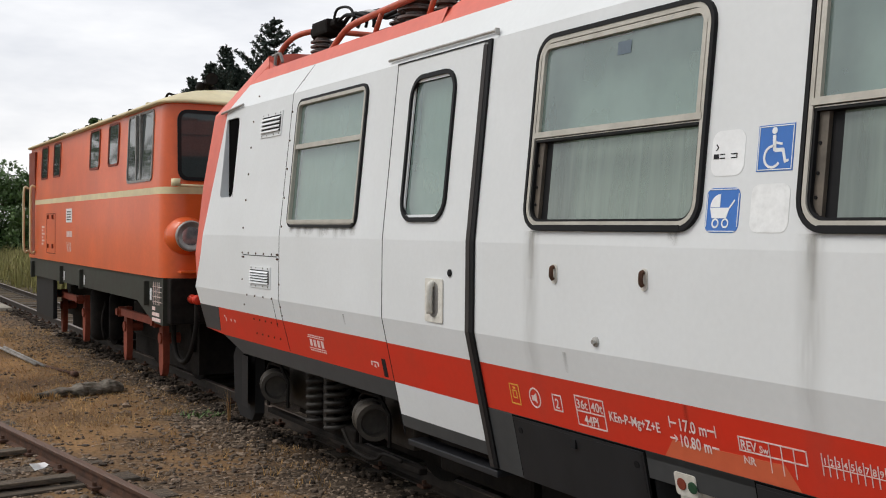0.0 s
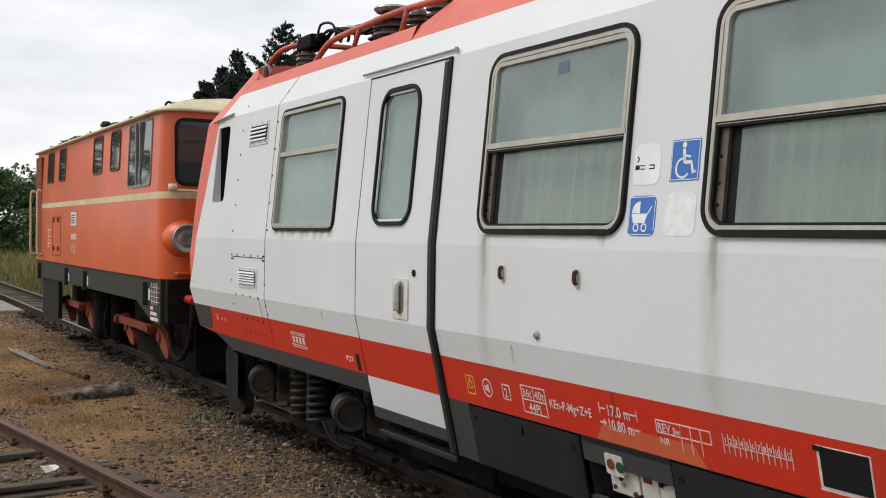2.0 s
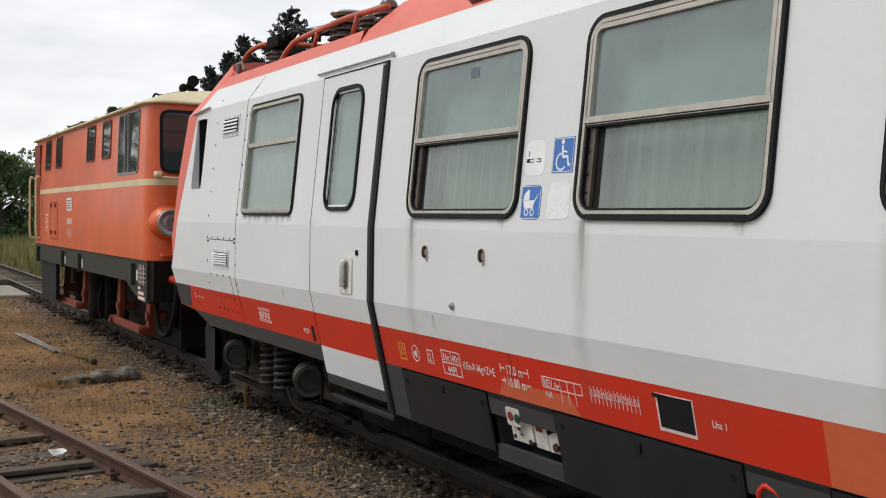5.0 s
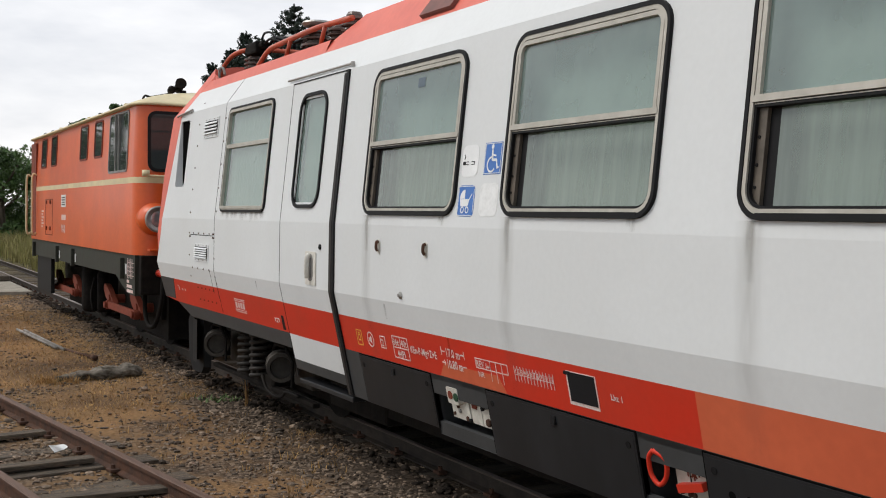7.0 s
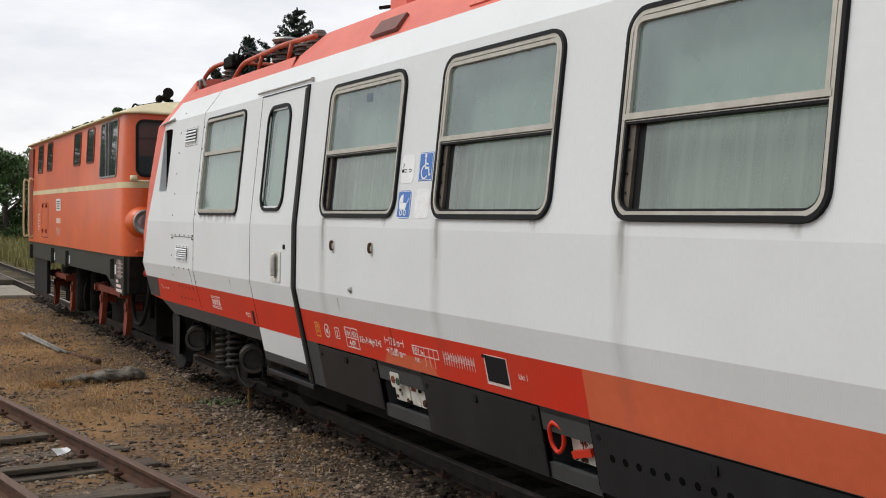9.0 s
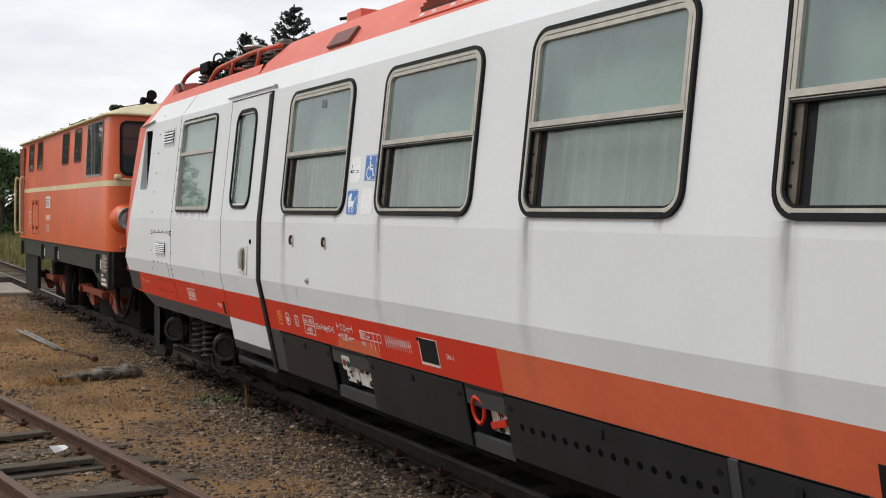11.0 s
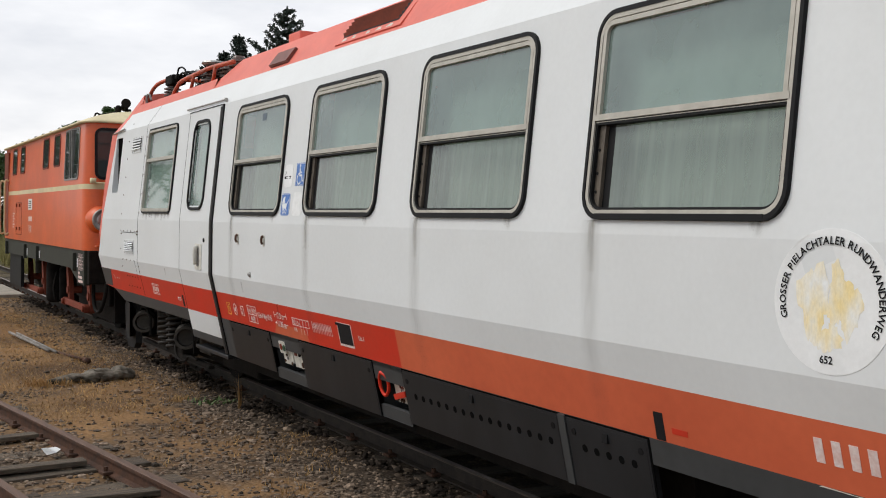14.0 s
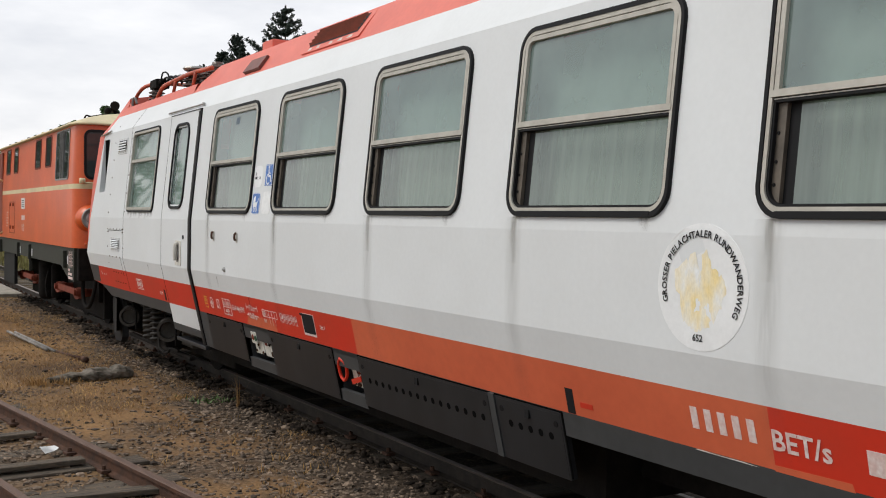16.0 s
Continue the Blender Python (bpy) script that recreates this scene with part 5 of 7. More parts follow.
    tube(bm, curve([wall(3.70, -0.95, 0.0), wall(3.735, -0.99, 0.0), wall(3.735, -1.06, 0.0), wall(3.69, -1.095, 0.0), wall(3.65, -1.05, -0.01), wall(3.645, -0.98, -0.01), wall(3.70, -0.95, 0.0)]), 0.011, 8)
    part("lever_loop", bm, RED, c, "red looped lever", smooth=True)
    bm = bmesh.new()
    slab(bm, bar((3.60, -1.095), (3.445, -1.055), 0.034), -0.04, -0.012)
    part("red_handle", bm, RED, c)
    bm = bmesh.new()
    for a, b in (((3.53, -0.99), (3.50, -1.04)), ((3.50, -0.99), (3.53, -1.04)), ((3.515, -0.98), (3.515, -1.05)), ((3.55, -1.01), (3.55, -1.04)), ((3.485, -1.0), (3.485, -1.03))):
        slab(bm, bar(a, b, 0.007), -0.04, -0.037)
    part("painted_sign", bm, CRANKRED, c)
    for x in (3.60, 3.55, 3.525):
        bm = bmesh.new()
        lathe(bm, wall(x, -1.115, -0.04), (0, 1, 0), [(0, 0.012), (0.01, 0.01)], 8)
        part("bolt", bm, RUST, c)


skirts()


def roof_kit():
    def P(x, y, z):
        return (x, y, ZO + z)
    # pipes
    bm = bmesh.new()
    tube(bm, curve([P(10.31, -3.13, 1.30), P(10.22, -3.15, 1.42), P(10.05, -3.2, 1.50), P(9.93, -3.35, 1.53), P(9.9, -3.8, 1.54), P(9.9, YC, 1.54)]), 0.022, 8)
    part("roof_pipe", bm, RAILRED, RAILCAR, "bent red protective pipe", smooth=True)
    bm = bmesh.new()
    tube(bm, curve([P(9.22, -3.1, 1.24), P(9.05, -3.1, 1.32), P(8.88, -3.1, 1.375), P(8.6, -3.1, 1.39), P(8.2, -3.1, 1.40), P(7.8, -3.1, 1.405), P(7.3, -3.14, 1.40)]), 0.022, 8)
    tube(bm, [P(8.52, -3.1, 1.24), P(8.40, -3.1, 1.39)], 0.018, 8)
    tube(bm, [P(7.80, -3.1, 1.24), P(7.70, -3.1, 1.40)], 0.018, 8)
    part("roof_pipe", bm, RAILRED, RAILCAR, "long red protective pipe with struts", smooth=True)
    bm = bmesh.new()
    tube(bm, curve([P(10.24, -3.09, 1.25), P(10.22, -3.09, 1.35), P(10.20, -3.10, 1.37), P(10.17, -3.11, 1.36), P(10.15, -3.12, 1.30)]), 0.013, 8)
    tube(bm, [P(10.31, -3.1, 1.37), P(10.22, -3.1, 1.37)], 0.012, 6)
    part("small_grip", bm, ALLOY, RAILCAR, "small grey bent grip", smooth=True)
    bm = bmesh.new()
    quad(bm, [P(10.33, -3.08, 1.18), P(10.33, -3.08, 1.33), P(10.12, -3.08, 1.24), P(10.05, -3.08, 1.19)])
    part("gusset", bm, ROOFRED, RAILCAR)

    def insulator(x, y, z0, r, n, pitch, mat=PORCELAIN):
        bm = bmesh.new()
        rings = [(0, r * 0.9), (0.05, r * 0.75)]
        for k in range(n):
            b = 0.05 + pitch * k
            rings += [(b + pitch * 0.15, r), (b + pitch * 0.45, r), (b + pitch * 0.75, r * 0.62), (b + pitch, r * 0.62)]
        rings += [(0.05 + pitch * n + 0.02, r * 0.5)]
        lathe(bm, P(x, y, z0), (0, 0, 1), rings, 20)
        return part("insulator", bm, mat, RAILCAR, "ribbed porcelain insulator", smooth=False)

    insulator(9.58, -3.21, 1.21, 0.092, 4, 0.036)
    insulator(8.18, -3.24, 1.21, 0.13, 4, 0.050)
    insulator(7.92, -3.30, 1.21, 0.085, 5, 0.036)
    insulator(8.62, -3.36, 1.21, 0.085, 4, 0.036)
    insulator(7.62, -3.30, 1.21, 0.10, 5, 0.045)
    bm = bmesh.new()
    box(bm, 9.36, 9.64, -3.30, -3.14, ZO + 1.415, ZO + 1.52, bevel=0.02)
    cyl(bm, P(9.62, -3.22, 1.465), P(9.70, -3.22, 1.465), 0.06, 14)
    cyl(bm, P(9.28, -3.2, 1.48), P(9.38, -3.2, 1.48), 0.035, 10)
    part("switch_head", bm, [GRIME], RAILCAR, "dirty brown roof switch on an insulator")
    bm = bmesh.new()
    lathe(bm, P(8.18, -3.24, 1.475), (0, 0, 1), [(0, 0.11), (0.02, 0.13), (0.035, 0.12), (0.05, 0.04)], 18)
    part("insulator_cap", bm, STEEL, RAILCAR, "rusty metal cap of the large insulator")
    rnd = random.Random(3)
    for k in range(6):
        y = -3.2 - 0.05 * k
        bm = bmesh.new()
        tube(bm, curve([P(9.37 - 0.03 * k, y, 1.46), P(9.15, y, 1.51 + 0.012 * k), P(8.95 - 0.05 * k, y - 0.03, 1.45 + 0.02 * rnd.random()), P(8.75, y - 0.04, 1.44), P(8.5 - 0.05 * k, y - 0.05, 1.47 - 0.02 * k), P(8.3, y - 0.05, 1.40 - 0.02 * k)]), 0.012 + 0.004 * (k % 2), 7)
        part("roof_cable", bm, CABLE if k != 3 else STEEL, RAILCAR, "thick looping roof cable", smooth=True)
    bm = bmesh.new()
    tube(bm, curve([P(9.37, -3.2, 1.50), P(9.32, -3.2, 1.57), P(9.20, -3.2, 1.575), P(9.08, -3.2, 1.54), P(9.02, -3.2, 1.47)]), 0.010, 7)
    part("roof_cable", bm, CABLE, RAILCAR, "thin black cable loop", smooth=True)
    bm = bmesh.new()
    box(bm, 8.70, 9.15, -3.75, -3.3, ZO + 1.17, ZO + 1.37, bevel=0.02)
    box(bm, 7.75, 8.15, -3.8, -3.45, ZO + 1.17, ZO + 1.40, bevel=0.02)
    part("roof_apparatus", bm, GRIME, RAILCAR, "dark switchgear in the roof well")
    # folded pantograph on the high roof
    bm = bmesh.new()
    for y in (YC - 0.35, YC + 0.35):
        tube(bm, [P(6.9, y, 1.56), P(5.4, y, 1.60)], 0.018, 6)
        tube(bm, [P(6.9, y, 1.5), P(6.9, y, 1.56)], 0.02, 6)
    tube(bm, curve([P(6.95, YC + 0.5, 1.60), P(6.95, YC + 0.2, 1.66), P(6.95, YC - 0.2, 1.66), P(6.95, YC - 0.5, 1.60)]), 0.014, 6)
    part("pantograph", bm, GRIME, RAILCAR, "folded dark pantograph frame on the roof")
    bm = bmesh.new()
    box(bm, 6.0, 6.25, -3.50, -3.26, ZO + 1.42, ZO + 1.51, bevel=0.01)
    part("roof_box", bm, ROOFRED, RAILCAR, "small red box on the roof")

    # lamp and grille on the roof slope
    def slope(x, t, off=0.0):
        n = Vector((0, 0.222, 0.168)).normalized()
        p = Vector((x, -3.022 + t * (-0.168), ZO + 1.168 + t * 0.222))
        return p + n * off

    def on_slope(x0, x1, t0, t1, o, mat=0):
        c = [(x0, t0), (x1, t0), (x1, t1), (x0, t1)]
        a, b = [slope(u, v) for u, v in c], [slope(u, v, o) for u, v in c]
        quad(bm, b, mat)
        for k in range(4):
            quad(bm, [a[k], a[(k + 1) % 4], b[(k + 1) % 4], b[k]], mat)
    bm = bmesh.new()
    on_slope(5.67, 6.05, 0.09, 0.58, 0.03)
    ob = part("roof_plate", bm, material("rust_brown_plate", (0.20, 0.06, 0.045), 0.6, second=(0.13, 0.045, 0.035), scale=8), RAILCAR, "dark rust-red plate on the roof edge")
    bm = bmesh.new()
    on_slope(3.78, 4.78, 0.10, 0.98, 0.012)
    g = part("roof_grille", bm, ROOFRED, RAILCAR, "red framed ventilation grille in the roof edge")
    bm = bmesh.new()
    on_slope(3.86, 4.70, 0.30, 0.92, 0.014)
    part("grille_opening", bm, PRINTDARK, g)
    for k in range(5):
        t = 0.34 + 0.12 * k
        bm = bmesh.new()
        quad(bm, [slope(3.86, t, 0.016), slope(4.70, t, 0.016), slope(4.70, t + 0.05, 0.034), slope(3.86, t + 0.05, 0.034)])
        part("slat", bm, CRANKRED, g)
    rnd = random.Random(8)
    for k in range(5):
        x = 3.92 + 0.17 * k + rnd.uniform(-0.03, 0.03)
        bm = bmesh.new()
        quad(bm, [slope(x, 0.15, 0.0135), slope(x + rnd.uniform(0.05, 0.10), 0.16, 0.0135), slope(x + 0.06, 0.26, 0.0135), slope(x + 0.01, 0.24, 0.0135)])
        part("bare_spot", bm, BAFFLE, g, "spot of bare primer")


roof_kit()


def wheel_mesh(r, w, mat_inner=GRIME):
    bm = bmesh.new()
    lathe(bm, (0, -w / 2, 0), (0, 1, 0), [(0, r * 0.9), (0, r), (w * 0.75, r), (w * 0.8, r + 0.02), (w, r + 0.02), (w, r * 0.85), (w * 0.7, r * 0.8), (w * 0.7, r * 0.2), (w * 1.2, r * 0.15)], 28)
    for k in range(4):
        a = k * math.pi / 2
        cyl(bm, (0.55 * r * math.cos(a), w * 0.68, 0.55 * r * math.sin(a)), (0.55 * r * math.cos(a), w * 0.74, 0.55 * r * math.sin(a)), r * 0.1, 10, mat=1)
    return bm


WHEELS = []        # rolling parts and their radius


def railcar_bogie(xc):
    bm = bmesh.new()
    for y in (YC + 0.72, YC - 0.72):
        box(bm, xc - 1.2, xc + 1.2, y - 0.05, y + 0.05, 0.62, 0.76, bevel=0.015)
        box(bm, xc - 1.3, xc + 1.25, y + 0.10, y + 0.16, 0.27, 0.31, bevel=0.01)
        box(bm, xc - 0.40, xc + 0.45, y - 0.08, y + 0.16, 0.30, 0.40, bevel=0.02)
    box(bm, xc - 1.2, xc + 1.2, YC - 0.62, YC + 0.62, 0.26, 0.76)
    b = part("bogie", bm, GRIME, RAILCAR, "dirty dark bogie with coil springs")
    for ax in (xc - 0.84, xc + 0.84):
        for s in (1, -1):
            bm = wheel_mesh(0.36, 0.12)
            for v in bm.verts:
                v.co = Vector((ax, YC + s * (0.42 + v.co.y * 0.6), 0.36 + RAILZ)) + Vector((v.co.x, 0, v.co.z))
            w = part("wheel", bm, [GRIME, RUST], b, "dark steel wheel", at=(ax, YC + s * 0.42, 0.36 + RAILZ))
            WHEELS.append((w, 0.36))
            bm = bmesh.new()
            lathe(bm, (ax + 0.20, YC + s * 0.90, 0.55), (-1, s * 0.35, 0), [(0, 0.09), (0.02, 0.11), (0.10, 0.11), (0.11, 0.122), (0.14, 0.122), (0.15, 0.11), (0.30, 0.106), (0.31, 0.118), (0.34, 0.118), (0.34, 0.09), (0.28, 0.08), (0.28, 0.03)], 24)
            box(bm, ax - 0.2, ax + 0.2, YC + s * 0.72 - 0.06, YC + s * 0.72 + 0.06, 0.36, 0.68, bevel=0.02)
            part("axle_box", bm, DRUM, b, "round greasy axle box", smooth=False)
        bm = bmesh.new()
        tube(bm, [(ax + 0.2, YC + 0.95, 0.36), (ax + 0.22, YC + 0.95, 0.66), (ax + 0.12, YC + 0.97, 0.71), (ax - 0.1, YC + 0.97, 0.71), (ax - 0.2, YC + 0.95, 0.60), (ax - 0.2, YC + 0.95, 0.40)], 0.014, 6)
        part("guard_loop", bm, GRIME, b)
    for sx in (0.2, -0.12):
        for k, r in enumerate((0.085, 0.05)):
            bm = bmesh.new()
            turns = 7
            pts = [(xc + sx + r * math.cos(a), YC + 0.88 + r * math.sin(a), 0.36 + 0.40 * a / (2 * math.pi * turns)) for a in [2 * math.pi * turns * j / (16 * turns) for j in range(16 * turns + 1)]]
            tube(bm, pts, 0.019 - 0.006 * k, 6)
            part("coil_spring", bm, GREASE, b, "dark coil spring", smooth=True)
    bm = bmesh.new()
    box(bm, xc + 0.015, xc + 0.075, YC + 0.85, YC + 0.91, 0.36, 0.80, bevel=0.01)
    part("damper", bm, GREASE, b)
    bm = bmesh.new()
    tube(bm, curve([(xc - 0.35, YC + 0.95, 0.40), (xc - 0.6, YC + 1.0, 0.33), (xc - 0.85, YC + 1.02, 0.31), (xc - 1.0, YC + 1.02, 0.33), (xc - 1.1, YC + 1.02, 0.38), (xc - 1.3, YC + 1.0, 0.37)]), 0.012, 6)
    part("brake_pipe", bm, GRIME, b, smooth=True)
    return b


railcar_bogie(9.22)
railcar_bogie(-1.58)


def underside():
    # snow plough and coupler under the nose
    bm = bmesh.new()
    loops = []
    for z in (0.30, 0.50, 0.72):
        loops.append([(10.55, YC + 1.02, z), (10.75, YC + 1.0, z), (10.98, YC + 0.55, z), (11.15, YC, z), (10.98, YC - 0.55, z), (10.75, YC - 1.0, z), (10.55, YC - 1.02, z)])
    loft(bm, loops, caps=False, closed=False)
    out = [(10.62, 0.74), (10.62, 0.24), (10.70, 0.17), (10.98, 0.17), (11.12, 0.30), (11.16, 0.66), (11.10, 0.74)]
    loft(bm, [[(x, YC + 0.93, z) for x, z in out], [(x - 0.03, YC + 0.86, z) for x, z in out]])
    part("snow_plough", bm, CABLE, RAILCAR, "black track clearer under the nose")
    bm = bmesh.new()
    box(bm, 11.0, 12.75, YC - 0.08, YC + 0.08, 0.55, 0.70, bevel=0.02)
    box(bm, 10.3, 11.4, YC - 0.5, YC + 0.5, 0.5, 0.8, bevel=0.04)
    part("coupling_bar", bm, GRIME, RAILCAR, "dark coupling bar to the locomotive")
    bm = bmesh.new()
    tube(bm, curve([(12.5, YC + 0.55, 1.08), (12.2, YC + 0.5, 0.72), (11.6, YC + 0.45, 0.5), (11.1, YC + 0.4, 0.62)]), 0.022, 8)
    part("brake_hose", bm, CABLE, RAILCAR, smooth=True)
    # plain block added under the floor; it keeps light off the ground below
    bm = bmesh.new()
    box(bm, -5.4, 10.4, YC - 0.9, YC + 0.62, ZO - 1.25, ZO - 0.98)
    part("underfloor_block", bm, GRIME, RAILCAR, "black block added under the floor to darken the space below")
    bm = bmesh.new()
    box(bm, 6.9, 7.9, YC - 0.8, YC + 0.75, 0.30, 0.79, bevel=0.03)
    part("air_tank_case", bm, GRIME, RAILCAR, "black case under the door")


underside()


def interior():
    bm = bmesh.new()
    quad(bm, [(TAIL + 0.1, -4.6, ZO - 0.9), (10.2, -4.6, ZO - 0.9), (10.2, -4.6, ZO + 1.15), (TAIL + 0.1, -4.6, ZO + 1.15)])
    quad(bm, [(TAIL + 0.1, -2.95, ZO - 0.6), (10.2, -2.95, ZO - 0.6), (10.2, -4.6, ZO - 0.6), (TAIL + 0.1, -4.6, ZO - 0.6)])
    part("interior", bm, INSIDE, RAILCAR, "dim interior lining")


interior()


# ---------------------------------------------------------------- the diesel locomotive
LOCO = thing("diesel_locomotive", "orange diesel locomotive with cream stripe and roof", "locomotive", (16.6, YC, RAILZ))
LX0, LX1, LY, LB, LT = 12.52, 20.52, -2.86, -0.5, 1.23
LR = 0.24


def plan(inset=0.0, n=6):
    """Outline of the body from above, with rounded corners."""
    x0, x1, y0, y1, r = LX0 + inset, LX1 - inset, 2 * YC - LY + inset, LY - inset, max(LR - inset, 0.05)
    return rounded(x0, x1, y0, y1, r, n)


def loco_body():
    bm = bmesh.new()
    zs = [LB, -0.15, 0.325, 0.395, 0.47, 0.69, 1.185, LT]
    loops = []
    for z in zs:
        lean = 0.0 if z < 0.35 else 0.04 * (z - 0.35)
        loops.append([Vector((x, y, ZO + z)) for x, y in plan(lean)])
    rows = [[bm.verts.new(p) for p in lp] for lp in loops]
    n = len(rows[0])
    for j in range(len(rows) - 1):
        for k in range(n):
            f = bm.faces.new((rows[j][k], rows[j][(k + 1) % n], rows[j + 1][(k + 1) % n], rows[j + 1][k]))
            f.material_index = 1 if j == 2 else 0
    return bm


LBODY = part("body", loco_body(), [ORANGE, CREAM], LOCO, "orange painted sheet-metal body")
for f in LBODY.data.polygons:
    f.use_smooth = True


def loco_roof():
    bm = bmesh.new()
    loops = []
    for inset, z in ((-0.02, 1.215), (-0.025, 1.235), (0.0, 1.252), (0.07, 1.280), (0.22, 1.335), (0.45, 1.40), (0.85, 1.48)):
        loops.append([Vector((x, y, ZO + z)) for x, y in plan(inset)])
    loft(bm, loops)
    return part("roof", bm, CREAM, LOCO, "cream domed roof with a small gutter", smooth=True)


LROOF = loco_roof()
rnd = random.Random(12)
for k in range(9):
    bm = bmesh.new()
    x = 13.6 + 0.75 * k
    box(bm, x - 0.04, x + 0.04, -3.02, -2.96, ZO + 1.275, ZO + 1.315, bevel=0.008)
    part("roof_eye", bm, GRIME if k % 3 else CREAM, LROOF)


def loco_y(z):
    return LY - (0.0 if z < 0.35 else 0.04 * (z - 0.35))


def side_window(x0, x1, z0, z1, bars=()):
    bm = bmesh.new()
    for r, s in ((rounded(x0, x1, z0, z1, 0.07, 4), 0.0),):
        o = [bm.verts.new((u, loco_y(v) + 0.012, ZO + v)) for u, v in r]
        i = [bm.verts.new((u, loco_y(v) + 0.012, ZO + v)) for u, v in rounded(x0 + 0.024, x1 - 0.024, z0 + 0.024, z1 - 0.024, 0.045, 4)]
        e = [bm.verts.new((u, loco_y(v), ZO + v)) for u, v in r]
        q = [bm.verts.new((u, loco_y(v) + 0.003, ZO + v)) for u, v in rounded(x0 + 0.024, x1 - 0.024, z0 + 0.024, z1 - 0.024, 0.045, 4)]
        m = len(o)
        for k in range(m):
            for a, b in ((e, o), (o, i), (i, q)):
                bm.faces.new((a[k], a[(k + 1) % m], b[(k + 1) % m], b[k]))
    w = part("side_window", bm, ALLOY if bars else CRANKRED, LOCO, "sliding cab window in an alloy frame" if bars else "narrow engine room window")
    bm = bmesh.new()
    bm.faces.new([bm.verts.new((u, loco_y(v) + 0.004, ZO + v)) for u, v in rounded(x0 + 0.02, x1 - 0.02, z0 + 0.02, z1 - 0.02, 0.04, 4)])
    part("pane", bm, LGLASS, w)
    for x in bars:
        bm = bmesh.new()
        box(bm, x - 0.012, x + 0.012, loco_y(z1) - 0.01, loco_y(z0) + 0.010, ZO + z0 + 0.02, ZO + z1 - 0.02)
        part("bar", bm, ALLOY, w)


LGLASS = material("dark_window_glass", (0.05, 0.06, 0.06), 0.04, second=(0.035, 0.045, 0.045), scale=2, spec=0.4, coat=0.1)
LGLASS.node_tree.nodes["Principled BSDF"].inputs["Coat Roughness"].default_value = 0.02
side_window(13.0, 14.02, 0.465, 1.19, (13.45, 13.62))
for x0, x1 in ((14.44, 14.94), (15.39, 15.93), (17.82, 18.33), (18.77, 19.29)):
    side_window(x0, x1, 0.69, 1.18)


def loco_front():
    # the corner nearest to the railcar carries a large windscreen; a second one beside it
    for s in (1, -1):
        def F(t, z, off=0.0):
            """t metres from the centre line over the flat front."""
            return Vector((LX0 - off + 0.04 * max(0, z - 0.35), YC + s * t, ZO + z))
        bm = bmesh.new()
        o = [bm.verts.new(F(u, v, 0.015)) for u, v in rounded(0.05, 1.03, 0.455, 1.15, 0.1, 5)]
        i = [bm.verts.new(F(u, v, 0.015)) for u, v in rounded(0.085, 0.995, 0.49, 1.115, 0.07, 5)]
        e = [bm.verts.new(F(u, v, 0.0)) for u, v in rounded(0.05, 1.03, 0.455, 1.15, 0.1, 5)]
        m = len(o)
        for k in range(m):
            for a, b in ((e, o), (o, i)):
                bm.faces.new((a[k], a[(k + 1) % m], b[(k + 1) % m], b[k]))
        w = part("windscreen", bm, BLACK, LOCO, "dark windscreen in a black rubber seal")
        bm = bmesh.new()
        bm.faces.new([bm.verts.new(F(u, v, 0.008)) for u, v in rounded(0.07, 1.01, 0.475, 1.13, 0.08, 5)])
        part("pane", bm, LGLASS, w)
        # headlight
        bm = bmesh.new()
        c = F(0.93, -0.085)
        lathe(bm, c + Vector((0.12, 0, 0)), (-1, 0, 0), [(0, 0.20), (0.10, 0.195), (0.17, 0.165), (0.22, 0.145)], 28)
        h = part("headlight", bm, ORANGE, LOCO, "round headlight in an orange housing with a chrome ring", smooth=True)
        bm = bmesh.new()
        lathe(bm, c + Vector((-0.10, 0, 0)), (-1, 0, 0), [(0, 0.152), (0.025, 0.150), (0.032, 0.135), (0.02, 0.125)], 28)
        part("chrome_ring", bm, STEEL, h, smooth=True)
        bm = bmesh.new()
        lathe(bm, c + Vector((-0.105, 0, 0)), (-1, 0, 0), [(0, 0.13), (0.012, 0.11), (0.02, 0.06), (0.022, 0.01)], 24)
        part("lens", bm, LGLASS2, h, smooth=True)
        bm = bmesh.new()
        tube(bm, curve([F(1.06, 0.415, 0.0), F(1.06, 0.415, 0.06), F(1.0, 0.405, 0.07), F(0.5, 0.40, 0.07), F(0.12, 0.40, 0.07), F(0.08, 0.40, 0.0)]), 0.014, 8)
        box(bm, LX0 - 0.09, LX0 + 0.02, F(1.06, 0).y - 0.03, F(1.06, 0).y + 0.03, ZO + 0.40, ZO + 0.47)
        part("hand_rail", bm, CREAM, LOCO, "cream hand rail below the windscreen", smooth=True)
        bm = bmesh.new()
        y0, y1 = sorted((F(0.35, 0).y, F(1.02, 0).y))
        box(bm, LX0 - 0.09, LX0 + 0.1, y0, y1, ZO - 0.45, ZO - 0.425, bevel=0.006)
        part("front_step", bm, ORANGE, LOCO, "narrow orange step on the front")


LGLASS2 = material("headlight_lens", (0.45, 0.47, 0.48), 0.12, 0.5, second=(0.25, 0.26, 0.27), scale=18, coat=1.0)
loco_front()


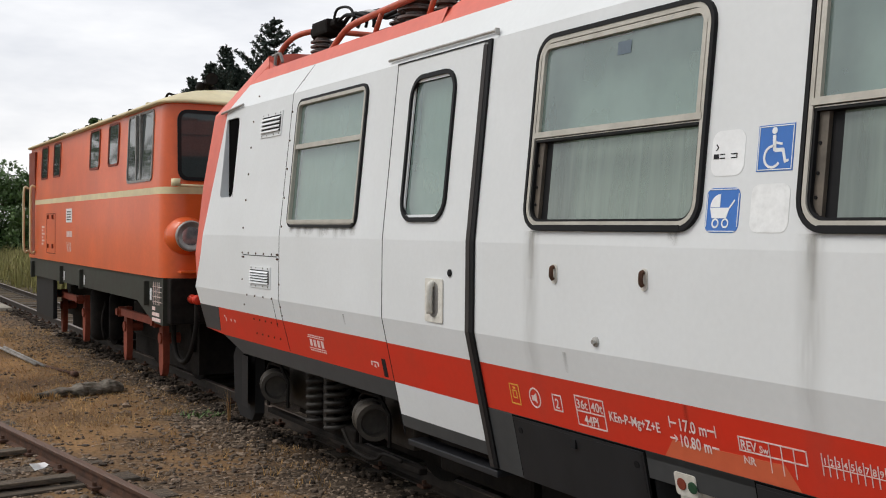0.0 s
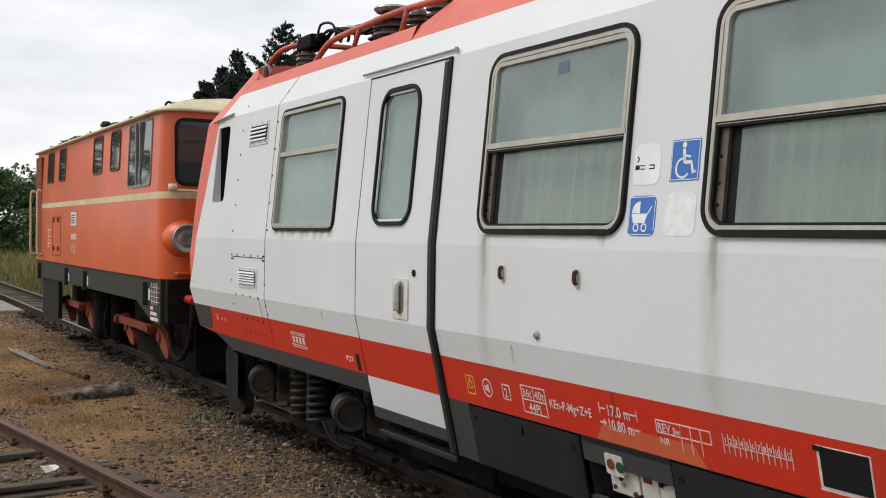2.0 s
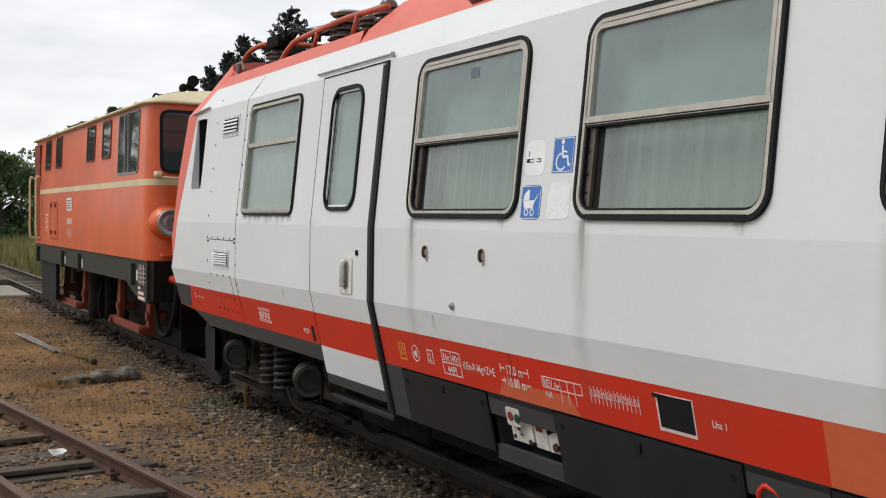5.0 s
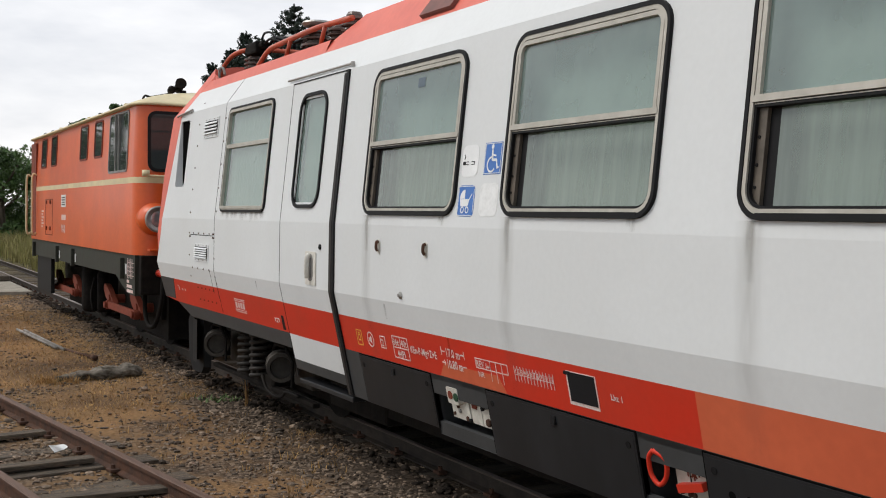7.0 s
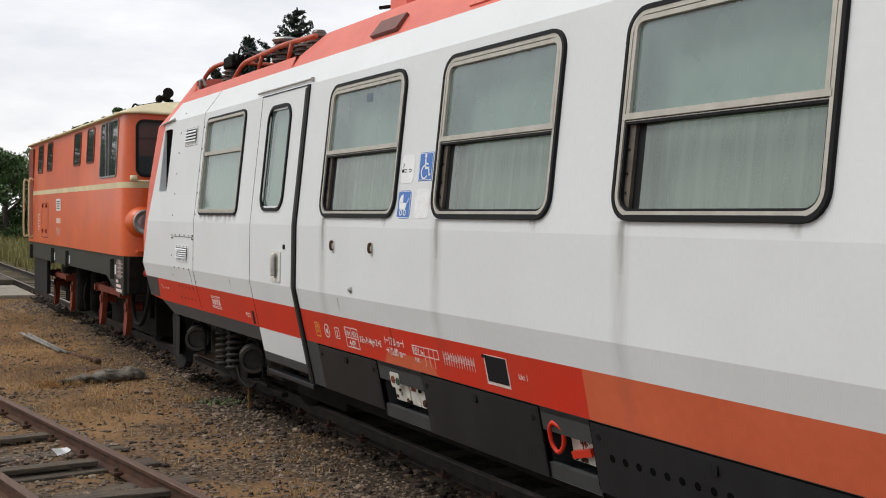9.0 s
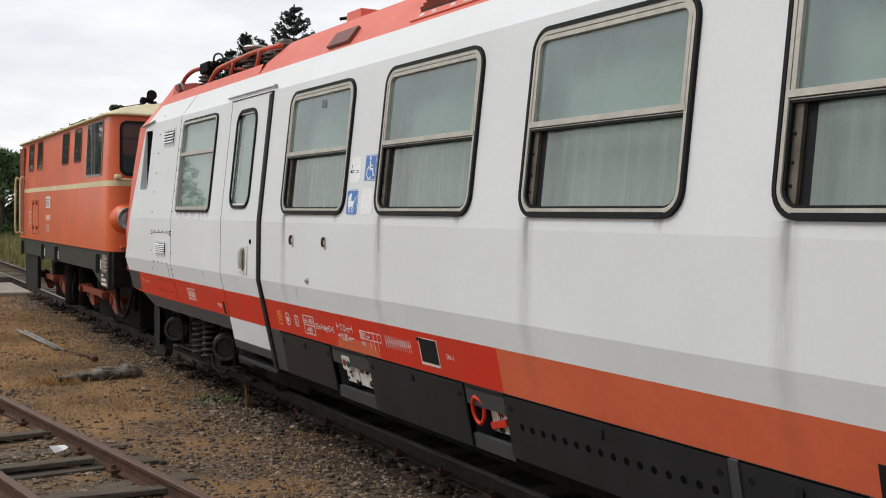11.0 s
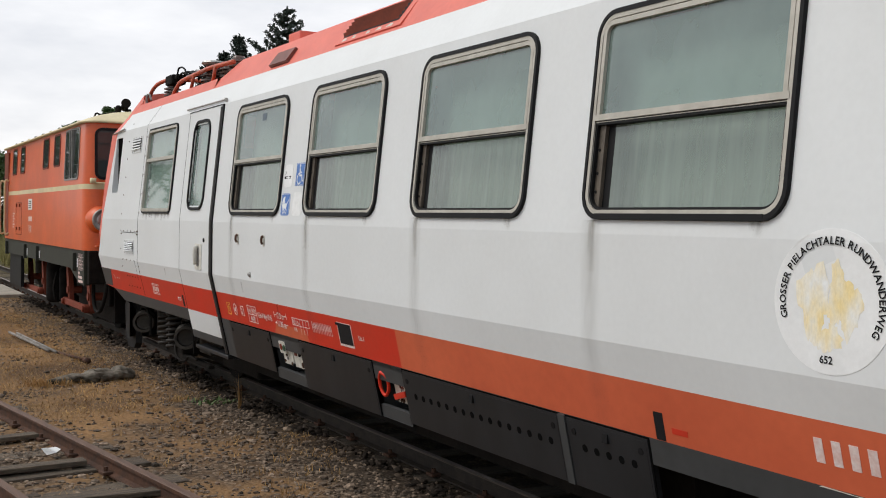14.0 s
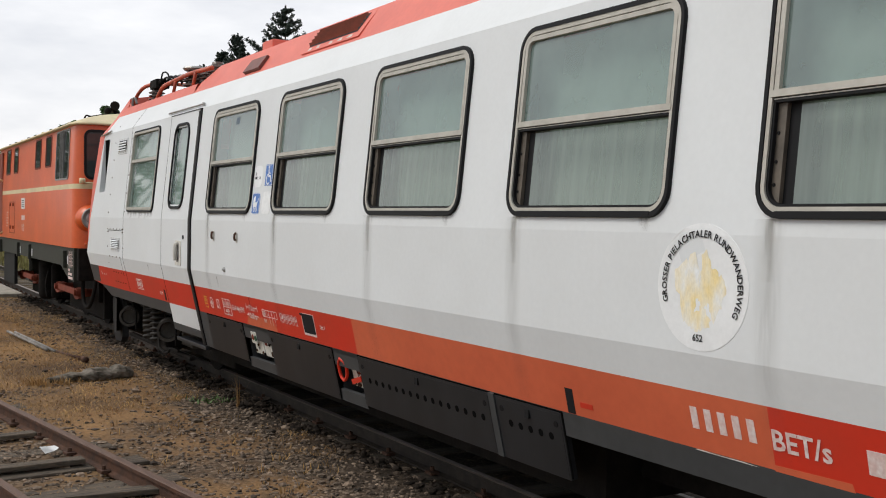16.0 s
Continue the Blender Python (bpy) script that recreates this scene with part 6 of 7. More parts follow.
def loco_details():
    # entrance recess at the far end with cream hand rails
    bm = bmesh.new()
    box(bm, 19.78, 20.30, LY - 0.06, LY + 0.003, ZO - 0.45, ZO + 1.15)
    d = part("entrance", bm, CRANKRED, LOCO, "recessed red entrance with an open door")
    for x in (19.72, 20.36):
        bm = bmesh.new()
        tube(bm, curve([(x, LY, ZO + 0.60), (x, LY + 0.07, ZO + 0.58), (x, LY + 0.075, ZO + 0.1), (x, LY + 0.07, ZO - 0.38), (x, LY, ZO - 0.40)]), 0.018, 8)
        part("hand_rail", bm, CREAM, d, smooth=True)
    # emblem and number
    bm = bmesh.new()
    box(bm, 16.93, 17.30, LY, LY + 0.006, ZO + 0.05, ZO + 0.235)
    b = part("white_plate", bm, SIGNWHITE, LOCO, "small white plate with dark bars")
    bm = bmesh.new()
    for z in (0.08, 0.115, 0.15, 0.185):
        box(bm, 16.99, 17.24, LY + 0.004, LY + 0.009, ZO + z, ZO + z + 0.015)
    part("bars", bm, PRINTDARK, b)
    bm = bmesh.new()
    for k in range(5):
        box(bm, 16.93 + 0.075 * k, 16.98 + 0.075 * k, LY, LY + 0.005, ZO - 0.145, ZO - 0.065)
    part("small_number", bm, PRINT, LOCO, "white running number as plain bars")
    pts, faces = lettering("V10", 0.13)
    bm = bmesh.new()
    vs = [bm.verts.new((17.27 - p[0], LY + 0.004, ZO - 0.34 + p[1])) for p in pts]
    for f in faces:
        bm.faces.new([vs[i] for i in f])
    part("lettering", bm, PRINT, LOCO, "white type lettering")
    bm = bmesh.new()
    for k in range(6):
        box(bm, 18.95 + (k % 2) * 0.1, 19.15, LY, LY + 0.004, ZO - 0.03 - 0.05 * k, ZO - 0.005 - 0.05 * k)
    part("small_print", bm, PRINT, LOCO, "small white notice")
    bm = bmesh.new()
    for a, b in (((18.1, 0.17), (18.75, 0.17)), ((18.1, -0.40), (18.75, -0.40))):
        box(bm, a[0], b[0], LY, LY + 0.004, ZO + a[1], ZO + a[1] + 0.012)
    for x in (18.1, 18.75):
        box(bm, x, x + 0.012, LY, LY + 0.004, ZO - 0.40, ZO + 0.18)
    for z in (0.1, -0.32):
        box(bm, 18.25, 18.30, LY, LY + 0.02, ZO + z, ZO + z + 0.06)
        box(bm, 18.62, 18.67, LY, LY + 0.02, ZO + z, ZO + z + 0.06)
    part("hatch", bm, CRANKRED, LOCO, "service hatch outlined by its joints")
    # horn on the roof
    bm = bmesh.new()
    lathe(bm, (13.4, -3.62, ZO + 1.42), (0, 0, 1), [(0, 0.05), (0.08, 0.04)], 12)
    lathe(bm, (13.55, -3.60, ZO + 1.53), (-1, 0.15, 0.12), [(0, 0.05), (0.12, 0.055), (0.2, 0.04), (0.3, 0.065), (0.32, 0.068), (0.31, 0.05)], 16)
    lathe(bm, (13.50, -3.50, ZO + 1.50), (-1, 0.15, 0.02), [(0, 0.045), (0.1, 0.05), (0.18, 0.03)], 14)
    tube(bm, curve([(13.6, -3.5, ZO + 1.47), (13.8, -3.33, ZO + 1.44), (13.9, -3.28, ZO + 1.46), (14.0, -3.26, ZO + 1.38)]), 0.013, 6)
    part("horn", bm, GRIME, LOCO, "dark roof horn", smooth=True)
    # vents along the crest of the roof
    for x in (15.0, 16.3, 17.6):
        bm = bmesh.new()
        box(bm, x - 0.25, x + 0.25, YC - 0.3, YC + 0.3, ZO + 1.44, ZO + 1.52, bevel=0.03)
        part("roof_vent", bm, CREAM, LOCO)


loco_details()


def loco_frame():
    bm = bmesh.new()
    # side beam with tapered ends
    for s in (1, -1):
        y = YC + s * (LY - YC)
        outline = [(LX0 + 0.12, -0.5), (LX0 + 0.12, -0.97), (LX0 + 0.42, -0.96), (LX0 + 0.74, -0.885), (LX0 + 1.1, -0.775), (LX1 - 0.2, -0.775), (LX1 - 0.2, -0.5)]
        a = [bm.verts.new((x, y - 0.02 * s, ZO + z)) for x, z in outline]
        b = [bm.verts.new((x, y - 0.10 * s, ZO + z)) for x, z in outline]
        bm.faces.new(a)
        bm.faces.new(b[::-1])
        for k in range(len(a)):
            bm.faces.new((a[k], a[(k + 1) % len(a)], b[(k + 1) % len(a)], b[k]))
    box(bm, LX0 + 0.2, LX1 - 0.2, YC - 1.0, YC + 1.0, ZO - 0.78, ZO - 0.52)
    fr = part("frame", bm, FRAMEGREEN, LOCO, "olive-black frame beam below the body")
    bm = bmesh.new()
    box(bm, LX0 - 0.02, LX0 + 0.12, YC - 1.1, YC + 1.1, ZO - 0.95, ZO - 0.5, bevel=0.02)
    part("buffer_beam", bm, GRIME, fr, "black buffer beam")
    for x in (13.2, 16.35, 17.65, 19.95):
        bm = bmesh.new()
        box(bm, x - 0.03, x + 0.03, LY - 0.03, LY + 0.03, ZO - 0.80, ZO - 0.55, bevel=0.01)
        part("bracket", bm, FRAMEGREEN, fr)
    for x in (13.05, 16.22, 17.52):
        bm = bmesh.new()
        box(bm, x, x + 0.05, LY - 0.02, LY - 0.014, ZO - 0.74, ZO - 0.62)
        part("white_mark", bm, SIGNWHITE, fr)
    bm = bmesh.new()
    for k in range(4):
        box(bm, LX0 + 0.17, LX0 + 0.50, LY - 0.02, LY - 0.015, ZO - 0.60 - 0.05 * k, ZO - 0.594 - 0.05 * k)
    for k in range(4):
        box(bm, LX0 + 0.25 + 0.07 * k, LX0 + 0.258 + 0.07 * k, LY - 0.02, LY - 0.015, ZO - 0.78, ZO - 0.55)
    for z, w in ((-0.80, 0.10), (-0.855, 0.25), (-0.91, 0.30)):
        box(bm, LX0 + 0.50 - w, LX0 + 0.50, LY - 0.02, LY - 0.015, ZO + z - 0.035, ZO + z)
    part("white_print", bm, PRINT, fr, "white data grid on the frame end")
    # red brake coupling and hose
    bm = bmesh.new()
    lathe(bm, (LX0 - 0.02, -3.12, ZO - 0.70), (-1, 0, 0), [(0, 0.045), (0.06, 0.045), (0.07, 0.028), (0.16, 0.028), (0.17, 0.048), (0.22, 0.048), (0.23, 0.03)], 12)
    part("brake_cock", bm, RED, LOCO, "red brake cock", smooth=True)
    bm = bmesh.new()
    tube(bm, curve([(LX0 - 0.2, -3.12, ZO - 0.72), (LX0 - 0.22, -3.1, ZO - 1.0), (LX0 - 0.1, -3.06, ZO - 1.28), (LX0 + 0.15, -3.04, ZO - 1.30), (LX0 + 0.3, -3.04, ZO - 1.1), (LX0 + 0.25, -3.04, ZO - 0.7)]), 0.026, 8)
    part("brake_hose", bm, GRIME, LOCO, "hanging black brake hose", smooth=True)
    # tanks and dark gear between the bogies, steps at the far end
    bm = bmesh.new()
    box(bm, 16.9, 17.5, YC - 0.7, YC + 0.55, 0.26, 1.0, bevel=0.03)
    box(bm, 17.3, 20.3, YC - 0.8, YC + 0.58, 0.36, 1.0, bevel=0.02)
    part("equipment_case", bm, GRIME, LOCO, "grimy case between the bogies")
    bm = bmesh.new()
    lathe(bm, (16.85, YC + 0.80, 0.26), (0, 0, 1), [(0, 0.08), (0.04, 0.12), (0.10, 0.13), (0.60, 0.13), (0.66, 0.11), (0.70, 0.07)], 20)
    part("air_tank", bm, GRIME, LOCO, "grimy upright tank between the bogies", smooth=True)
    bm = bmesh.new()
    lathe(bm, (16.35, YC + 0.72, 0.30), (0, 0, 1), [(0, 0.06), (0.04, 0.085), (0.55, 0.085), (0.60, 0.05)], 18)
    tube(bm, curve([(16.35, YC + 0.84, 0.8), (16.3, YC + 0.9, 0.55), (16.25, YC + 0.88, 0.32)]), 0.02, 8)
    part("air_tank", bm, GRIME, LOCO, "small grimy upright tank with a pipe", smooth=True)
    bm = bmesh.new()
    box(bm, 18.7, 20.1, LY - 0.14, LY - 0.08, 0.40, 0.99, bevel=0.01)
    part("step_board", bm, CABLE, LOCO, "black step board below the entrance")


loco_frame()

RODS = []          # coupling rods, their crank radius and wheel radius
CRANK_R, LOCO_WHEEL = 0.18, 0.45


def loco_bogie(xc):
    y = YC + 0.86
    bm = bmesh.new()
    for s in (1, -1):
        box(bm, xc - 1.2, xc + 1.2, YC + s * 0.62 - 0.04, YC + s * 0.62 + 0.04, 0.45, 0.85, bevel=0.02)
    # added inner box: its black stands for the dark space behind the cranks
    box(bm, xc - 1.3, xc + 1.3, YC - 0.6, YC + 0.6, 0.22, 0.95)
    b = part("bogie", bm, GRIME, LOCO, "black rod-driven bogie")
    for ax in (xc - 0.78, xc + 0.78):
        for s in (1, -1):
            bm = wheel_mesh(LOCO_WHEEL, 0.12)
            for v in bm.verts:
                v.co = Vector((ax + v.co.x, YC + s * (0.42 + 0.6 * v.co.y), LOCO_WHEEL + RAILZ + v.co.z))
            w = part("wheel", bm, [GRIME, RUST], b, "dark steel wheel", at=(ax, YC + s * 0.42, LOCO_WHEEL + RAILZ))
            WHEELS.append((w, LOCO_WHEEL))
        # outside crank with its counterweight
        bm = bmesh.new()
        zc = LOCO_WHEEL + RAILZ
        out = [(-0.05, 0.24), (0.05, 0.24), (0.07, 0.05), (0.085, -0.08), (0.085, -0.26), (0.05, -0.38), (0.0, -0.41), (-0.05, -0.38), (-0.085, -0.26), (-0.085, -0.08), (-0.07, 0.05)]
        a = [bm.verts.new((ax + u, y, zc + v)) for u, v in out]
        c = [bm.verts.new((ax + u, y - 0.07, zc + v)) for u, v in out]
        bm.faces.new(a)
        bm.faces.new(c[::-1])
        for k in range(len(a)):
            bm.faces.new((a[k], a[(k + 1) % len(a)], c[(k + 1) % len(a)], c[k]))
        cyl(bm, (ax, y - 0.2, zc), (ax, y + 0.02, zc), 0.06, 14)
        cyl(bm, (ax, y - 0.02, zc + CRANK_R), (ax, y + 0.11, zc + CRANK_R), 0.045, 12)
        w = part("crank", bm, CRANKRED, b, "rust-red crank with a counterweight", at=(ax, y - 0.04, zc))
        WHEELS.append((w, LOCO_WHEEL))
    bm = bmesh.new()
    zc = LOCO_WHEEL + RAILZ
    box(bm, xc - 0.78, xc + 0.78, y + 0.02, y + 0.07, zc - 0.045, zc + 0.045, bevel=0.008)
    for ax in (xc - 0.78, xc + 0.78):
        cyl(bm, (ax, y + 0.015, zc), (ax, y + 0.08, zc), 0.062, 14)
    rod = part("coupling_rod", bm, CRANKRED, b, "rust-red coupling rod", at=(xc, y + 0.04, zc))
    RODS.append((rod, rod.location.copy()))


loco_bogie(14.48)
loco_bogie(18.38)


# ---------------------------------------------------------------- loose things in the yard
def yard_things():
    rnd = random.Random(21)
    # weathered log
    bm = bmesh.new()
    p0, p1 = Vector((11.50, -1.90, 0.0)), Vector((11.72, -2.80, 0.0))
    loops = []
    for k in range(27):
        u = k / 26
        c = p0.lerp(p1, u)
        c.x += 0.03 * math.sin(5 * u)
        r = (0.040 + 0.052 * min(1, u * 1.5)) * (1 - 0.35 * max(0, (u - 0.88) / 0.12)) * (1 + 0.3 * noise.noise(Vector((u * 9, 1, 3))))
        c.z = r * 0.35
        ring_pts = []
        for q in ring_of(c, p1 - p0, r, 22):
            d = q - c
            grow = 1 + 0.28 * noise.noise(q * 7) + 0.2 * noise.noise(q * 24)
            ring_pts.append(c + Vector((d.x * 1.25, d.y, d.z * 0.85)) * grow)
        loops.append(ring_pts)
    loft(bm, loops)
    solid("log", bm, LOG, "weathered grey and mossy log lying in dry grass", "log")
    for off in (0, 0.16):
        bm = bmesh.new()
        cyl(bm, (16.2 + off, -2.24 + off * 0.5, 0.04), (13.8 + off, -2.37 + off * 0.4, 0.04), 0.018, 12)
        solid("pole", bm, GALV, "pale weathered pole lying on the ground", "pole", "poles on the ground", smooth=True)
    bm = bmesh.new()
    cyl(bm, (13.9, -2.38, 0.03), (12.95, -2.55, 0.035), 0.016, 10)
    cyl(bm, (12.97, -2.55, 0.035), (12.86, -2.565, 0.035), 0.034, 12)
    solid("rusty_pipe", bm, RUST, "short rusty pipe lying on the ground", "pipe", smooth=True)
    bm = bmesh.new()
    box(bm, 23.6, 28.5, -3.42, -2.0, -0.08, 0.07, bevel=0.02)
    solid("concrete_slab", bm, CONCRETE, "pale concrete crossing slab beside the rail", "slab", kind="structure")
    bm = bmesh.new()
    box(bm, 27.0, 29.3, -3.40, -2.2, 0.085, 0.20, bevel=0.02)
    solid("old_timber", bm, SLEEPER, "dark old timber lying on the slab", "timber")
    bm = bmesh.new()
    pts = [(7.92, -1.30), (7.95, -1.37), (8.01, -1.41), (8.07, -1.39), (8.02, -1.33), (7.99, -1.27)]
    quad(bm, [(x, y, 0.035 + 0.008 * k) for k, (x, y) in enumerate(pts)])
    bmesh.ops.solidify(bm, geom=bm.faces[:], thickness=0.004)
    solid("paper_scrap", bm, SIGNWHITE, "crumpled white scrap between the rails", "scrap")
    # loose old planks between the siding's rails
    for (x, y, a, ln) in ((7.55, -1.05, 95, 0.9), (6.6, -1.35, 86, 0.8), (8.6, -1.0, 100, 0.7)):
        bm = bmesh.new()
        box(bm, -ln / 2, ln / 2, -0.06, 0.06, 0.0, 0.035, bevel=0.008)
        for v in bm.verts:
            v.co = pose(x, y, 0.025, 0, 0, a) @ v.co
        solid("plank", bm, SLEEPER, "split grey plank lying between rails", "plank", "loose planks")


yard_things()


def gravel():
    rnd = np.random.RandomState(5)
    ico = bmesh.new()
    bmesh.ops.create_icosphere(ico, subdivisions=1, radius=1.0)
    base = np.array([v.co[:] for v in ico.verts])
    tri = np.array([[v.index for v in f.verts] for f in ico.faces])
    ico.free()
    P, F = [], []
    n = 0

    def add(x, y, s, sink):
        nonlocal n
        m = base * (1 + 0.45 * (rnd.rand(len(base), 1) - 0.5)) * s * np.array([rnd.uniform(0.8, 1.4), rnd.uniform(0.7, 1.2), rnd.uniform(0.45, 0.8)])
        a = rnd.rand() * 6.28
        c, si = math.cos(a), math.sin(a)
        m = np.c_[m[:, 0] * c - m[:, 1] * si, m[:, 0] * si + m[:, 1] * c, m[:, 2]]
        P.append(m + np.array([x, y, lift(x, y) + s * sink]))
        F.append(tri + n * len(base))
        n += 1
    count = 0
    while count < 20000:
        x, y = 3.2 + 20 * rnd.rand() ** 1.6, rnd.uniform(-3.6, 0.6)
        d_train = abs(y - YC)
        d_near = (Vector((x, y, 0)) - Vector((NEAR[0], NEAR[1], 0)) - ns * 0.405).dot(ns)
        dens = 0.05 + 0.75 * max(0, 1 - abs(d_train - 1.0) / 0.8) + 0.55 * (abs(d_near) < 0.75) + 0.4 * (noise.noise(Vector((x * 0.7, y * 0.7, 2))) > 0.18)
        if x < 9.2 and -3.2 < y < -1.6:
            dens += 0.22
        if rnd.rand() > dens:
            continue
        add(x, y, rnd.choice([0.011, 0.016, 0.022, 0.03, 0.042], p=[0.54, 0.32, 0.11, 0.025, 0.005]), rnd.uniform(-0.1, 0.35))
        count += 1
    me = bpy.data.meshes.new("gravel")
    me.from_pydata(np.concatenate(P).tolist(), [], np.concatenate(F).tolist())
    me.materials.append(STONE)
    tagged(new("gravel", me), "loose grey and brown ballast stones", "gravel", kind="stuff")
    # heaps of blackened ballast at the sleeper ends
    P.clear()
    F.clear()
    n = 0
    for k in range(40):
        cx = 3.4 + 0.66 * k
        pile, off = rnd.uniform(0.3, 1.3), rnd.uniform(-0.1, 0.1)
        for _ in range(int(75 * pile)):
            add(cx + off + rnd.normal() * 0.12, -3.38 + rnd.normal() * 0.07 * pile, rnd.choice([0.014, 0.02, 0.03]), rnd.uniform(0.0, 1.6 * pile))
    me = bpy.data.meshes.new("clinker")
    me.from_pydata(np.concatenate(P).tolist(), [], np.concatenate(F).tolist())
    me.materials.append(CLINKER)
    tagged(new("clinker", me), "heaps of black ballast beside the rail", "ballast", kind="stuff")


gravel()


def blades(name, spots, height, width, mat, label, per=14, spread=0.09, lean=0.5, seed=1):
    rnd = np.random.RandomState(seed)
    P, F = [], []
    for x, y, k in spots:
        for _ in range(max(3, int(per * k))):
            a, b = rnd.rand() * 6.28, rnd.rand() * 6.28
            r = spread * math.sqrt(rnd.rand())
            bx, by = x + r * math.cos(a), y + r * math.sin(a)
            bz = lift(bx, by) - 0.01
            h = height * k * rnd.uniform(0.5, 1.2)
            lx, ly = lean * h * math.cos(b) * rnd.rand(), lean * h * math.sin(b) * rnd.rand()
            wx, wy = width * math.sin(b), -width * math.cos(b)
            i = len(P)
            P += [(bx - wx, by - wy, bz), (bx + wx, by + wy, bz), (bx + 0.5 * lx + 0.7 * wx, by + 0.5 * ly + 0.7 * wy, bz + 0.6 * h), (bx + 0.5 * lx - 0.7 * wx, by + 0.5 * ly - 0.7 * wy, bz + 0.6 * h), (bx + 1.3 * lx, by + 1.3 * ly, bz + h)]
            F += [(i, i + 1, i + 2, i + 3), (i + 3, i + 2, i + 4)]
    me = bpy.data.meshes.new(name)
    me.from_pydata(P, [], F)
    me.materials.append(mat)
    tagged(new(name, me), label, "grass", kind="stuff")


def grass():
    rnd = random.Random(9)
    dry = []
    while len(dry) < 12000:
        x, y = 4 + 24 * rnd.random() ** 1.1, rnd.uniform(-3.3, 1.6)
        v = noise.noise(Vector((x * 0.45, y * 0.6, 7)))
        if v + 0.25 * (x > 9.5) + 0.3 * (x > 11.2 and y > -2.9) + 0.1 * (y > -2.6) > 0.05 + 0.35 * rnd.random():
            dry.append((x, y, rnd.uniform(0.4, 1.1)))
    blades("dry_grass", dry, 0.042, 0.0028, DRYGRASS, "short trampled dry brown grass", per=13, spread=0.14, lean=2.0, seed=2)
    tuft = [(11.42 + rnd.uniform(-0.16, 0.3), -1.85 + rnd.uniform(-0.22, 0.14), rnd.uniform(0.3, 0.75)) for _ in range(40)]
    tuft += [(11.45 + 0.25 * u + rnd.uniform(-0.1, 0.02), -1.9 - 0.9 * u, rnd.uniform(0.2, 0.5)) for u in [k / 26 for k in range(27)]]
    tuft += [(10.03 + rnd.uniform(-0.12, 0.12), -2.88 + rnd.uniform(-0.12, 0.12), rnd.uniform(0.3, 0.6)) for _ in range(12)]
    tuft += [(rnd.uniform(5.0, 9.0), rnd.uniform(-3.1, -1.9), rnd.uniform(0.2, 0.5)) for _ in range(60)]
    blades("dead_stalks", [(9.42, -3.24, 1.0), (9.38, -3.22, 0.8)], 0.33, 0.004, DRYGRASS, "rust-brown dead plant stalks beside the rail", per=7, spread=0.03, lean=0.3, seed=8)
    blades("grass_tufts", tuft, 0.15, 0.004, DRYGRASS, "rust-brown tufts of dead grass", per=20, spread=0.06, lean=0.8, seed=3)
    weed = [(9.8 + rnd.uniform(-0.12, 0.12), -3.12 + rnd.uniform(-0.14, 0.14), rnd.uniform(0.5, 0.9)) for _ in range(16)]
    weed += [(10.05 + rnd.uniform(-0.08, 0.08), -2.95 + rnd.uniform(-0.06, 0.06), 0.6) for _ in range(4)]
    weed += [(13.0 + rnd.uniform(-0.8, 0.8), -1.0 + rnd.uniform(-0.3, 0.3), 0.7) for _ in range(30)]
    blades("weeds", weed, 0.06, 0.012, WEED, "low green weeds among the stones", per=10, spread=0.1, lean=1.4, seed=4)
    tall = []
    while len(tall) < 5200:
        x = 28 + 50 * rnd.random() ** 1.3
        y = rnd.uniform(-14, 8)
        if -5.0 < y < -2.9 or (x < 34 and y > -2.9 and rnd.random() < 0.5):
            continue
        tall.append((x, y, rnd.uniform(0.6, 1.2)))
    blades("meadow", tall, 0.65, 0.018, MEADOW, "tall yellow-green meadow grass beside the track", per=12, spread=0.28, lean=0.5, seed=5)


grass()


# ---------------------------------------------------------------- trees
def leaf_cloud(P, F, centre, radii, count, size, rnd, shell=0.55):
    d = rnd.normal(size=(count, 3))
    d /= np.linalg.norm(d, axis=1, keepdims=True) + 1e-9
    c = np.array(centre) + d * (shell + (1 - shell) * rnd.rand(count, 1)) * np.array(radii)
    u = rnd.normal(size=(count, 3))
    u /= np.linalg.norm(u, axis=1, keepdims=True)
    v = np.cross(u, rnd.normal(size=(count, 3)))
    v /= np.linalg.norm(v, axis=1, keepdims=True) + 1e-9
    s = size * rnd.uniform(0.6, 1.3, size=(count, 1))
    i = len(P)
    P.extend(np.stack([c - u * s, c + v * s * 0.5, c + u * s, c - v * s * 0.5], axis=1).reshape(-1, 3).tolist())
    F.extend((np.arange(4 * count).reshape(-1, 4) + i).tolist())


def crown_part(P, F, mat, parent, name="crown"):
    me = bpy.data.meshes.new(name)
    me.from_pydata([tuple(Vector(p) - origin) for p in P], [], F)
    me.materials.append(mat)
    ob = new(name, me)
    ob.parent = parent
    return ob


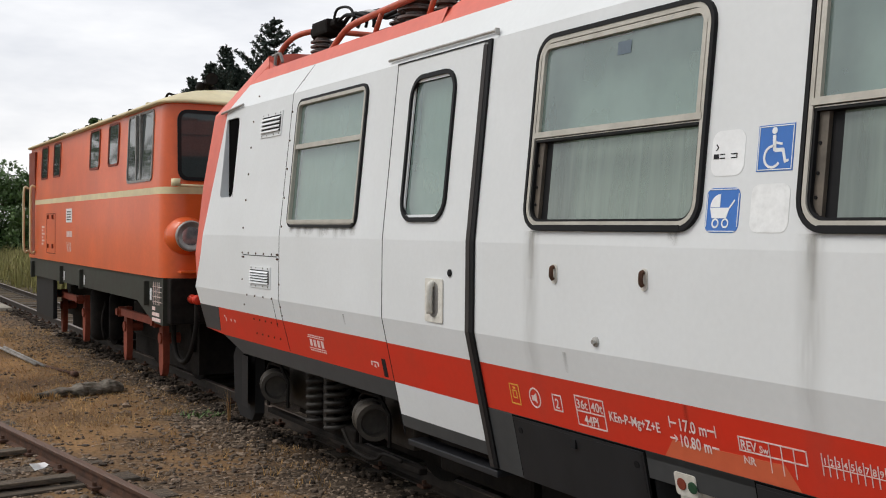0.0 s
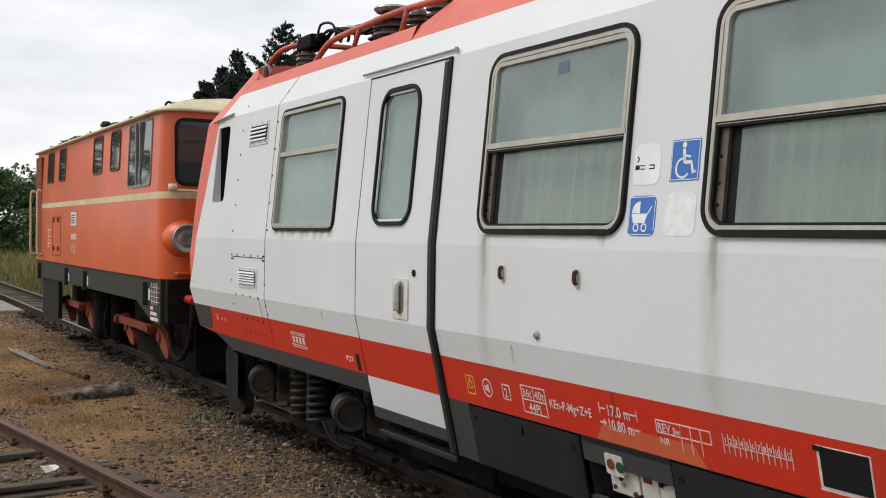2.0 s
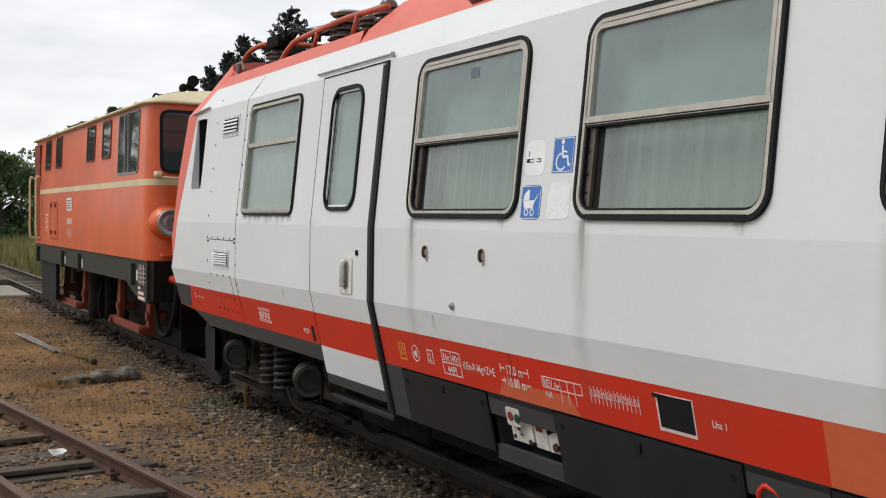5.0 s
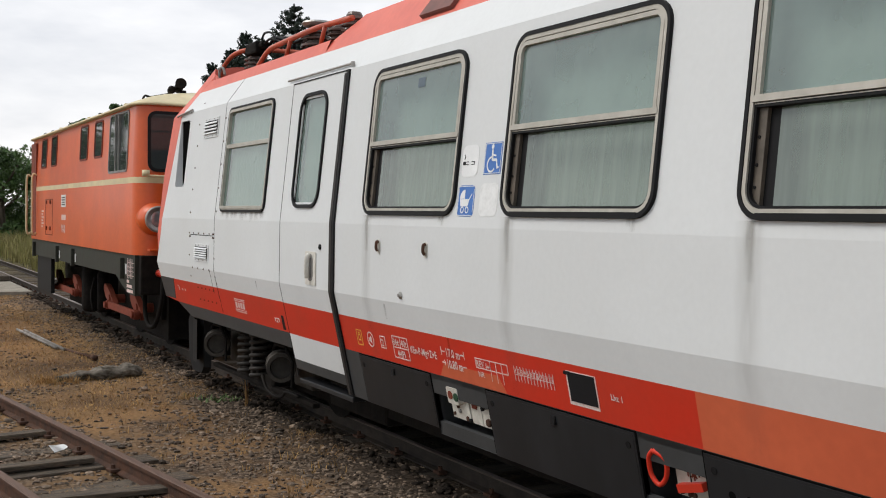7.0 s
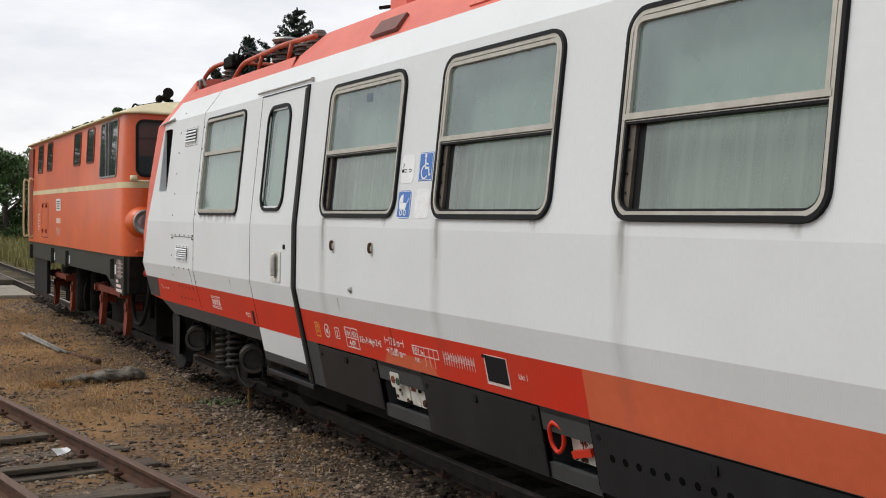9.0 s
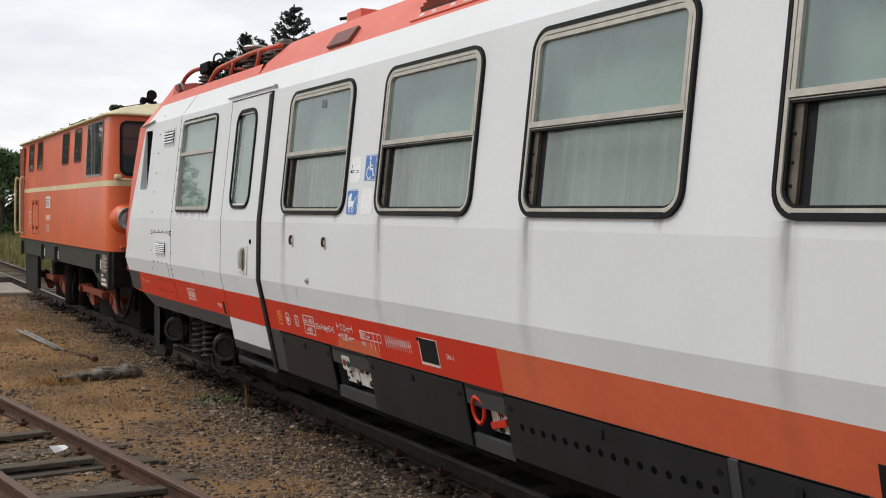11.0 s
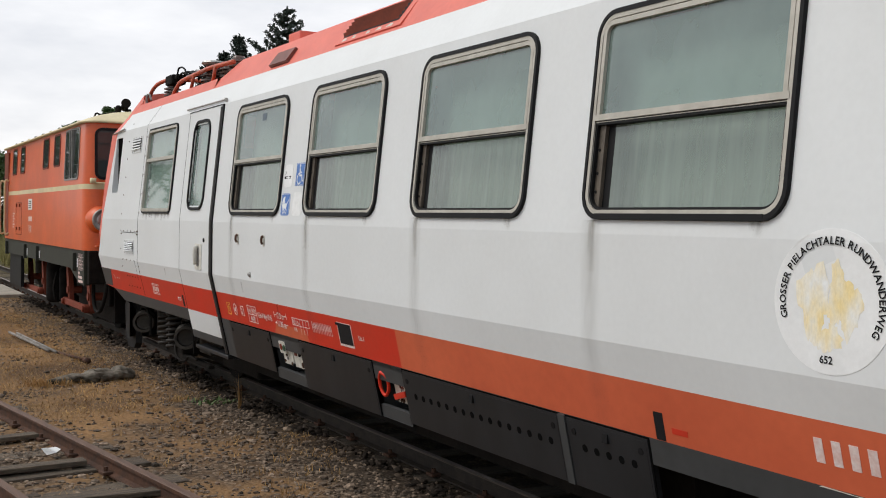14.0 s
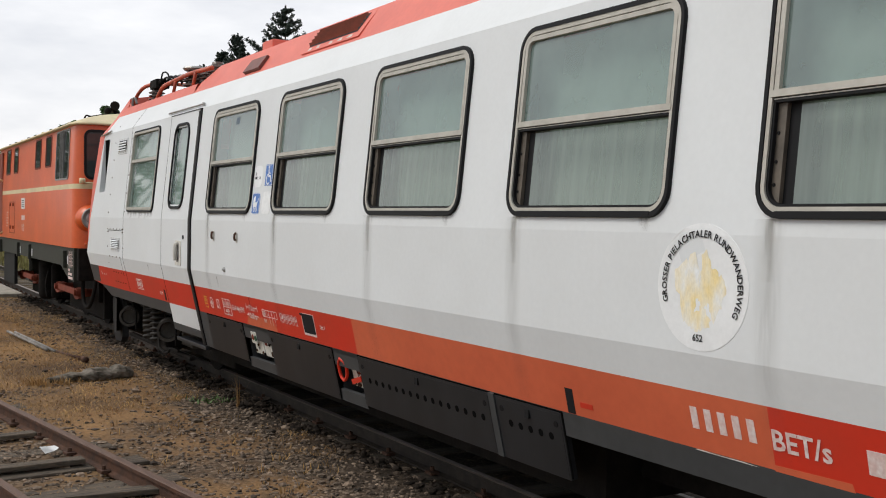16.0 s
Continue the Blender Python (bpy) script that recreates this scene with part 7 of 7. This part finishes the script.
def broadleaf(x, y, h, w, seed, label="dense green leafy tree at the edge of the yard"):
    rnd = np.random.RandomState(seed)
    t = thing("tree", label, "tree", (x, y, 0), "leafy trees behind the yard")
    bm = bmesh.new()
    loft(bm, [ring_of((x + 0.1 * k * rnd.randn() * 0.3, y, h * 0.6 * k / 5), (0, 0, 1), 0.22 * (1 - 0.13 * k), 8) for k in range(6)])
    for k in range(6):
        a = rnd.rand() * 6.28
        z = h * (0.2 + 0.07 * k)
        tube(bm, curve([(x, y, z), (x + 0.4 * w * 0.5 * math.cos(a), y + 0.4 * w * 0.5 * math.sin(a), z + 0.12 * h), (x + 0.7 * w * 0.5 * math.cos(a), y + 0.7 * w * 0.5 * math.sin(a), z + 0.25 * h)], 3), 0.06, 5)
    part("trunk", bm, BARK, t)
    P, F = [], []
    for k in range(34):
        a, q = rnd.rand() * 6.28, math.sqrt(rnd.rand())
        z = h * rnd.uniform(0.10, 0.90)
        lim = w / 2 * math.sqrt(max(0.05, 1 - (2 * z / h - 0.85) ** 2 * 0.8))
        s = w * rnd.uniform(0.11, 0.2)
        leaf_cloud(P, F, (x + lim * q * math.cos(a), y + lim * q * math.sin(a), z), (s, s, s * 0.75), 240, 0.13, rnd)
    crown_part(P, F, LEAF, t)


def conifer(x, y, h, flare, widest, seed, rise=0.1, gap=0.34, dense=10, label="dark conifer standing behind the train"):
    """flare: how fast the crown widens below the tip; rise: how much the boughs bend up."""
    rnd = np.random.RandomState(seed)
    t = thing("conifer", label, "tree", (x, y, 0), "dark conifers behind the train")
    bm = bmesh.new()
    loft(bm, [ring_of((x, y, h * 0.98 * k / 6), (0, 0, 1), 0.02 + 0.2 * (1 - k / 6), 8) for k in range(7)])
    P, F = [], []
    z = h - 0.25
    while z > max(1.5, h - 8.5):
        reach = min(widest, 0.15 + flare * (h - z))
        for k in range(9):
            a = rnd.rand() * 6.28
            L = reach * rnd.uniform(0.55, 1.12)
            root = Vector((x, y, z))
            mid = Vector((x + 0.55 * L * math.cos(a), y + 0.55 * L * math.sin(a), z + 0.05 * L))
            tip = Vector((x + L * math.cos(a), y + L * math.sin(a), z + L * (rise + rnd.uniform(-0.1, 0.15))))
            tube(bm, [root, mid, tip], 0.022, 4)
            line = curve([root, mid, tip], max(2, int(L / 0.28)))
            for j, c in enumerate(line[1:], 1):
                s = 0.11 + 0.16 * min(1, L) * (1 - 0.6 * j / len(line))
                leaf_cloud(P, F, c, (s, s, s * 0.8), int(dense * 1.6), 0.075, rnd, 0.1)
        z -= gap * rnd.uniform(0.75, 1.25)
    for k in range(5):
        leaf_cloud(P, F, (x, y, h - 0.12 * k), (0.04 + 0.03 * k, 0.04 + 0.03 * k, 0.14), 14, 0.08, rnd, 0.1)
    part("trunk", bm, BARK, t)
    crown_part(P, F, NEEDLE, t)


D = 1.15
conifer(50 * D, -19.40 * D, 10.38 * D + 1.77, 0.66, 3.4, 1, 0.32, 0.42, 17, "open-branched dark spruce rising behind the train")
conifer(50 * D, -16.95 * D, 8.8 * D + 1.77, 0.34, 1.1, 2, 0.55, 0.26, 12)
conifer(51 * D, -16.5 * D, 8.1 * D + 1.77, 0.36, 1.0, 3, 0.55, 0.26, 12)
conifer(51 * D, -15.6 * D, 7.3 * D + 1.77, 0.34, 0.7, 4, 0.6, 0.26, 12)
conifer(50 * D, -17.6 * D, 7.75 * D + 1.77, 0.42, 1.3, 5, 0.5, 0.26, 12)
for k, (x, y, h, w) in enumerate([(62, -7.4, 5.3, 5.6), (66, -4.6, 5.3, 5.6), (60, -10.5, 4.9, 5.0), (70, -1.5, 5.2, 5.5), (64, -13.5, 4.6, 4.6), (90, -10.6, 6.4, 6.5), (66, -17.0, 5.2, 5)]):
    broadleaf(x, y, h, w, 30 + k)
for k, (x, y, h, w) in enumerate([(52, 5.6, 12.0, 6.4), (55, 0.8, 13.0, 7.0), (50, 2.5, 9.0, 5.0)]):
    broadleaf(x, y, h, w, 80 + k, "leafy tree across the yard, mirrored in the panes")
for k, (x, y, h) in enumerate([(70, -14.6, 9.0), (72, -16.2, 9.6), (74, -13.2, 8.6)]):
    broadleaf(x, y, h, 3.0, 60 + k, "distant leafy tree top above the locomotive")


# ---------------------------------------------------------------- movement
def motions():
    base_car, base_loco = RAILCAR.location.copy(), LOCO.location.copy()
    walk(RAILCAR, [(t, Matrix.Translation(base_car + Vector((s, 0, 0)))) for t, s in TRAIN])
    walk(LOCO, [(t, Matrix.Translation(base_loco + Vector((s, 0, 0)))) for t, s in TRAIN])
    for w, r in WHEELS:
        at = w.location.copy()
        walk(w, [(t, Matrix.Translation(at) @ pose(0, 0, 0, 0, math.degrees(s / r) + CRANK_START, 0)) for t, s in TRAIN_DENSE])
    for rod, at in RODS:
        walk(rod, [(t, Matrix.Translation(at + CRANK_R * Vector((math.sin(s / LOCO_WHEEL + radians(CRANK_START)), 0, math.cos(s / LOCO_WHEEL + radians(CRANK_START)))))) for t, s in TRAIN_DENSE])


CRANK_START = math.degrees(2.295 / LOCO_WHEEL)
# the same way with steps between, so that no wheel turns too far from row to row
TRAIN_DENSE = []
for (t0, s0), (t1, s1) in zip(TRAIN, TRAIN[1:]):
    m = max(1, round((t1 - t0) / 0.5))
    TRAIN_DENSE += [(t0 + (t1 - t0) * k / m, s0 + (s1 - s0) * k / m) for k in range(m)]
TRAIN_DENSE.append(TRAIN[-1])
motions()
